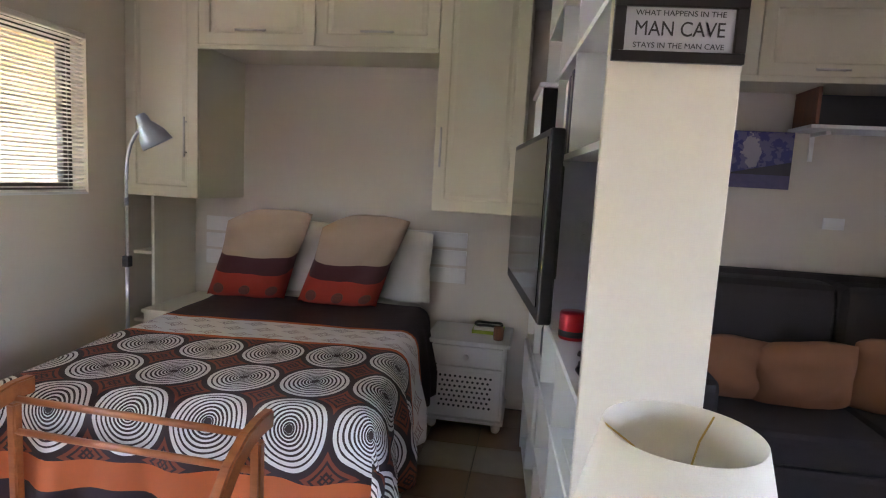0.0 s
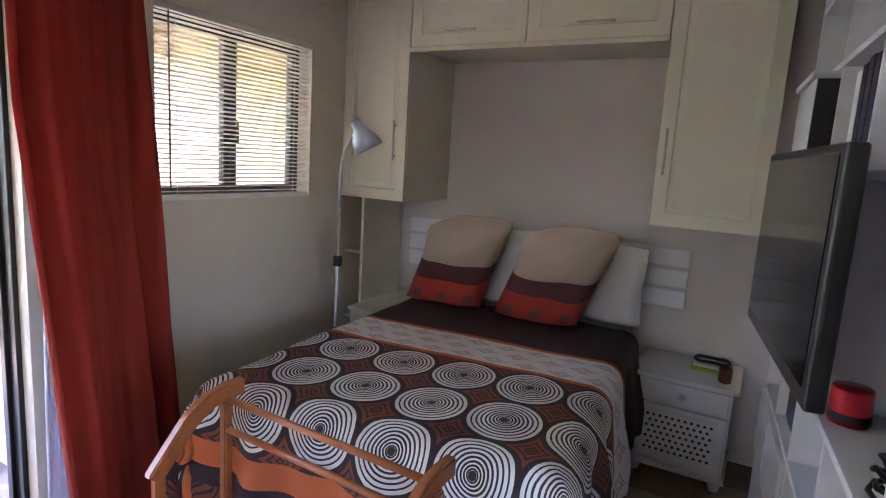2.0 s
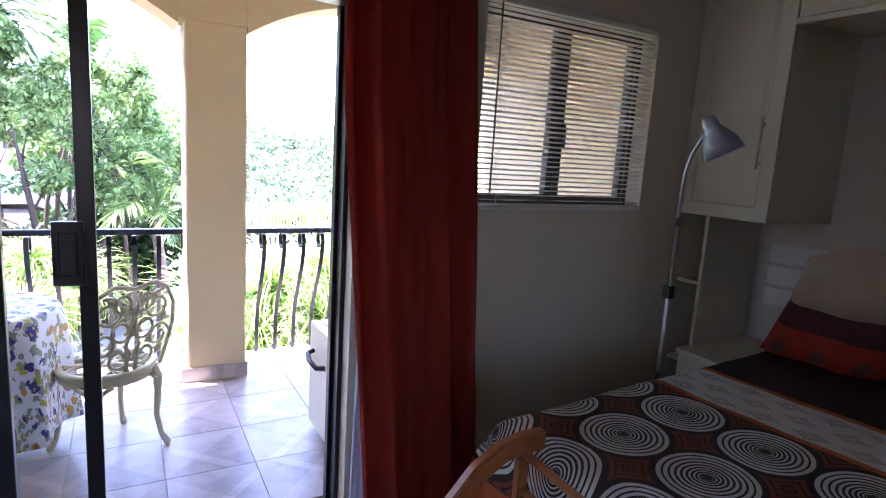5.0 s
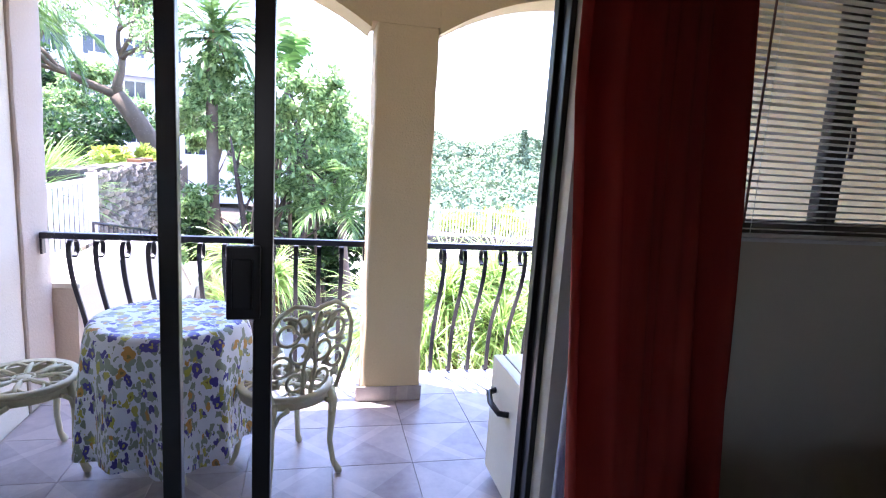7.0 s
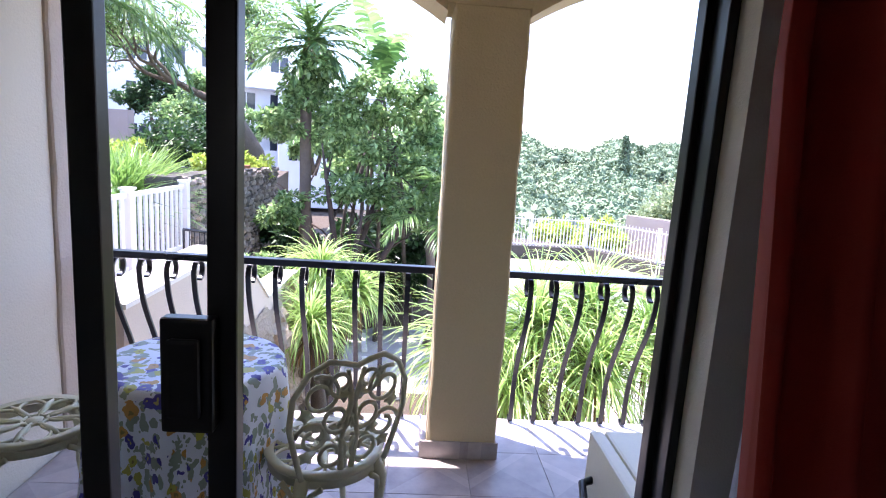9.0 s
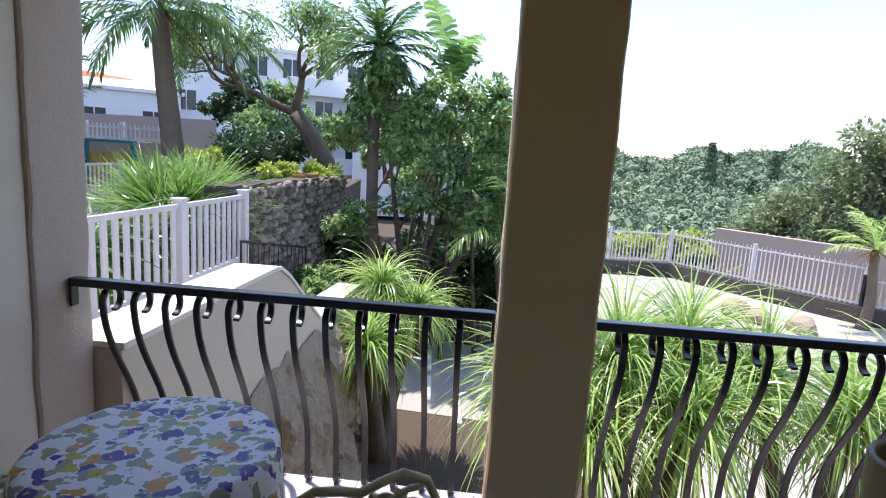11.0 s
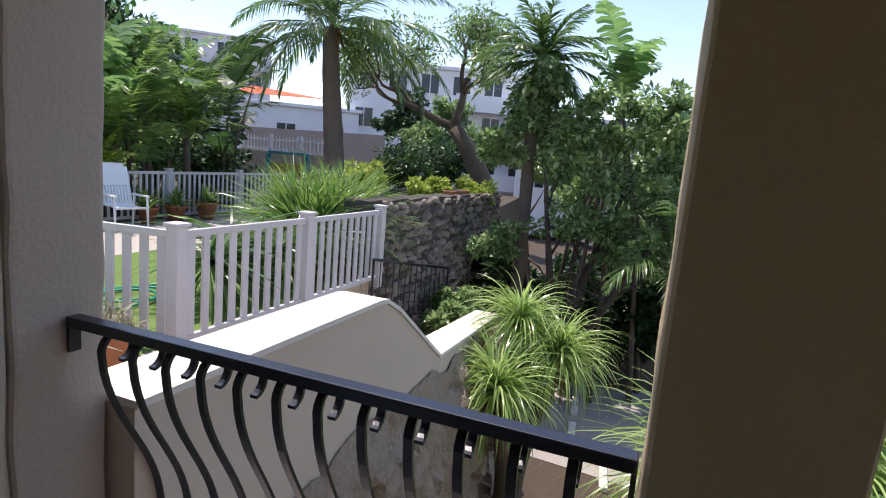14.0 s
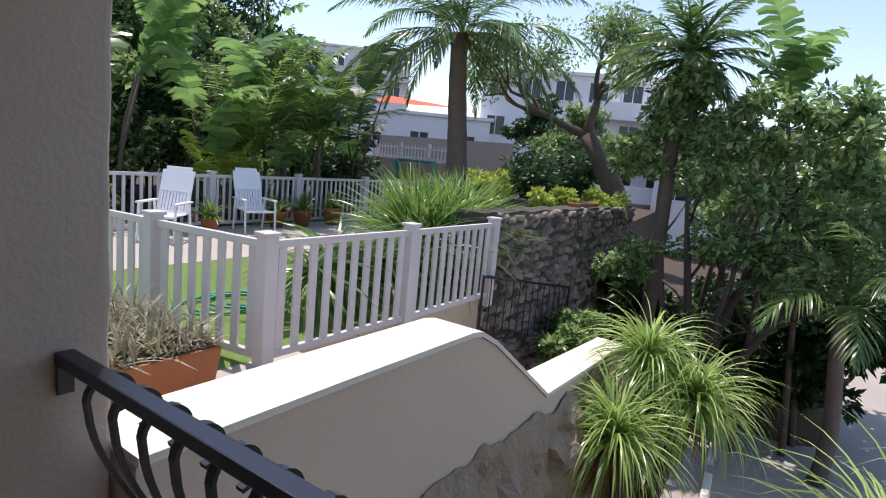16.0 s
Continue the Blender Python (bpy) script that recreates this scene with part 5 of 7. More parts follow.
lettering("STAYS IN THE MAN CAVE", 0.014, -0.037, sg, 1.3)

# things on the shelves


def shelf_box(name, label, cat, mat, u0, w0, z0, u1, w1, z1, bevel=0.004):
    return solid(name, ubox(u0, w0, z0, u1, w1, z1, bevel), mat, label, cat, "")


jar = thing("glass_jar", "pale blue glass bowl jar on the shelf", "jar", tuple(UM @ Vector((0.14, 0.20, 1.648))))
c = UM @ Vector((0.14, 0.20, 0))
bm = bmesh.new()
lathe(bm, [(0.0, 1.648), (0.05, 1.648), (0.075, 1.67), (0.082, 1.72), (0.072, 1.765), (0.066, 1.766), (0.076, 1.72), (0.068, 1.675), (0.0, 1.656)], c.x, c.y, 24)
part("bowl", bm, M_JAR, jar, "", True)
bm = bmesh.new()
lathe(bm, [(0.0, 1.657), (0.06, 1.66), (0.066, 1.68), (0.0, 1.69)], c.x, c.y, 16)
part("filling", bm, M_GREENHOSE, jar, "blue-green beads", True)
shelf_box("wooden_block", "small stack of wooden coasters on the shelf", "coasters", M_PINE, 0.26, 0.10, 1.648, 0.33, 0.17, 1.668)
bx = shelf_box("storage_box", "white storage box with a black side", "box", M_BOX, 1.20, -0.06, 1.648, 1.62, 0.2, 1.96)
part("lid", ubox(1.19, -0.075, 1.961, 1.63, 0.21, 1.985, 0.006), M_BOX, bx)
part("side", ubox(1.185, -0.058, 1.65, 1.1999, 0.198, 1.958, 0.001), M_BLACK, bx, "black box side")
for k, (u, mt, h) in enumerate(((0.66, M_BLACK, 0.32), (0.73, M_NAVY, 0.315), (0.80, M_BLACK, 0.32), (0.87, M_NAVY, 0.31), (0.94, M_PAPER, 0.30))):
    tagged(shelf_box("binder", "upright dark lever-arch binder" if k < 4 else "upright white paper folder", "binder", mt, u, 0.02, 1.648, u + 0.062, 0.29, 1.648 + h), group="binders")
sp = thing("bluetooth_speaker", "red and black cylindrical speaker on the shelf", "speaker", tuple(UM @ Vector((0.07, 0.64, 0.978))))
c = UM @ Vector((0.07, 0.64, 0))
bm = bmesh.new()
lathe(bm, [(0.0, 0.978), (0.048, 0.978), (0.05, 0.985), (0.05, 1.07), (0.046, 1.078), (0.0, 1.08)], c.x, c.y, 24)
part("case", bm, M_RED, sp, "", True)
bm = bmesh.new()
lathe(bm, [(0.0508, 0.99), (0.0508, 1.012)], c.x, c.y, 24)
part("band", bm, M_BLACK, sp, "", True)
bm = bmesh.new()
rr = random.Random(5)
pts = [UM @ Vector((0.07 + 0.045 * math.cos(a * 1.0) + rr.uniform(-.012, .012), 0.15 + 0.075 * math.sin(a) + rr.uniform(-.015, .015), 0.992 + 0.02 * rr.random() + 0.0012 * k)) for k, a in enumerate(np.linspace(0, 26, 70))]
tube(bm, pts, 0.006, 6)
solid("cable_coil", bm, M_BLACK, "coiled black cable on the shelf", "cable", "", True)
shelf_box("set_top_box", "grey set-top box on the shelf", "set-top box", M_SIGNGREY, 1.42, 0.0, 0.978, 1.72, 0.2, 1.02)
shelf_box("framed_picture", "small gilt and black framed picture leaning in the shelf", "picture", M_BROWNWOOD, 0.10, 0.10, 0.683, 0.13, 0.29, 0.90)
shelf_box("magazine", "white printed magazine on the shelf", "magazine", M_PAPER, 0.2, 0.03, 0.683, 0.42, 0.2, 0.69, 0.001)
pb = shelf_box("pan_carton", "white carton printed with a black frying pan", "carton", M_BOX, 0.14, 0.02, 0.063, 0.46, 0.28, 0.30)
bm = bmesh.new()
tube(bm, [UM @ Vector((0.0195, 0.28, 0.25)), UM @ Vector((0.0185, 0.28, 0.25))], 0.032, 18)
part("pan_print", bm, M_INK, pb, "printed black pan")
for k, z in enumerate((0.19, 0.165, 0.14, 0.115)):
    part("print_bar", ubox(0.20, 0.0188, z, 0.20 + 0.06 + 0.03 * (k % 2), 0.0199, z + 0.008, 0), M_INK, pb)
shelf_box("dark_bag", "dark folded bag in the shelf", "bag", M_NAVY, 1.06, 0.03, 0.683, 1.36, 0.26, 0.86, 0.03)
shelf_box("shoe_box", "brown cardboard box in the lowest shelf", "box", M_TAN, 0.6, 0.03, 0.063, 0.9, 0.28, 0.2)

# ---------------------------------------------------------------- sitting corner behind the shelves
sofa = thing("sofa", "charcoal fabric sofa against the wall", "sofa", (4.2, -0.55, 0.0))
part("base", B(3.28, -1.06, 0.06, 5.2, -0.08, 0.30, 0.03), M_SOFA, sofa)
for a, b in ((3.46, 4.22), (4.225, 5.02)):
    part("seat_cushion", B(a, -1.08, 0.302, b, -0.34, 0.47, 0.05, seg=3), M_SOFA, sofa)
    part("back_cushion", B(a, -0.42, 0.472, b, -0.14, 1.08, 0.08, pose(0, 0, 0, 0, 0, 0), 3), M_SOFA, sofa)
part("backrest", B(3.36, -0.24, 0.303, 5.12, -0.09, 1.11, 0.06, seg=3), M_SOFA, sofa)
for a, b in ((3.26, 3.455), (5.025, 5.22)):
    part("arm", B(a, -1.06, 0.303, b, -0.25, 0.68, 0.06, seg=3), M_SOFA, sofa)
for x in (3.34, 5.14):
    for y in (-0.98, -0.16):
        part("leg", B(x - 0.03, y - 0.03, 0.0, x + 0.03, y + 0.03, 0.059), M_BROWNWOOD, sofa)
tagged(pillow("cushion", "soft tan cushion on the charcoal sofa", M_TAN, 0.46, 0.36, 0.09, pose(3.62, -0.58, 0.455, 18, 6, 8), "cushion", 21), group="sofa cushions")
tagged(pillow("cushion", "soft tan cushion on the charcoal sofa", M_TAN, 0.50, 0.38, 0.10, pose(3.98, -0.60, 0.455, 22, -8, -5), "cushion", 25), group="sofa cushions")
tagged(pillow("cushion", "soft tan cushion on the charcoal sofa", M_TAN, 0.46, 0.42, 0.09, pose(4.38, -0.60, 0.46, 20, 5, -10), "cushion", 29), group="sofa cushions")

bm = B(3.69, -0.032, 1.585, 4.035, -0.003, 1.925, 0.002)
uvl = bm.loops.layers.uv.new("UVMap")
for f in bm.faces:
    for lp in f.loops:
        lp[uvl].uv = ((lp.vert.co.x - 3.69) / 0.345, (lp.vert.co.z - 1.585) / 0.34)
solid("canvas_print", bm, M_PRINT, "blue canvas print of a cloud over dark water", "picture", "")

for x0, x1 in ((3.02, 3.68), (3.68, 4.38), (4.38, 5.38)):
    ob = thing("kitchen_cupboard", "cream panelled wall cupboard above the sofa", "cupboard", ((x0 + x1) / 2, -0.17, 2.17), group="cupboards above the sofa")
    part("body", B(x0 + 0.001, -0.33, 2.19, x1 - 0.001, -0.001, ZT), M_CAB, ob)
    bm = bmesh.new()
    panel_door(bm, x0 + 0.003, 2.19, x1 - 0.003, ZT - 0.005, -0.352)
    dd = part("door", bm, M_CAB, ob)
    bar_handle(dd, ((x0 + x1) / 2 - 0.07, -0.352, 2.222), ((x0 + x1) / 2 + 0.1, -0.352, 2.222))
solid("trim_cupboard_pelmet", B(3.02, -0.36, 2.155, 5.38, -0.001, 2.188, 0.004), M_CAB, "cream pelmet under the wall cupboards", "trim")
ds = thing("wall_shelf", "white wall shelf on brackets", "shelf", (4.3, -0.16, 1.93))
part("board", B(4.0, -0.31, 1.925, 4.9, -0.001, 1.945, 0.003), M_WHITE, ds)
for x in (4.14, 4.75):
    bm = bmesh.new()
    box(bm, x - 0.012, -0.2, 1.905, x + 0.012, -0.001, 1.924)
    box(bm, x - 0.012, -0.014, 1.76, x + 0.012, -0.0015, 1.904)
    part("bracket", bm, M_WHITE, ds)
dk = thing("dark_cabinet_box", "open red-brown wooden box standing on the wall shelf", "box", (4.3, -0.15, 1.946))
part("side", B(4.02, -0.30, 1.946, 4.04, -0.01, 2.15, 0.002), M_BROWNWOOD, dk)
part("side", B(4.56, -0.30, 1.946, 4.58, -0.01, 2.15, 0.002), M_BROWNWOOD, dk)
part("back", B(4.041, -0.03, 1.946, 4.559, -0.01, 2.15), M_BLACK, dk)
part("floor_board", B(4.041, -0.30, 1.946, 4.559, -0.031, 1.96), M_BLACK, dk)
sk = thing("wall_socket", "white double wall socket plate", "socket", (4.33, -0.006, 1.30))
part("plate", B(4.26, -0.011, 1.36, 4.38, -0.0005, 1.43, 0.003), M_WHITE, sk)

# table lamp in the foreground
st = thing("side_table", "small round dark wooden side table", "side table", (2.835, -2.74, 0.0))
bm = bmesh.new()
lathe(bm, [(0.0, 0.50), (0.2, 0.50), (0.21, 0.51), (0.2, 0.525), (0.0, 0.525)], 2.835, -2.74, 28)
part("tabletop", bm, M_BROWNWOOD, st, "", True)
bm = bmesh.new()
lathe(bm, [(0.15, 0.0), (0.15, 0.02), (0.03, 0.05), (0.022, 0.25), (0.03, 0.5)], 2.835, -2.74, 20, True)
part("pedestal", bm, M_BROWNWOOD, st, "", True)
tl = thing("table_lamp", "table lamp with a cream linen drum shade", "table lamp", (2.835, -2.74, 0.526))
bm = bmesh.new()
lathe(bm, [(0.07, 0.526), (0.075, 0.54), (0.04, 0.56), (0.055, 0.64), (0.05, 0.74), (0.015, 0.80), (0.012, 0.95)], 2.835, -2.74, 20, True)
part("stem", bm, M_BRASS, tl, "", True)
bm = bmesh.new()
lathe(bm, [(0.212, 0.80), (0.139, 1.105), (0.1365, 1.105), (0.2095, 0.80), (0.212, 0.80)], 2.835, -2.74, 48)
part("shade", bm, M_SHADE, tl, "cream linen shade", True)
bm = bmesh.new()
for k in range(3):
    a = k * 2.094 + 0.9
    tube(bm, [(2.835 + 0.012 * math.cos(a), -2.74 + 0.012 * math.sin(a), 0.95), (2.835 + 0.08 * math.cos(a), -2.74 + 0.08 * math.sin(a), 1.06), (2.835 + 0.137 * math.cos(a), -2.74 + 0.137 * math.sin(a), 1.095)], 0.002, 5)
part("spider", bm, M_BRASS, tl)
bm = bmesh.new()
lathe(bm, [(0.0, 0.99), (0.014, 0.985), (0.014, 0.955), (0.0, 0.95)], 2.835, -2.74, 12)
part("finial", bm, M_BRASS, tl, "", True)
# ---------------------------------------------------------------- balcony furniture
def scroll(cx, cz, r, turns, start, flip=1, n=22):
    """A flat scroll in the plane of the chair's back."""
    out = []
    for k in range(n):
        s = k / (n - 1)
        a = start + flip * s * turns * 2 * math.pi
        q = r * (1 - 0.62 * s)
        out.append((cx + q * math.cos(a), cz + q * math.sin(a)))
    return out


def garden_chair(label):
    """Cast chair facing -y, its foot at the origin."""
    ob = thing("garden_chair", label, "chair", group="balcony chairs")
    SZ, SR = 0.43, 0.215
    bm = bmesh.new()
    lathe(bm, [(SR - 0.028, SZ), (SR, SZ + 0.004), (SR + 0.008, SZ - 0.004), (SR, SZ - 0.022), (SR - 0.028, SZ - 0.012), (SR - 0.028, SZ)], 0, 0, 40)
    part("seat_ring", bm, M_IVORY, ob, "", True)
    for k in range(8):
        a = k * math.pi / 4
        bm = bmesh.new()
        loop = []
        for s in np.linspace(0, 2 * math.pi, 17):
            rr, tt = 0.118 + 0.078 * math.cos(s), 0.048 * math.sin(s)
            loop.append((rr * math.cos(a) - tt * math.sin(a), rr * math.sin(a) + tt * math.cos(a), SZ - 0.006))
        tube(bm, loop, 0.0065, 6, False)
        part("seat_petal", bm, M_IVORY, ob, "", True)
        b = a + math.pi / 8
        bm = bmesh.new()
        tube(bm, [(0.03 * math.cos(b), 0.03 * math.sin(b), SZ - 0.006), (0.125 * math.cos(b), 0.125 * math.sin(b), SZ - 0.004), (0.19 * math.cos(b), 0.19 * math.sin(b), SZ - 0.006)], [0.006, 0.013, 0.005], 6)
        part("seat_rib", bm, M_IVORY, ob, "", True)
    bm = bmesh.new()
    lathe(bm, [(0.0, SZ), (0.03, SZ - 0.002), (0.036, SZ - 0.01), (0.0, SZ - 0.012)], 0, 0, 16)
    part("seat_boss", bm, M_IVORY, ob, "", True)
    bm = bmesh.new()
    lathe(bm, [(SR - 0.012, SZ - 0.022), (SR - 0.006, SZ - 0.055), (SR - 0.016, SZ - 0.055), (SR - 0.02, SZ - 0.022)], 0, 0, 40)
    part("apron", bm, M_IVORY, ob, "", True)
    for sx in (-1, 1):
        for sy in (-1, 1):
            bm = bmesh.new()
            d = Vector((sx, sy, 0)).normalized()
            pts = [d * 0.195 + Vector((0, 0, SZ - 0.02)), d * 0.225 + Vector((0, 0, SZ - 0.08)), d * 0.222 + Vector((0, 0, SZ - 0.18)), d * 0.215 + Vector((0, 0, 0.16)), d * 0.235 + Vector((0, 0, 0.06)), d * 0.265 + Vector((0, 0, 0.012))]
            tube(bm, pts, [0.026, 0.024, 0.017, 0.014, 0.013, 0.018], 9)
            lathe_c = pts[-1]
            bmesh.ops.create_uvsphere(bm, u_segments=8, v_segments=6, radius=0.016, matrix=Matrix.Translation((lathe_c.x, lathe_c.y, 0.016)))
            side = Vector((-d.y, d.x, 0))
            for q in (-1, 1):
                tube(bm, [d * 0.21 + side * 0.075 * q + Vector((0, 0, SZ - 0.045)), d * 0.222 + side * 0.035 * q + Vector((0, 0, SZ - 0.075)), d * 0.222 + side * 0.005 * q + Vector((0, 0, SZ - 0.15))], [0.012, 0.009, 0.006], 6)
            part("leg", bm, M_IVORY, ob, "", True)

    def back(x, z):
        return Vector((x, 0.185 + 0.16 * (z - SZ) - 0.35 * x * x, z))
    outline = [(-0.16, SZ - 0.01), (-0.19, 0.52), (-0.215, 0.62), (-0.21, 0.72), (-0.165, 0.80), (-0.10, 0.835), (-0.045, 0.825), (0, 0.81), (0.045, 0.825), (0.10, 0.835), (0.165, 0.80), (0.21, 0.72), (0.215, 0.62), (0.19, 0.52), (0.16, SZ - 0.01)]
    bm = bmesh.new()
    tube(bm, [back(x, z) for x, z in outline], 0.0105, 8)
    part("back_frame", bm, M_IVORY, ob, "", True)
    bm = bmesh.new()
    for sx in (-1, 1):
        for cx, cz, r, tn, st in ((0.12, 0.72, 0.072, 1.3, 1.2), (0.055, 0.63, 0.06, 1.2, 3.0), (0.135, 0.57, 0.06, 1.2, 0.2), (0.065, 0.50, 0.06, 1.2, 2.0), (0.05, 0.755, 0.05, 1.1, 4.0)):
            tube(bm, [back(sx * x, z) for x, z in scroll(cx, cz, r, tn, st)], 0.008, 6)
        tube(bm, [back(sx * 0.02, SZ), back(sx * 0.03, 0.55), back(sx * 0.005, 0.68), back(sx * 0.03, 0.80)], [0.012, 0.009, 0.012, 0.008], 6)
        # cast vine leaves
        for cx, cz, a in ((0.10, 0.765, 0.6), (0.16, 0.655, -0.3), (0.09, 0.565, 1.2), (0.03, 0.71, 2.2), (0.145, 0.50, 0.4)):
            vs = []
            for k in range(10):
                t = k * math.pi / 5
                r = 0.033 if k % 2 == 0 else 0.021
                vs.append(bm.verts.new(back(sx * (cx + r * math.cos(t + a)), cz + r * math.sin(t + a)) + Vector((0, -0.008, 0))))
            c0 = bm.verts.new(back(sx * cx, cz) + Vector((0, -0.016, 0)))
            c1 = bm.verts.new(back(sx * cx, cz) + Vector((0, 0.004, 0)))
            for k in range(10):
                bm.faces.new((vs[k], vs[(k + 1) % 10], c0))
                bm.faces.new((vs[(k + 1) % 10], vs[k], c1))
    part("back_tracery", bm, M_IVORY, ob, "cast vine scrolls and leaves", True)
    return ob


ch = garden_chair("ivory cast-metal garden chair with vine tracery, beside the table")
ch.matrix_basis = pose(-1.03, -3.28, 0.0, 0, 0, -58) @ Matrix.Diagonal((1.0, 1.0, 1.06, 1.0))
copy_thing(ch, pose(-1.14, -4.42, 0.0, 0, 0, 215))

tb = thing("garden_table", "small round ivory pedestal table under a floral cloth", "table", (-1.13, -3.80, 0.0))
bm = bmesh.new()
lathe(bm, [(0.0, 0.70), (0.30, 0.70), (0.31, 0.715), (0.30, 0.73), (0.0, 0.73)], -1.13, -3.80, 36)
part("tabletop", bm, M_IVORY, tb, "", True)
bm = bmesh.new()
lathe(bm, [(0.05, 0.1), (0.03, 0.2), (0.035, 0.5), (0.06, 0.699)], -1.13, -3.80, 16, True)
part("pedestal", bm, M_IVORY, tb, "", True)
for k in range(3):
    a = k * 2.094 + 0.4
    bm = bmesh.new()
    tube(bm, [(-1.13 + r * math.cos(a), -3.80 + r * math.sin(a), z) for r, z in ((0.03, 0.2), (0.1, 0.17), (0.19, 0.07), (0.24, 0.015))], [0.02, 0.016, 0.013, 0.015], 8)
    part("leg", bm, M_IVORY, tb, "", True)


def round_cloth(cx, cy, r, top, hang):
    n, rings_ = 96, []
    bm = bmesh.new()
    uvl = bm.loops.layers.uv.new("UVMap")
    prof = [(0.001, 0), (0.08, 0), (0.16, 0), (0.24, 0), (r - 0.02, 0), (r, 0.004), (r + 0.012, 0.02)] + [(r + 0.016, 0.02 + hang * k / 12) for k in range(1, 13)]
    length, dist = 0.0, []
    for k, p in enumerate(prof):
        if k:
            length += math.dist(p, prof[k - 1])
        dist.append(length)
        row = []
        for i in range(n):
            a = 2 * math.pi * i / n
            f = max(0.0, (p[1] - 0.02) / hang)
            rr = p[0] + f ** 0.7 * (0.03 + 0.032 * math.sin(9 * a + 0.8 * math.sin(2 * a)) + 0.012 * math.sin(17 * a + 1))
            z = top - p[1] - (0.02 * math.sin(4 * a) * f)
            row.append(bm.verts.new((cx + rr * math.cos(a), cy + rr * math.sin(a), z)))
        rings_.append(row)
    for k in range(len(prof) - 1):
        for i in range(n):
            j = (i + 1) % n
            f = bm.faces.new((rings_[k][i], rings_[k][j], rings_[k + 1][j], rings_[k + 1][i]))
            for lp, (dd, ii) in zip(f.loops, ((dist[k], i), (dist[k], i + 1), (dist[k + 1], i + 1), (dist[k + 1], i))):
                a = 2 * math.pi * ii / n
                lp[uvl].uv = (3 + dd * math.cos(a), 3 + dd * math.sin(a))
    bmesh.ops.contextual_create(bm, geom=rings_[0])
    return bm


tc = solid("tablecloth", round_cloth(-1.13, -3.80, 0.325, 0.7395, 0.56), M_CLOTH, "white cloth with blue and yellow flowers draped over the table", "tablecloth", "", True)
sm = tc.modifiers.new("thickness", "SOLIDIFY")
sm.thickness = 0.002

ptt = thing("tall_planter", "tall olive-brown glazed planter on the balcony", "planter", (-1.35, -1.58, 0.0))
bm = bmesh.new()
lathe(bm, [(0.0, 0.0), (0.11, 0.0), (0.15, 0.4), (0.165, 0.78), (0.155, 0.80), (0.14, 0.78), (0.13, 0.7), (0.0, 0.68)], -1.35, -1.58, 28)
part("pot", bm, M_OLIVEPOT, ptt, "", True)
part("soil", B(-1.44, -1.67, 0.681, -1.26, -1.49, 0.715, 0.02), M_SOIL, ptt)

fr = thing("bar_fridge", "ivory box fridge with a curved black handle", "fridge", (-0.68, -2.06, 0.0))
part("body", B(-0.9, -2.255, 0.03, -0.46, -1.82, 0.62, 0.012), M_FRIDGE, fr)
fd = part("door", B(-0.902, -2.31, 0.04, -0.458, -2.258, 0.618, 0.012), M_FRIDGE, fr)
bm = bmesh.new()
tube(bm, [(-0.82, -2.31, 0.47), (-0.80, -2.35, 0.47), (-0.72, -2.365, 0.455), (-0.64, -2.35, 0.44), (-0.62, -2.31, 0.44)], 0.014, 8)
part("handle", bm, M_BLACK, fd, "curved black handle", True)
for x in (-0.86, -0.5):
    for y in (-2.2, -1.87):
        part("foot", B(x - 0.02, y - 0.02, 0.0, x + 0.02, y + 0.02, 0.0299), M_BLACK, fr)
# ---------------------------------------------------------------- the ground
GZ = -2.75


def sstep(a, b, x):
    t = np.clip((x - a) / (b - a), 0, 1)
    return t * t * (3 - 2 * t)


def ground_z(x, y):
    r = np.hypot(x, y)
    th = np.arctan2(y, -x)                       # 0 straight out, rising to the north
    w = sstep(-0.25, 0.0, th) * (x < 0)
    wl = 1 - sstep(-0.55, -0.38, th)
    bumps = 3.0 * np.sin(th * 17 + 0.4) + 2.0 * np.sin(th * 41 + 1.0) + 1.2 * np.sin(th * 83)
    north = -13 * sstep(27, 75, r) + (21.5 + bumps) * sstep(100, 290, r)
    south = 7.0 * sstep(20, 80, r)
    z = GZ + w * north + wl * south * (1 - w)
    return z


def ground_mesh():
    ax = np.concatenate([-np.geomspace(900, 42, 26), np.linspace(-40, 14, 55), np.geomspace(18, 900, 16)])
    ay = np.concatenate([-np.geomspace(900, 34, 26), np.linspace(-32, 32, 65), np.geomspace(34, 900, 26)])
    X, Y = np.meshgrid(ax, ay)
    Z = ground_z(X, Y)
    V = np.stack([X, Y, Z], -1).reshape(-1, 3)
    n = len(ax)
    i, j = np.meshgrid(np.arange(n - 1), np.arange(len(ay) - 1))
    k = (j * n + i).ravel()
    F = np.stack([k, k + 1, k + n + 1, k + n], -1)
    return mesh_of("ground", V, F, M_SOIL)


gr = new("ground", ground_mesh())
tagged(gr, "dry soil ground falling to a wooded valley", "ground", kind="structure")


def slab(name, poly, z0, z1, mat, label, cat):
    bm = bmesh.new()
    lo = [bm.verts.new((x, y, z0)) for x, y in poly]
    hi = [bm.verts.new((x, y, z1)) for x, y in poly]
    n = len(poly)
    bm.faces.new(lo[::-1])
    bm.faces.new(hi)
    for i in range(n):
        bm.faces.new((lo[i], lo[(i + 1) % n], hi[(i + 1) % n], hi[i]))
    return solid(name, bm, mat, label, cat)


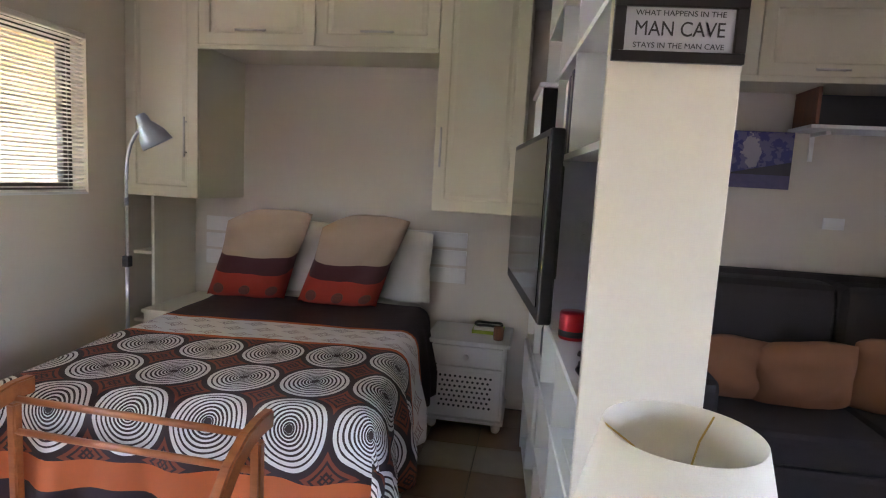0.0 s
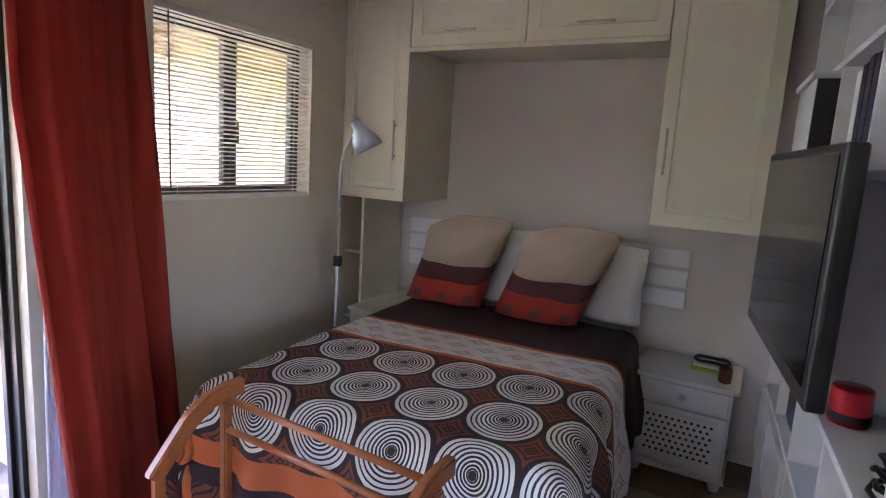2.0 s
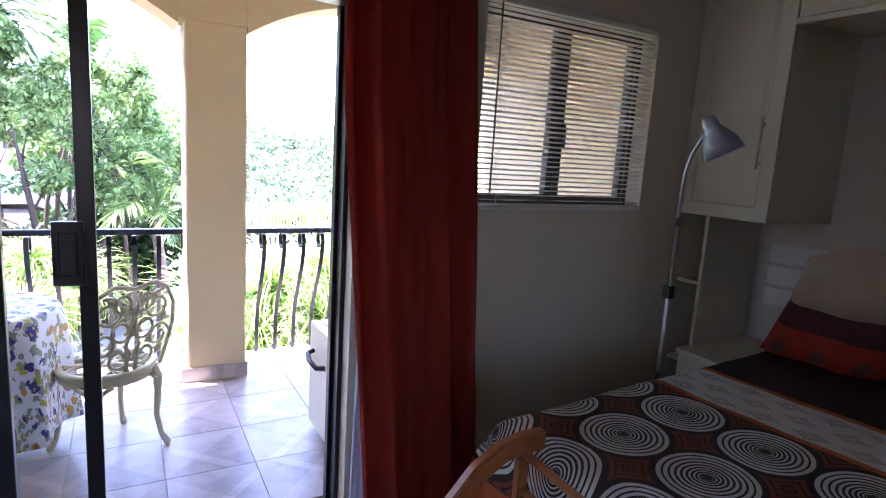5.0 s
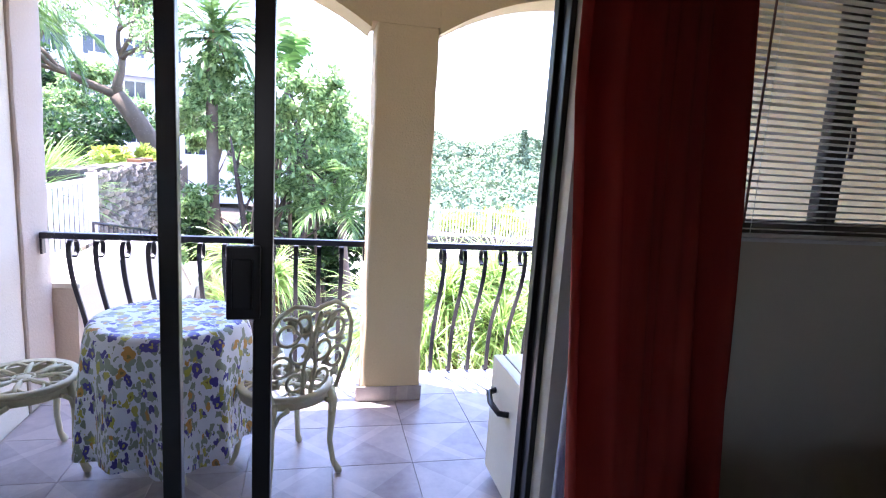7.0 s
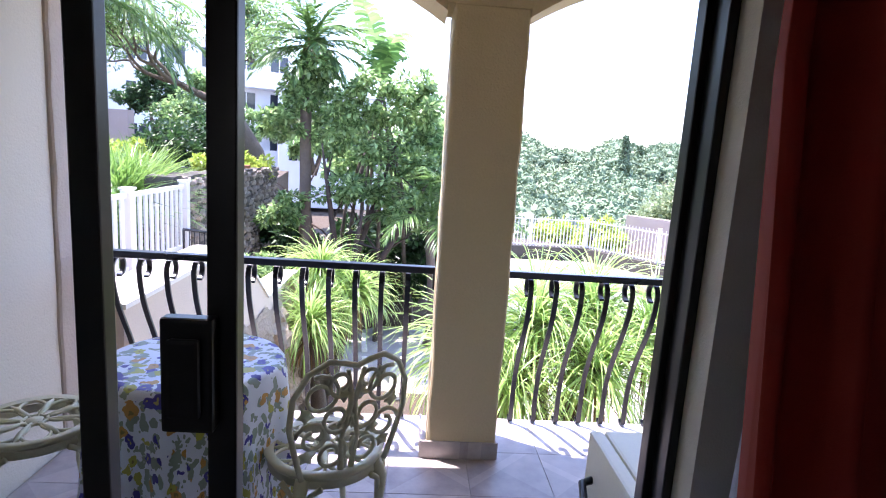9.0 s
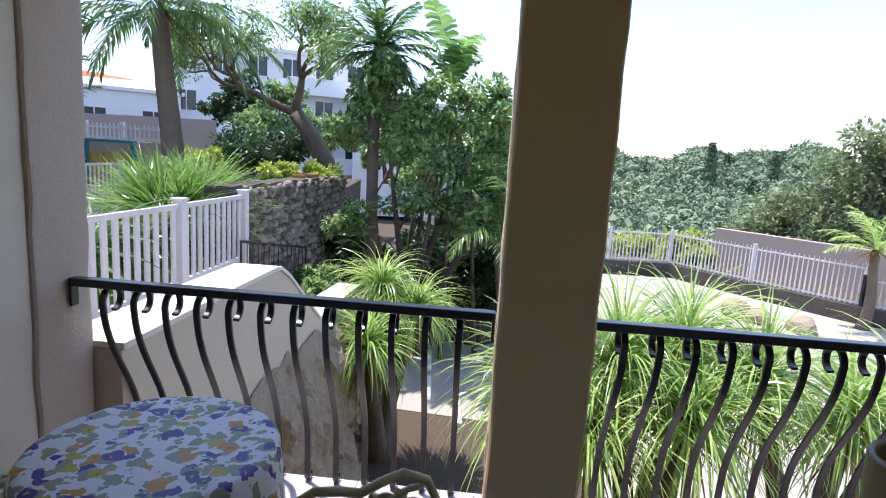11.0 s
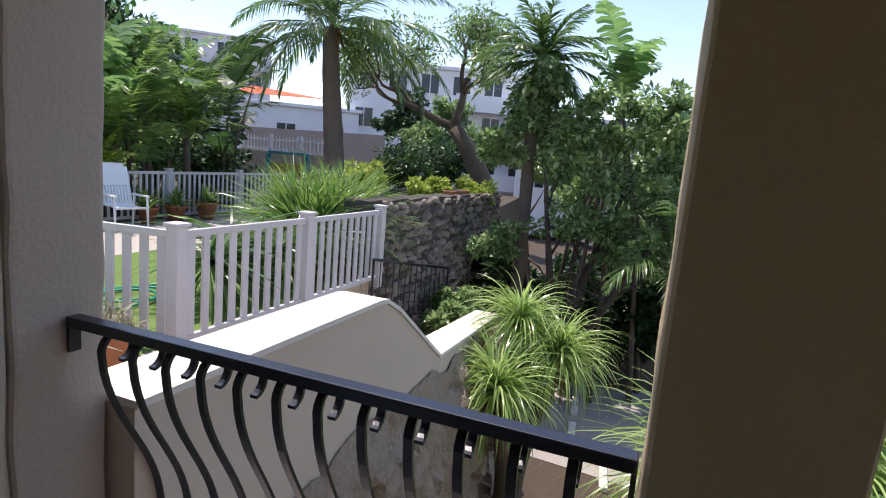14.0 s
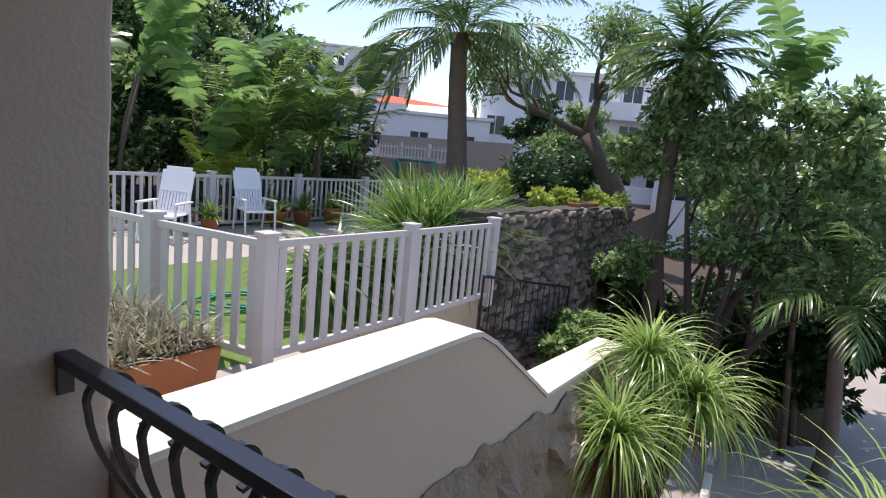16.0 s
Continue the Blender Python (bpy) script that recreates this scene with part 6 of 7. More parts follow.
slab("road", [(-8.9, -5.2), (-8.6, -2.0), (-3.4, 0.6), (-3.0, 14), (-14.5, 16), (-17.4, 8.9), (-23.0, 4.6), (-22.8, 1.6), (-24, -4.6)], GZ - 0.2, GZ + 0.012, M_ROAD, "sun-bleached grey asphalt driveway below the balcony", "driveway")
slab("terrace_lawn", [(-7.1, -6.34), (4, -6.34), (4, -9.6), (-7.1, -9.6)], GZ - 0.2, -0.03, M_LAWN, "green mown lawn on the raised terrace", "lawn")
slab("terrace_paving", [(-13.5, -9.601), (4, -9.601), (4, -12.1), (-13.5, -12.1)], GZ - 0.2, -0.026, M_PAVE, "pale paved terrace with deck chairs", "terrace")
slab("landing_paving", [(-4.25, -6.339), (-4.25, -4.9), (-2.26, -4.9), (-2.26, -5.04), (-0.2, -5.04), (-0.2, -6.199 - 0.0), (4, -6.42), (4, -6.339)], GZ - 0.2, -0.02, M_PAVE, "pale paved landing beside the balcony", "landing")
slab("bed_paving", [(-13.5, -9.6), (-7.101, -9.6), (-7.101, -6.341), (-13.5, -6.8)], GZ - 0.2, -0.028, M_PAVE, "pale paving round the raised bed", "terrace")
slab("raised_bed", [(-13.4, -8.3), (-9.2, -8.3), (-9.2, -6.80), (-13.4, -6.95)], -0.027, 0.72, M_SOIL, "raised planting bed behind the stone wall", "flower bed")
slab("strap_bed", [(-9.199, -8.1), (-7.25, -8.1), (-7.25, -6.78), (-9.199, -6.84)], -0.027, 0.3, M_SOIL, "low bed round the strap-leaf clump", "flower bed")
slab("rear_bed", [(-24, -40), (6, -40), (6, -12.101), (-24, -12.101)], GZ - 0.2, -0.04, M_SOIL, "planted bed behind the terrace fence", "flower bed")
slab("side_bed", [(-24, -12.1), (-13.501, -12.1), (-13.501, -6.9), (-24, -8.5)], GZ - 0.2, 0.35, M_SOIL, "sloping bed beyond the terrace", "flower bed")
slab("building_plinth", [(-2.1, -5.02), (6, -5.02), (6, 6), (-2.1, 6)], GZ - 0.2, -0.36, M_PLASTER, "plastered lower storey below the balcony", "house")
slab("pool_rim", [(-8.6 + 0.9 * math.cos(a), -10.2 + 0.42 * math.sin(a)) for a in np.linspace(0, 6.2, 20)], -0.025, -0.012, M_INK, "thin dark oval sheet lying on the paving", "grate")

slab("wall_lawn_edge", [(-7.08, -6.3385), (-4.252, -6.3385), (-4.252, -6.302), (-7.08, -6.302)], GZ - 0.1, -0.024, M_PLASTER, "plastered edge of the lawn above the stair", "wall")

# the stair and its plastered wall
st = thing("stair", "concrete garden stair going down beside the wall", "stair", (-6.4, -5.55, GZ), kind="structure")
for k in range(15):
    x = -4.25 - 0.29 * k
    part("step", B(x - 0.29, -6.30, GZ - 0.1, x, -4.92, -0.02 - 0.18 * (k + 1)), M_PAVE, st)


def wall_run(pts, half, z_floor):
    """A wall along points (x, y, top)."""
    bm = bmesh.new()
    rows = []
    for i, (x, y, z) in enumerate(pts):
        rows.append([bm.verts.new((x, y - half, z_floor)), bm.verts.new((x, y + half, z_floor)), bm.verts.new((x, y + half, z)), bm.verts.new((x, y - half, z))])
    for a, b in zip(rows, rows[1:]):
        for j in range(4):
            bm.faces.new((a[j], a[(j + 1) % 4], b[(j + 1) % 4], b[j]))
    bm.faces.new(rows[0])
    bm.faces.new(rows[-1][::-1])
    return bm


SW = [(-2.07, -4.70, 0.62), (-3.0, -4.70, 0.62), (-3.95, -4.70, 0.615), (-4.05, -4.70, 0.60), (-4.25, -4.70, 0.50), (-5.22, -4.72, -0.14), (-5.26, -4.72, -0.14), (-6.8, -4.88, -0.34), (-8.45, -5.06, -0.56)]
solid("wall_stair", wall_run(SW, 0.16, GZ), M_PLASTER, "pale plastered stair wall stepping down to the garden", "wall")
cap = wall_run([(x, y, z + 0.035) for x, y, z in SW], 0.175, 0)
for v in cap.verts:
    if abs(v.co.z) < 1e-6:
        k = min(range(len(SW)), key=lambda i: abs(SW[i][0] - v.co.x))
        v.co.z = SW[k][2] + 0.004
solid("trim_wall_cap", cap, M_CAP, "sunlit white plastered coping of the stair wall", "coping")
rng = np.random.default_rng(3)


def boulder_mesh(seed, rough=0.25, sub=2):
    bm = bmesh.new()
    bmesh.ops.create_icosphere(bm, subdivisions=sub, radius=0.5)
    for v in bm.verts:
        v.co *= 1 + rough * noise.noise(v.co * 2.3 + Vector((seed * 7.1, 0, 0)))
        v.co += 0.04 * noise.noise_vector(v.co * 6 + Vector((seed, 0, 0)))
    return bm


rx_, rz_ = np.linspace(-2.3, -8.4, 92), np.linspace(0, 1, 36)
bm = bmesh.new()
rows = []
for x in rx_:
    top = -0.16 - 0.1 * abs(x + 4.2) + 0.10 * noise.noise(Vector((x * 2.3, 0, 0))) + 0.06 * noise.noise(Vector((x * 7, 3, 0)))
    yw = float(np.interp(-x, [2, 5.22, 6.8, 8.45], [-4.53, -4.55, -4.71, -4.89]))
    row = []
    for q in rz_:
        z = top + (GZ - 0.1 - top) * q
        c = noise.cell(Vector((x * 2.6 + 0.3 * math.sin(z * 5), 0, z * 3.4)))
        d = 0.012 + min(1.0, q * 6) * (0.10 + 0.09 * c + 0.10 * noise.noise(Vector((x * 1.4, 1, z * 1.4))) + 0.05 * noise.noise(Vector((x * 6, 2, z * 6)))) + 0.25 * q * q
        row.append(bm.verts.new((x, yw + d, z)))
    rows.append(row)
for a, b in zip(rows, rows[1:]):
    for j in range(len(rz_) - 1):
        bm.faces.new((a[j], a[j + 1], b[j + 1], b[j]))
solid("rock_face", bm, M_ROCK, "brown natural rock face under the stair wall", "rock", "")
hr = thing("stair_handrail", "black iron handrail with thin bars beside the stair", "handrail", (-7.5, -6.1, -1.2))
HA, HB = Vector((-6.75, -6.08, 0.33)), Vector((-9.6, -6.15, -0.20))
bm = bmesh.new()
tube(bm, [HA, HB], 0.018, 8)
part("top_rail", bm, M_IRON, hr, "", True)
bm = bmesh.new()
tube(bm, [HA - Vector((0, 0, 0.75)), HB - Vector((0, 0, 0.75))], 0.012, 6)
part("bottom_rail", bm, M_IRON, hr, "", True)
for k in range(15):
    p = HA.lerp(HB, k / 14)
    bm = bmesh.new()
    tube(bm, [p, p - Vector((0, 0, 2.2 if k in (0, 14) else 0.75))], 0.016 if k in (0, 14) else 0.007, 6)
    part("post" if k in (0, 14) else "bar", bm, M_IRON, hr)

# ---------------------------------------------------------------- white fences
def fence(label, pts, top, base_fn, slat_gap=0.105, slat_w=0.045, pickets=False, post_w=0.11, rail_h=0.055, every=None, mat=None, name="garden_fence", bottom=0.06):
    mat = mat or M_PVC
    ob = thing(name, label, "fence", (*pts[0], base_fn(*pts[0])), group="")
    sl = None
    for (ax, ay), (bx, by) in zip(pts, pts[1:]):
        a, b = Vector((ax, ay, 0)), Vector((bx, by, 0))
        L = (b - a).length
        ang = math.degrees(math.atan2(b.y - a.y, b.x - a.x))
        m = pose(a.x, a.y, 0, 0, 0, ang)
        zb0, zb1 = base_fn(ax, ay), base_fn(bx, by)
        h = top - base_fn(ax, ay)
        sh = Matrix.Identity(4)
        sh[2][0] = (zb1 - zb0) / L
        rm = m @ sh
        for z0, z1 in ((h - 0.09 - (0.1 if pickets else 0), h - 0.09 + rail_h - (0.1 if pickets else 0)), (bottom, bottom + rail_h)):
            bm = bmesh.new()
            box(bm, post_w / 2, -0.022, zb0 + z0, L - post_w / 2, 0.022, zb0 + z1, 0.004, rm)
            part("rail", bm, mat, ob)
        bm = bmesh.new()
        zt = h - 0.035 if pickets else h - 0.092
        box(bm, -slat_w / 2, -0.011 - (0.03 if pickets else 0), bottom * (0.4 if pickets else 1.9), slat_w / 2, 0.011 - (0.03 if pickets else 0), zt)
        if pickets:
            for v in bm.verts:
                if v.co.z > zt - 0.01:
                    v.co.x *= 0.25
        sl = finish("slat", bm, mat)
        n = max(2, int((L - post_w) / slat_gap))
        for k in range(n):
            s = post_w / 2 + (L - post_w) * (k + 0.5) / n
            p = a + (b - a) * (s / L)
            piece("slat", sl, ob, pose(p.x, p.y, zb0 + (zb1 - zb0) * s / L, 0, 0, ang))
    for (x, y) in pts:
        z = base_fn(x, y)
        h = top - base_fn(*pts[0])
        q = part("post", B(x - post_w / 2, y - post_w / 2, z - 0.05, x + post_w / 2, y + post_w / 2, z + h, 0.006), mat, ob)
        bm = bmesh.new()
        box(bm, x - post_w * 0.64, y - post_w * 0.64, z + h, x + post_w * 0.64, y + post_w * 0.64, z + h + 0.028, 0.008)
        part("post_cap", bm, mat, q)
    return ob


flat0 = lambda x, y: -0.02
fence("white painted slatted fence at the edge of the lawn", [(-7.02, -6.17), (-5.44, -6.16), (-3.83, -6.18), (-3.66, -7.35), (-3.50, -8.6), (-3.35, -9.9)], 0.95, flat0, 0.142, 0.068)
fence("white painted slatted fence at the back of the terrace", [(-3.2, -12.0), (-5.2, -12.0), (-7.24, -12.0), (-9.2, -12.0), (-11.2, -12.0), (-13.0, -11.9)], 0.96, flat0, 0.13)

# ---------------------------------------------------------------- stone retaining wall
def wall_point(s):
    return Vector((-7.08 - 7.0 * s, -6.34 - 0.26 * s, 0))


sw = thing("wall_stone", "dark weathered rubble stone retaining wall", "wall", (-9.4, -6.45, GZ), kind="structure")
bm = bmesh.new()
rows = []
for k in range(27):
    p = wall_point(k / 26)
    zt = 1.0 - 0.07 * k / 26 + 0.015 * math.sin(k * 2.1)
    rows.append([bm.verts.new((p.x, p.y, GZ)), bm.verts.new((p.x, p.y, zt)), bm.verts.new((p.x, p.y - 0.4, zt)), bm.verts.new((p.x, p.y - 0.4, GZ))])
for a, b in zip(rows, rows[1:]):
    for j in range(4):
        bm.faces.new((a[j], a[(j + 1) % 4], b[(j + 1) % 4], b[j]))
bm.faces.new(rows[0])
bm.faces.new(rows[-1][::-1])
part("core", bm, M_MORTAR, sw, "dark mortar")
bm = bmesh.new()
box(bm, -13.2, -9.5, GZ, -12.85, -6.6, 0.82)
part("return", bm, M_MORTAR, sw)

# ---------------------------------------------------------------- road wall and palisade
rw_pts = [(-23.4, -3.0), (-23.25, 2.1), (-23.5, 4.6), (-20.6, 6.6), (-17.8, 8.7), (-15.2, 12.5), (-14.0, 17.0)]
rwt = thing("wall_road", "low dark stone wall along the far side of the driveway", "wall", (-20, 5, GZ), kind="structure")
for (ax, ay), (bx, by) in zip(rw_pts, rw_pts[1:]):
    a, b = Vector((ax, ay, 0)), Vector((bx, by, 0))
    L = (b - a).length
    m = pose(a.x, a.y, 0, 0, 0, math.degrees(math.atan2(by - ay, bx - ax)))
    bm = bmesh.new()
    box(bm, -0.05, -0.18, GZ, L + 0.05, 0.18, GZ + 0.55, 0.02, m)
    part("wall_section", bm, M_MORTAR, rwt)
fence("white painted metal palisade on the low stone wall", rw_pts[:5], GZ + 0.55 + 1.35, lambda x, y: GZ + 0.55, 0.15, 0.06, True, 0.10, 0.05)
fence("white painted metal palisade on the low stone wall", rw_pts[4:], GZ + 0.55 + 1.0, lambda x, y: GZ + 0.55, 0.15, 0.06, True, 0.10, 0.05)
slab("wall_boundary", [(-28, 8.0), (-21.5, 13.5), (-21.8, 13.9), (-28.3, 8.4)], GZ - 0.5, -1.05, M_TAUPE, "grey-brown boundary wall beyond the palisade", "wall")
for k, p in enumerate(((-11.2, -3.95), (-9.7, -3.8), (-8.9, -3.2))):
    bm = bmesh.new()
    q = Vector((*p, 0))
    box(bm, -0.55, -0.06, GZ + 0.01, 0.55, 0.06, GZ + 0.09, 0.02, pose(p[0], p[1], 0, 0, 0, 6))
    solid("kerb_stone", bm, M_CAP, "white painted kerb stone beside the driveway", "kerb", "", group="kerb stones")
for k, (x, y, s) in enumerate(((-17.6, 4.9, 0.9), (-16.9, 5.3, 0.7), (-16.2, 6.2, 0.8))):
    bm = boulder_mesh(k + 20, 0.3, 2)
    bmesh.ops.transform(bm, matrix=Matrix.Translation((x, y, GZ + 0.2 * s)) @ Matrix.Diagonal((1.2 * s, s, 0.8 * s, 1)), verts=bm.verts)
    solid("boulder", bm, M_ROCK, "brown boulder at the edge of the driveway", "boulder", "", False, "driveway boulders")

# ---------------------------------------------------------------- garden lamp, pots, chairs
gl = thing("garden_lamp", "white garden lamp post with a globe", "garden lamp", (-14.4, -5.15, GZ))
bm = bmesh.new()
tube(bm, [(-14.4, -5.15, GZ), (-14.4, -5.15, -0.72)], 0.05, 10)
part("post", bm, M_PVC, gl, "", True)
bm = bmesh.new()
bmesh.ops.create_uvsphere(bm, u_segments=14, v_segments=10, radius=0.13, matrix=Matrix.Translation((-14.4, -5.15, -0.60)))
part("globe", bm, M_PVC, gl, "", True)
pl = thing("planter_box", "terracotta window-box planter on the stone wall", "planter", (-11.2, -6.75, 0.74))
part("box", B(-11.75, -6.88, 0.80, -10.85, -6.62, 1.03, 0.02), M_TERRA, pl)
part("soil", B(-11.7, -6.85, 1.0, -10.9, -6.65, 1.034), M_SOIL, pl)
part("foot", B(-11.6, -6.85, 0.70, -11.0, -6.65, 0.799), M_TERRA, pl)

tp = thing("terracotta_trough", "large terracotta trough filled with greyish succulents", "planter", (-2.95, -6.3, -0.02))
bm = bmesh.new()
box(bm, -3.28, -6.95, -0.02, -2.72, -5.95, 0.34, 0.02)
for v in bm.verts:
    if v.co.z > 0.2:
        v.co.x = -3.0 + (v.co.x + 3.0) * 1.1
        v.co.y = -6.45 + (v.co.y + 6.45) * 1.08
part("trough", bm, M_TERRA, tp)
part("soil", B(-3.28, -6.97, 0.32, -2.72, -5.93, 0.346), M_SOIL, tp)
rng = np.random.default_rng(31)
nS = 900
V, F = strips(rng, np.stack([rng.uniform(-3.3, -2.7, nS), rng.uniform(-7.0, -5.93, nS), np.full(nS, 0.34)], -1), rng.uniform(0, 6.28, nS), rng.uniform(-0.1, 1.5, nS), rng.uniform(0.12, 0.34, nS), rng.uniform(0, 1.6, nS), np.full(nS, 0.02), 4, roll=0.5)
leafy("succulent_growth", V, F, L_GREY, tp, "greyish green succulent stems")


def deck_chair(label):
    """White plastic reclining chair, facing -y."""
    ob = thing("deck_chair", label, "deck chair", group="terrace chairs")
    for k in range(9):
        part("seat_slat", B(-0.22 + k * 0.05, -0.219, 0.37, -0.18 + k * 0.05, 0.22, 0.39, 0.004), M_WHITEPLASTIC, ob)
    part("seat_front_rail", B(-0.25, -0.27, 0.36, 0.25, -0.22, 0.395, 0.008), M_WHITEPLASTIC, ob)
    m = pose(0, 0.22, 0.38, -20, 0, 0)
    for k in range(9):
        bm = bmesh.new()
        box(bm, -0.22 + k * 0.05, -0.01, 0.051, -0.18 + k * 0.05, 0.01, 0.349, 0.004, m)
        part("back_slat", bm, M_WHITEPLASTIC, ob)
    bm = bmesh.new()
    box(bm, -0.25, -0.014, 0.35, 0.25, 0.014, 0.70, 0.012, m)
    box(bm, -0.2, -0.013, 0.69, 0.2, 0.013, 0.76, 0.012, m)
    box(bm, -0.25, -0.014, 0.0, 0.25, 0.014, 0.05, 0.008, m)
    for s in (-0.245, 0.225):
        box(bm, s, -0.013, 0.05, s + 0.022, 0.013, 0.35, 0.004, m)
    part("back_frame", bm, M_WHITEPLASTIC, ob)
    for s in (-0.27, 0.27):
        part("arm", B(s - 0.035, -0.28, 0.56, s + 0.035, 0.28, 0.59, 0.01), M_WHITEPLASTIC, ob)
        for y in (-0.24, 0.22):
            bm = bmesh.new()
            tube(bm, [(s, y + (0.06 if y > 0 else -0.04), 0.0), (s, y, 0.57)], 0.02, 8)
            part("leg", bm, M_WHITEPLASTIC, ob)
    return ob


dc = deck_chair("white plastic deck chair on the terrace")
dc.matrix_basis = pose(-7.75, -11.45, -0.026, 0, 0, 165)
copy_thing(dc, pose(-5.95, -11.2, -0.026, 0, 0, 125))
for k, (x, y, s) in enumerate(((-9.1, -11.7, 0.2), (-9.9, -11.7, 0.22), (-6.9, -11.5, 0.16), (-8.5, -11.75, 0.19))):
    ob = thing("flower_pot", "terracotta pot with a small plant on the terrace", "flower pot", (x, y, -0.026), group="terrace pots")
    bm = bmesh.new()
    lathe(bm, [(0.0, -0.026), (0.6 * s, -0.026), (0.95 * s, 1.3 * s), (1.05 * s, 1.3 * s), (1.05 * s, 1.5 * s), (0.9 * s, 1.5 * s), (0.85 * s, 1.35 * s), (0.0, 1.35 * s)], x, y, 20)
    part("pot", bm, M_TERRA, ob, "", True)
    r2 = np.random.default_rng(40 + k)
    V, F = head_of_straps(r2, (x, y, 1.4 * s), 60, 0.5, 0.05, (0.2, 1.5), (0.4, 1.6), 4)
    leafy("plant", V, F, L_STRAP, ob)
hz = thing("garden_hose", "green garden hose lying in loops on the lawn", "hose", (-4.8, -7.6, -0.03))
bm = bmesh.new()
tube(bm, [(-5.0 + 0.4 * math.cos(a) + 0.03 * a, -7.7 + 0.3 * math.sin(a), -0.012 + 0.03 * abs(math.sin(a * 0.7))) for a in np.linspace(0, 20, 90)], 0.014, 6)
part("hose", bm, M_GREENHOSE, hz, "", True)
# ---------------------------------------------------------------- planting
ponytail("ponytail_palm", "ponytail palm with several drooping green heads", (-7.25, -4.25, GZ), [(-7.35, -4.32, -0.3), (-6.35, -4.3, -0.82), (-7.3, -3.8, -0.6)], 1, 380, 1.0)
ponytail("ponytail_palm", "tall ponytail palm close to the railing", (-4.9, -2.4, GZ), [(-5.0, -2.35, -0.6), (-4.7, -1.85, -0.85)], 3, 360, 1.35)
ponytail("ponytail_palm", "tall ponytail palm close to the railing", (-4.9, -1.3, GZ), [(-5.0, -1.6, -0.25), (-4.6, -1.0, -0.6), (-5.3, -0.9, -0.15)], 4, 360, 1.35)
ponytail("ponytail_palm", "tall ponytail palm close to the railing", (-4.9, 0.3, GZ), [(-5.0, -0.3, -0.35), (-4.9, 0.5, -0.6), (-5.2, 1.2, -0.5)], 5, 340, 1.3)

rng = np.random.default_rng(8)
ob = thing("strap_leaf_clump", "large arching clump of green strap leaves behind the fence", "shrub", (-6.3, -7.5, -0.03))
vf = []
for x, y in ((-7.1, -7.3), (-7.9, -7.2), (-7.6, -7.85), (-8.5, -7.5), (-8.1, -7.3), (-7.3, -7.1), (-8.3, -7.9)):
    vf.append(head_of_straps(rng, (x, y, 0.25), 330, 1.38, 0.045, (0.45, 1.5), (0.5, 1.7), 6))
leafy("leaves", *join(*vf), L_STRAP, ob)
vf = [head_of_straps(rng, (x, y, 0.45), 80, 0.95, 0.045, (-0.8, 0.9), (0.6, 1.4), 5) for x, y in ((-4.9, -6.85), (-5.3, -7.0), (-5.9, -6.85), (-6.4, -6.85), (-6.9, -6.85), (-5.6, -7.2))]
leafy("lower_leaves", *join(*vf), L_PALM, ob, "darker lower leaves")
bm = boulder_mesh(77, 0.2, 2)
bmesh.ops.transform(bm, matrix=Matrix.Translation((-6.3, -7.5, 0.15)) @ Matrix.Diagonal((1.2, 0.8, 0.7, 1)), verts=bm.verts)
part("rootstock", bm, M_BARKDARK, ob)

broad_tree("shade_tree", "dense leafy green tree above the stone wall", (-11.3, -4.7, GZ), [(-10.6, -4.9, 1.6), (-11.6, -3.4, 1.9), (-12.3, -5.6, 1.0), (-10.9, -2.6, 1.2), (-10.3, -4.0, 0.4)],
           [((-11.0, -5.1, 3.0), 0.5), ((-10.9, -5.85, 1.9), 0.55), ((-11.0, -2.9, 2.5), 0.65), ((-10.8, -4.1, 2.55), 0.6), ((-11.5, -5.4, 2.6), 0.75), ((-11.5, -3.3, 2.4), 0.85), ((-11.4, -4.3, 1.8), 1.1), ((-11.3, -2.6, 1.5), 1.0), ((-10.9, -4.5, 0.6), 0.6), ((-11.1, -3.3, 0.5), 0.8), ((-11.5, -1.8, 1.1), 0.9), ((-11.0, -5.9, 0.2), 0.5)], 11, 85, 0.135, L_TREE, M_BARKDARK, 0.10)
# the darkest leaf colour stands in for the deep shade below the canopy
broad_tree("dark_shrubbery", "shrubbery under the trees, shade put into its dark leaf colour", (-12.6, -4.6, GZ), [(-12.4, -5.2, -0.6), (-12.8, -3.6, -0.4), (-12.2, -2.4, -0.8)],
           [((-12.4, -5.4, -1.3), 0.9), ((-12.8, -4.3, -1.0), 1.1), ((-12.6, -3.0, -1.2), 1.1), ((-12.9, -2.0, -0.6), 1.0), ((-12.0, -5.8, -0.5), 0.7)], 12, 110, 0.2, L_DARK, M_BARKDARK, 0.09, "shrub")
broad_tree("driveway_tree", "broad tree shading the driveway behind the shrubs", (-15.2, -3.4, GZ), [(-14.8, -4.4, 1.2), (-15.4, -2.4, 1.4), (-14.4, -2.0, 0.8)],
           [((-14.6, -4.6, 1.4), 1.2), ((-15.2, -3.0, 1.9), 1.5), ((-14.6, -1.6, 1.3), 1.3), ((-13.9, -3.2, 0.6), 1.0)], 15, 70, 0.2, L_TREE, M_BARKDARK, 0.12)
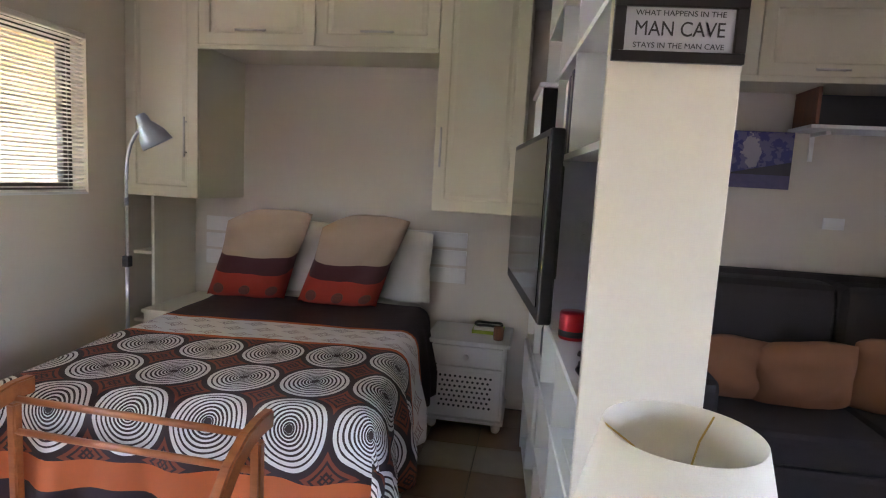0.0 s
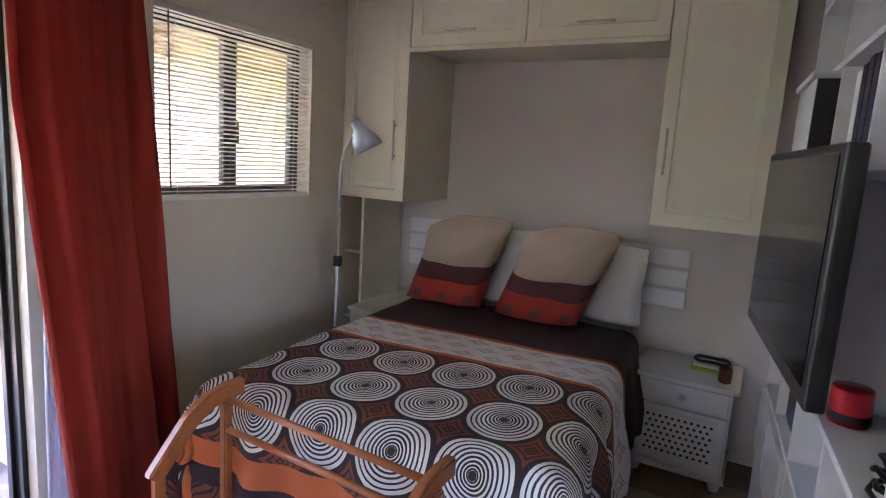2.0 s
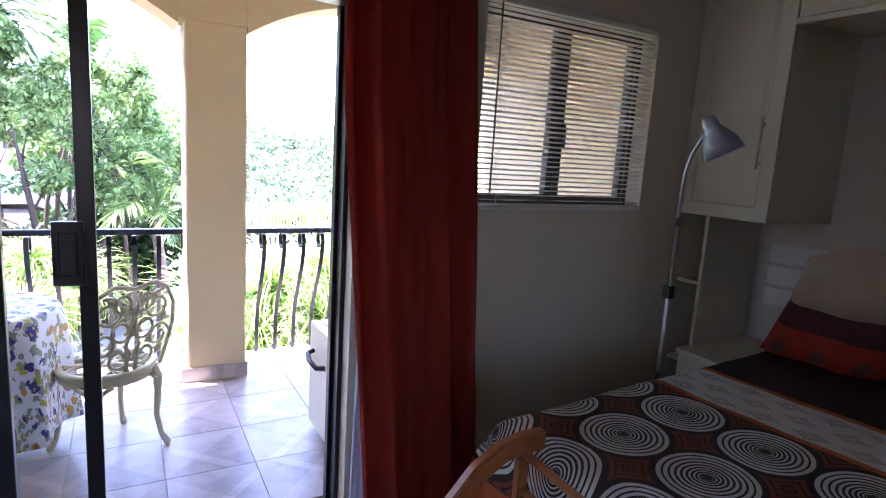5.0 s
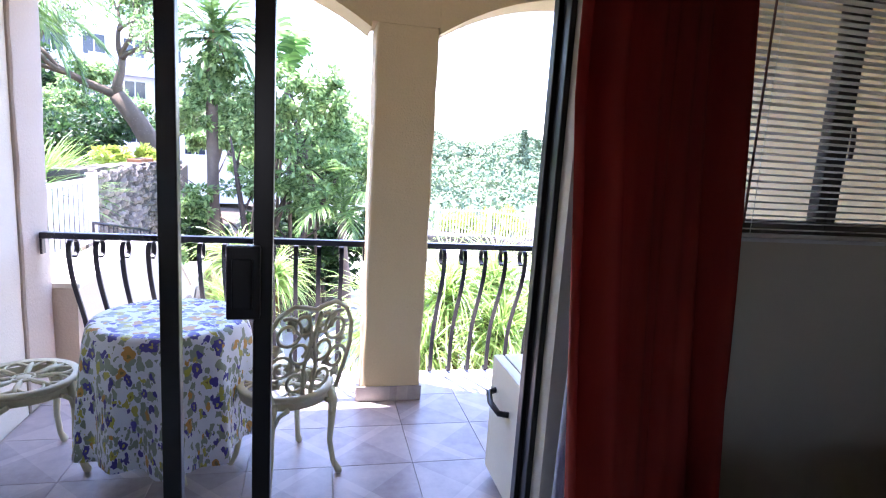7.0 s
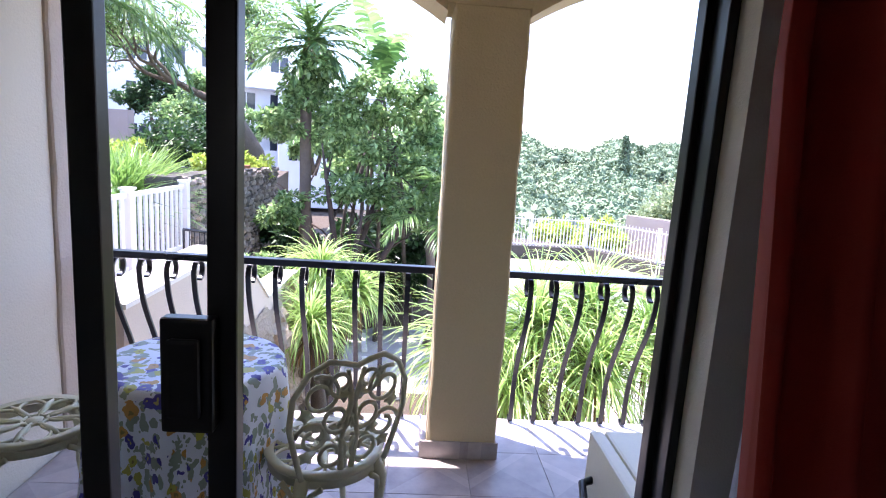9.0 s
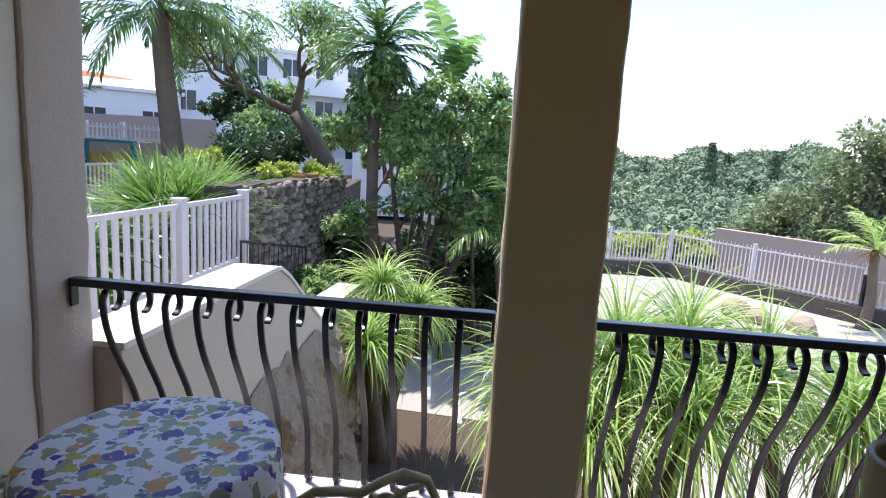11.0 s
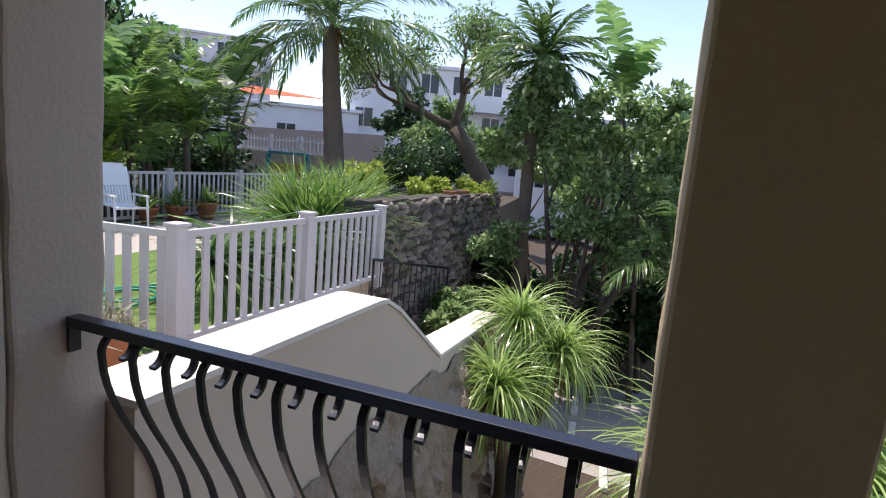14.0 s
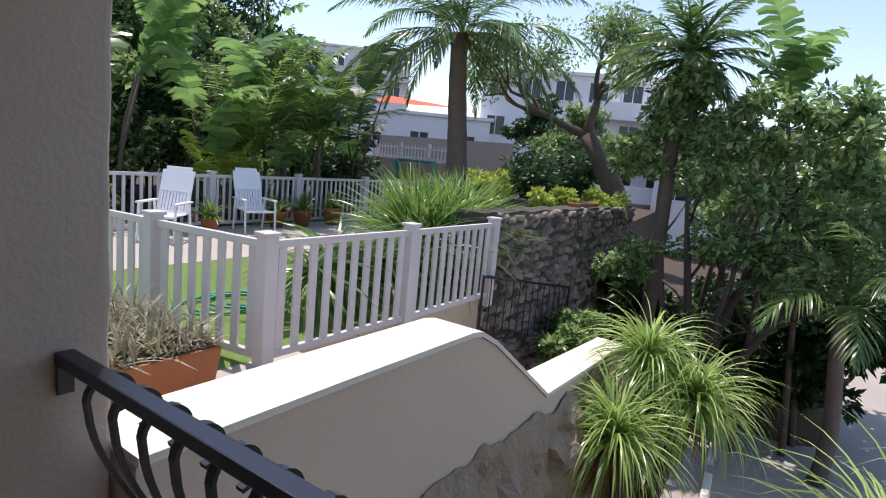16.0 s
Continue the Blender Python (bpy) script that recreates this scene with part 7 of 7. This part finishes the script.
for k, (x, y, s_) in enumerate(((-12.2, -5.9, 1.0), (-12.9, -4.6, 1.1), (-13.4, -3.2, 1.0))):
    bm = boulder_mesh(40 + k, 0.25, 3)
    bmesh.ops.transform(bm, matrix=Matrix.Translation((x, y, GZ + 0.25)) @ Matrix.Diagonal((1.8 * s_, 1.7 * s_, 1.6 * s_, 1)), verts=bm.verts)
    solid("earth_bank", bm, M_SOIL, "dark earth bank under the shrubs", "bank", "", True, "earth banks")
broad_tree("round_shrub", "bright round green shrub beside the stair", (-8.7, -5.75, -2.4), [(-8.6, -5.7, -1.0), (-9.0, -5.7, -1.0)],
           [((-8.5, -5.65, -0.8), 0.42), ((-9.0, -5.75, -0.75), 0.45), ((-9.5, -5.8, -0.85), 0.4)], 13, 260, 0.10, L_TREE, M_BARKDARK, 0.04, "shrub")
broad_tree("wall_top_shrub", "low yellow-green shrubs on top of the stone wall", (-12.2, -7.1, 0.7), [(-11.9, -7.1, 1.0), (-12.6, -7.1, 1.0)],
           [((-12.3, -7.0, 1.0), 0.35), ((-12.9, -7.0, 0.95), 0.35), ((-10.3, -7.2, 0.95), 0.3), ((-11.7, -7.3, 1.05), 0.3), ((-13.4, -6.9, 0.8), 0.4)], 14, 200, 0.09, L_LIME, M_BARKDARK, 0.02, "shrub")


def branching_tree(name, label, base, seed):
    """Old spreading tree: a leaning bole, crooked bare limbs and thin leaf at the ends."""
    rng = np.random.default_rng(seed)
    ob = thing(name, label, "tree", base)
    bm = bmesh.new()
    tips = []

    def grow(p, d, r, ln, depth):
        q = [p]
        for k in range(3):
            d = (d + Vector(rng.normal(0, 0.2, 3)) + Vector((0, 0, 0.05))).normalized()
            q.append(q[-1] + d * ln / 3)
        tube(bm, q, [r, r * 0.88, r * 0.78, r * 0.66], 7 if depth < 3 else 5)
        if depth >= 5:
            tips.append(q[-1])
            return
        if depth >= 3:
            tips.append(q[-1])
        for k in range(2 if depth else 3):
            e = (d + Vector(rng.normal(0, 0.62, 3)) * Vector((1.1, 1.1, 0.75))).normalized()
            if e.z < -0.1:
                e.z *= -0.5
            grow(q[-1], e, r * (0.66 if depth else 0.55), ln * 0.78, depth + 1)
    b = Vector(base)
    f = b + Vector((0.1, -1.0, 2.0))
    tube(bm, [b, b + Vector((0.0, -0.15, 0.7)), b + Vector((0.05, -0.55, 1.4)), f], [0.36, 0.28, 0.24, 0.2], 12)
    grow(f, Vector((0.15, 0.35, 0.8)), 0.14, 0.95, 0)
    grow(f, Vector((0.2, -0.85, 0.45)), 0.13, 1.15, 0)
    part("trunk", bm, M_BARK, ob, "", True)
    C = np.array([tuple(t) for t in tips])
    V, F = leaves(rng, C, np.full(len(C), 0.36), 52, 0.11)
    leafy("crown", V, F, L_TREE, ob)
    return ob


branching_tree("spreading_tree", "old spreading tree with bare crooked limbs and thin leaf", (-15.7, -7.5, 0.5), 5)
palm("tall_palm", "tall single-trunked palm above the terrace", (-12.0, -9.95, -0.1), (-11.85, -10.12, 4.25), 0.25, 0.17, 30, 3.2, 0.7, 21, 1.45, (-0.25, 1.3), width=0.04, pairs=52)
palm("feather_palm", "feather palm rising out of the shrubs", (-11.7, -5.5, GZ), (-11.4, -5.31, 3.55), 0.14, 0.11, 30, 1.45, 0.42, 22, 1.0, (-0.35, 1.4), width=0.04, pairs=40)
palm("small_palm", "small dark palm in the shade of the trees", (-11.3, -2.5, GZ), (-11.0, -2.6, 0.1), 0.12, 0.09, 16, 2.1, 0.6, 23, 1.4, (0.2, 1.4), False)
palm("bottle_palm", "slender palm beside the driveway fence", (-17.1, 8.4, GZ), (-17.1, 8.4, -0.35), 0.17, 0.10, 14, 1.8, 0.55, 24, 1.2, (0.2, 1.4), True, L_PONY)
strelitzia("wild_banana", "tall wild banana with torn paddle leaves", (-12.4, -3.9, GZ), [((0.1 * math.cos(k * 2.4) - 1.1 * math.cos(k * 2.4), 0.1 * math.sin(k * 2.4) - 1.1 * math.sin(k * 2.4)), 5.7 + 0.16 * (k % 6), k * 2.4, 1.0 + 0.1 * (k % 3)) for k in range(10)], 31)
strelitzia("wild_banana", "clump of wild banana with upright paddle leaves", (-9.7, -13.6, -0.04), [((0, 0), 2.4, 0.4, 2.0), ((0.3, 0.2), 2.0, 1.6, 1.9), ((-0.3, 0), 2.8, 2.9, 2.0), ((0.1, -0.3), 2.2, 4.2, 1.8), ((-0.2, 0.3), 1.6, 5.3, 1.9), ((0.5, 0), 1.3, 0.9, 1.8), ((-0.6, 0.2), 1.4, 2.2, 1.7), ((0.2, 0.5), 1.0, 1.2, 1.5)], 32)
strelitzia("wild_banana", "clump of wild banana with upright paddle leaves", (-7.9, -13.4, -0.04), [((0, 0), 2.0, 0.6, 1.8), ((0.3, 0.1), 1.6, 2.0, 1.8), ((-0.3, 0), 2.5, 3.2, 2.0), ((0, 0.3), 1.2, 1.4, 1.6), ((-0.4, 0.3), 1.0, 4.0, 1.5)], 33)
strelitzia("traveller_palm", "narrow upright fan of dark paddle leaves", (-12.9, -14.0, -0.04), [((0, 0), 2.6, 0.2, 2.2), ((0.2, 0.1), 3.0, 1.2, 2.2), ((-0.2, 0), 3.4, 2.2, 2.0), ((0, 0.2), 2.2, 4.0, 2.0), ((0.1, 0), 2.0, 5.0, 2.0), ((0, 0), 1.2, 0.6, 1.7), ((0, 0), 1.4, 3.3, 1.7)], 34, L_DARK)
strelitzia("wild_banana", "tall clump of wild banana behind the terrace fence", (-6.4, -14.2, -0.04), [((0.3 * math.cos(k * 2.1), 0.3 * math.sin(k * 2.1)), 2.2 + 0.28 * (k % 5), k * 2.1, 1.7 + 0.15 * (k % 3)) for k in range(8)], 38)
strelitzia("wild_banana", "tall clump of wild banana behind the terrace fence", (-9.0, -15.0, -0.04), [((0.3 * math.cos(k * 2.1), 0.3 * math.sin(k * 2.1)), 2.9 + 0.3 * (k % 5), k * 2.1 + 0.5, 1.8 + 0.15 * (k % 3)) for k in range(9)], 39)
palm("golden_palm", "yellow-green clumping palm behind the fence", (-9.0, -13.0, -0.04), (-8.9, -13.0, 1.3), 0.08, 0.06, 16, 2.5, 0.5, 41, 0.9, (0.6, 1.5), False, L_STRAP, 0.045)
palm("golden_palm", "yellow-green clumping palm behind the fence", (-10.9, -13.2, -0.04), (-10.8, -13.1, 1.6), 0.08, 0.06, 18, 2.6, 0.55, 35, 0.9, (0.75, 1.5), False, L_STRAP, 0.045)
palm("golden_palm", "yellow-green clumping palm behind the fence", (-10.3, -13.7, -0.04), (-10.2, -13.7, 2.2), 0.08, 0.06, 14, 2.4, 0.55, 36, 1.0, (0.4, 1.5), False, L_PALM, 0.045)
strelitzia("ginger_shrub", "bright yellow-green broad-leaved shrub behind the fence", (-8.2, -12.9, -0.04), [((0.1 * k - 0.3, 0.05 * (k % 3)), 0.7 + 0.13 * (k % 4), k * 0.9, 0.75) for k in range(9)], 37, L_LIME)
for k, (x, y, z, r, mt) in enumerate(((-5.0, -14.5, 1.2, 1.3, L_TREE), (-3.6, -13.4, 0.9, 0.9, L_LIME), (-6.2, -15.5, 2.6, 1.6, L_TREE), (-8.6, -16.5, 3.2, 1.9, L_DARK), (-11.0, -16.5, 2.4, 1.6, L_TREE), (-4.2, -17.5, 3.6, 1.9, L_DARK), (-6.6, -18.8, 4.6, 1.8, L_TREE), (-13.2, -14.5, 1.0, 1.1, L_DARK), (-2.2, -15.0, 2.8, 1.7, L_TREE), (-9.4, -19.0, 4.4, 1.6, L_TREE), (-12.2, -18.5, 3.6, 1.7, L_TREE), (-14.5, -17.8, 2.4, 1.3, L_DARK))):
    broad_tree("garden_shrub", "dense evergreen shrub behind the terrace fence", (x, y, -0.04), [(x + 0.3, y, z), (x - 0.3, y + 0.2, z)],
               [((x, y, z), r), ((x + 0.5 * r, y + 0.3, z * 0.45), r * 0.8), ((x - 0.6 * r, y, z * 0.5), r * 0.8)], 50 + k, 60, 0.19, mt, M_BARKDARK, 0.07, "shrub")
for k, (x, y, z, r) in enumerate(((-17.5, -10.5, 1.5, 1.2), (-19.5, -10.0, 1.7, 1.2), (-15.8, -11.5, 0.9, 0.8))):
    broad_tree("hedge_shrub", "dark clipped shrub in front of the houses", (x, y, 0.2), [(x, y, z)], [((x, y, z), r), ((x + r * 0.7, y, z * 0.7), r * 0.7)], 80 + k, 70, 0.18, L_DARK if k != 2 else L_LIME, M_BARKDARK, 0.06, "shrub")
for k, (x, y, z, r) in enumerate(((-26.0, -12.6, 2.7, 1.5), (-28.5, -8.2, 2.6, 1.7), (-29.0, -16.2, 3.6, 1.3), (-24.5, -6.6, 1.8, 1.3))):
    broad_tree("garden_tree", "leafy garden tree in front of the white houses", (x, y, 0.0), [(x, y + 0.4, z), (x + 0.3, y - 0.4, z + 0.3)],
               [((x, y, z), r), ((x + 0.4, y + 0.9 * r, z - 0.4), 0.75 * r), ((x, y - 0.9 * r, z - 0.3), 0.7 * r), ((x, y, z + 0.8 * r), 0.6 * r)], 140 + k, 75, 0.22, (L_TREE, L_OLIVE, L_DARK, L_TREE)[k], M_BARK, 0.12)
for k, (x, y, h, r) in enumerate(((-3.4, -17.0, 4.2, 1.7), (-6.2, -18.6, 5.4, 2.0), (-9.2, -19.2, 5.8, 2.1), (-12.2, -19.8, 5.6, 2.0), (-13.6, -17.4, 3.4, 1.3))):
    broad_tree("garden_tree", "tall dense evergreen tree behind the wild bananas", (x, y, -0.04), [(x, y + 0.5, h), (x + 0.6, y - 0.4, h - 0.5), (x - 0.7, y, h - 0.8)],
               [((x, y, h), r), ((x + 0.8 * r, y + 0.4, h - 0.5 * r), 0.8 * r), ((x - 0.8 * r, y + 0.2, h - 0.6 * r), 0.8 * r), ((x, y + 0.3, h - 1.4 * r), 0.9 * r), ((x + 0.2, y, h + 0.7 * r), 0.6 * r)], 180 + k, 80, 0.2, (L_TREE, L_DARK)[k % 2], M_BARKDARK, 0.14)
# trees beyond the palisade
for k, (x, y, z, r) in enumerate(((-27, 15.5, 2.6, 3.0), (-31, 13.0, -1.0, 2.6), (-25, 17.8, 1.5, 2.8), (-34, 9.5, -3.6, 2.2), (-29, 19.5, 3.0, 3.4), (-36, 15.0, -2.0, 3.0), (-30, 5.0, -2.6, 1.2), (-27.6, 6.5, -2.2, 1.1))):
    g = float(ground_z(np.array(x), np.array(y)))
    broad_tree("valley_tree", "broad green tree beyond the driveway fence", (x, y, g), [(x + 0.3 * r, y, z), (x - 0.4 * r, y + 0.3 * r, z), (x, y - 0.4 * r, z + 0.2 * r)],
               [((x, y, z), r), ((x + 0.6 * r, y + 0.4 * r, z - 0.3 * r), 0.75 * r), ((x - 0.6 * r, y - 0.3 * r, z - 0.35 * r), 0.75 * r), ((x, y, z - 0.8 * r), 0.8 * r)], 100 + k, 70, 0.27, L_OLIVE if k not in (6, 7) else L_LIME, M_BARK, 0.22)
# far woods
rng = np.random.default_rng(9)
nw = 3000
th = rng.uniform(-0.10, 0.75, nw)
rr = rng.uniform(48, 300, nw)
X, Y = -rr * np.cos(th), rr * np.sin(th)
C = np.stack([X, Y, ground_z(X, Y) + rng.uniform(0.5, 3.5, nw)], -1)
RW = rng.uniform(2.0, 4.8, nw)
V, F = leaves(rng, C, RW, 125, 0.95, 0.75, 1.3)
bm = bmesh.new()
bmesh.ops.create_icosphere(bm, subdivisions=2, radius=1.0)
bm.verts.ensure_lookup_table()
UV_, UF = np.array([v.co[:] for v in bm.verts]), np.array([[v.index for v in f.verts] for f in bm.faces])
bm.free()
NB = len(UV_)
BV = (C[:, None, :] + UV_[None] * (RW[:, None, None] * np.array([0.52, 0.52, 0.40])) * (1 + rng.normal(0, 0.10, (nw, NB, 1)))).reshape(-1, 3)
BF = (UF[None] + (np.arange(nw) * NB)[:, None, None]).reshape(-1, 3)
V, F = join((V, F), (BV, BF))
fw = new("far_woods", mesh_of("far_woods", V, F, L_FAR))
tagged(fw, "green wooded hillside across the valley, haze put into its leaf colour", "woods", kind="stuff")
for k, (th_, r_, h) in enumerate(((0.335, 190, 15), (0.425, 200, 11), (0.36, 235, 7))):
    x, y = -r_ * math.cos(th_), r_ * math.sin(th_)
    g = float(ground_z(np.array(x), np.array(y)))
    ob = thing("norfolk_pine", "dark conical pine on the far hillside", "pine tree", (x, y, g), group="far pines")
    trunk_mesh(ob, [(x, y, g), (x, y, g + h)], [0.5, 0.1], M_BARKDARK, n=6)
    zz = np.linspace(0.15, 1, 26)
    V, F = leaves(np.random.default_rng(k), np.stack([np.full(26, x), np.full(26, y), g + zz * h], -1), (1.06 - zz) * h * 0.2 + 0.3, 70, 0.9, 0.4, 1.6)
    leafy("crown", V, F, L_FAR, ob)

# ---------------------------------------------------------------- houses on the slope
def house(name, label, x, y, ang, w, d, z0, z1, storeys, mat, cols, balcony=False):
    ob = thing(name, label, "house", (x, y, z0))
    m = pose(x, y, 0, 0, 0, ang)
    bm = bmesh.new()
    box(bm, -w / 2, -d / 2, z0 - 2, w / 2, d / 2, z1, 0.03, m)
    part("wall", bm, mat, ob)
    bm = bmesh.new()
    box(bm, -w / 2 - 0.2, -d / 2 - 0.2, z1, w / 2 + 0.2, d / 2 + 0.2, z1 + 0.22, 0.03, m)
    part("roof", bm, mat, ob)
    sh_ = (z1 - z0) / storeys
    for f in range(storeys):
        for c in range(cols):
            cx = -w / 2 + w * (c + 0.5) / cols
            z = z0 + sh_ * (f + 0.35)
            bm = bmesh.new()
            for q in ((-0.62, 0, 0.62, 0.06), (-0.62, 1.24, 0.62, 1.3), (-0.62, 0.06, -0.56, 1.24), (0.56, 0.06, 0.62, 1.24), (-0.03, 0.06, 0.03, 1.24)):
                box(bm, cx + q[0], d / 2 - 0.03, z + q[1], cx + q[2], d / 2 + 0.05, z + q[3], 0, m)
            wn = part("window", bm, M_HOUSE, ob)
            bm = bmesh.new()
            box(bm, cx - 0.56, d / 2 - 0.05, z + 0.06, cx + 0.56, d / 2 + 0.012, z + 1.24, 0, m)
            part("pane", bm, M_DARKGLASS, wn)
        if balcony:
            bm = bmesh.new()
            box(bm, -w / 2, d / 2 + 0.01, z0 + sh_ * f - 0.1, -w / 2 + w * 0.45, d / 2 + 1.2, z0 + sh_ * f + 0.05, 0.01, m)
            box(bm, -w / 2, d / 2 + 1.1, z0 + sh_ * f + 0.051, -w / 2 + w * 0.45, d / 2 + 1.2, z0 + sh_ * f + 0.95, 0.01, m)
            part("balcony", bm, mat, ob)
    return ob


house("white_house", "white plastered apartment block with dark windows", -39.0, -18.4, -65, 12.5, 6, 0.0, 7.4, 3, M_HOUSE, 6, True)
house("white_house", "white plastered house behind the palms", -33.0, -27.0, -55, 9, 5, 0.6, 4.1, 1, M_HOUSE, 3)
house("white_house", "white plastered block behind the spreading tree", -39.0, -9.0, -75, 7, 6, -0.5, 4.6, 2, M_HOUSE, 3, False)
house("grey_house", "pale grey stepped apartment block up the slope", -46.0, -46.0, -50, 11, 9, 3.0, 11.0, 3, M_HOUSEPINK, 4, True)
house("grey_house", "pale grey house half hidden by shrubs", -17.0, -36.0, -20, 12, 8, 1.0, 5.6, 1, M_HOUSEPINK, 4)
bm = bmesh.new()
v = [bm.verts.new(p) for p in ((-26.5, -24.6, 4.75), (-25.5, -19.2, 4.1), (-23.0, -22.8, 4.0))]
a, b, c = v
m0 = bm.verts.new((-25.0, -22.2, 4.15))
for q in ((a, b), (b, c), (c, a)):
    bm.faces.new((q[0], q[1], m0))
sl = solid("shade_sail", bm, M_SAIL, "orange shade sail stretched between houses", "shade sail", "")
sm = sl.modifiers.new("thickness", "SOLIDIFY")
sm.thickness = 0.01
slab("wall_garden", [(-24.2, -23.0), (-23.2, -14.8), (-23.5, -14.7), (-24.5, -22.9)], -0.5, 2.45, M_TAUPE, "taupe plastered garden wall on the slope", "wall")
fence("white picket fence below the houses", [(-17.8, -17.6), (-17.6, -16.2), (-17.4, -14.8), (-17.3, -13.4)], 1.98, lambda x, y: 1.4, 0.16, 0.07, True, 0.10, 0.06, name="picket_fence")
slab("wall_picket", [(-18.2, -17.8), (-17.7, -13.2), (-17.2, -13.2), (-17.6, -17.8)], -0.2, 1.41, M_TAUPE, "taupe wall that carries the picket fence", "wall")
gt = thing("garden_gate", "ochre boarded gate with teal posts", "gate", (-16.6, -14.6, -0.04))
for k in range(9):
    part("board", B(-16.65, -15.4 + 0.15 * k, 0.0, -16.61, -15.27 + 0.15 * k, 1.05), M_YELLOWBOARD, gt)
for y in (-15.5, -13.95):
    part("gate_post", B(-16.7, y - 0.06, -0.04, -16.56, y + 0.06, 1.35, 0.01), M_TEAL, gt)
part("top_beam", B(-16.68, -15.5, 1.351, -16.58, -13.9, 1.44, 0.01), M_TEAL, gt)

# ---------------------------------------------------------------- pieces: tiles and wall stones
tl_m = finish("floor_tile", B(-0.149, -0.149, -0.01, 0.149, 0.149, 0.0, 0.0015, seg=1), M_TILE_IN)
for i in range(4):
    for j in range(11):
        piece("tile", tl_m, floor, pose(1.55 + 0.302 * i, -0.16 - 0.302 * j, 0.0))
bm = bmesh.new()
for i in range(18):
    for j in range(20):
        x, y = 0.15 + 0.302 * i, -0.16 - 0.302 * j
        if x > RX - 0.1 or (1.5 < x < 2.6 and j < 11):
            continue
        box(bm, x - 0.149, y - 0.149, -0.01, x + 0.149, y + 0.149, 0.0)
rest = part("tiles", bm, M_TILE_IN, floor, "further beige floor tiles")
rest["kind"] = "stuff"
bt = finish("floor_tile", B(-0.1997, -0.1997, -0.01, 0.1997, 0.1997, 0.0, 0.001, seg=1), M_TILE_OUT)
for i in range(5):
    for j in range(13):
        x, y = -0.42 - 0.402 * i, -4.46 + 0.402 * j
        if y + 0.2 < BYR and x - 0.2 > -2.26:
            piece("tile", bt, balcony, pose(x, y, 0.0, 0, 0, 90 * ((i * 3 + j * 5) % 4)))
stones = []
for k in range(8):
    bm = bmesh.new()
    bmesh.ops.create_icosphere(bm, subdivisions=1, radius=0.5)
    for v in bm.verts:
        q = v.co.normalized()
        f = (abs(q.x) ** 5 + abs(q.y) ** 5 + abs(q.z) ** 5) ** (-0.2)
        v.co = q * 0.5 * f * (1 + 0.3 * noise.noise(q * 1.9 + Vector((k * 5.3, 0, 0))))
    stones.append(finish("stone", bm, M_STONE))
rng = np.random.default_rng(17)
z = 0.93
rest_v, rest_f, kept, base_k = [], [], 0, 0
while z > -1.9:
    s = rng.uniform(0, 0.02)
    h = rng.uniform(0.10, 0.17)
    while s < 0.985:
        w = rng.uniform(0.09, 0.26)
        p = wall_point(s + w / 14)
        zz = z - 0.07 * s + rng.normal(0, 0.022)
        if rng.random() > 0.10:
            me = stones[int(rng.integers(8))]
            m = pose(p.x, p.y - 0.02, zz, rng.uniform(-12, 12), rng.uniform(-28, 28), -2.5 + rng.uniform(-10, 10)) @ Matrix.Diagonal((w * 1.06, rng.uniform(0.10, 0.2), h * rng.uniform(0.85, 1.08), 1))
            if z > 0.1 and kept < 300:
                piece("stone", me, sw, m)
                kept += 1
            else:
                rest_v.append(np.array([(m @ v.co)[:] for v in me.vertices]))
                rest_f.append(np.array([q.vertices[:] for q in me.polygons]) + base_k)
                base_k += len(me.vertices)
        s += w / 7.0
    z -= h * 0.93
rs = leafy("stones", np.concatenate(rest_v), np.concatenate(rest_f), M_STONEREST, sw, "further weathered rubble stones", "stuff")
rs.data.polygons.foreach_set("use_smooth", [False] * len(rs.data.polygons))
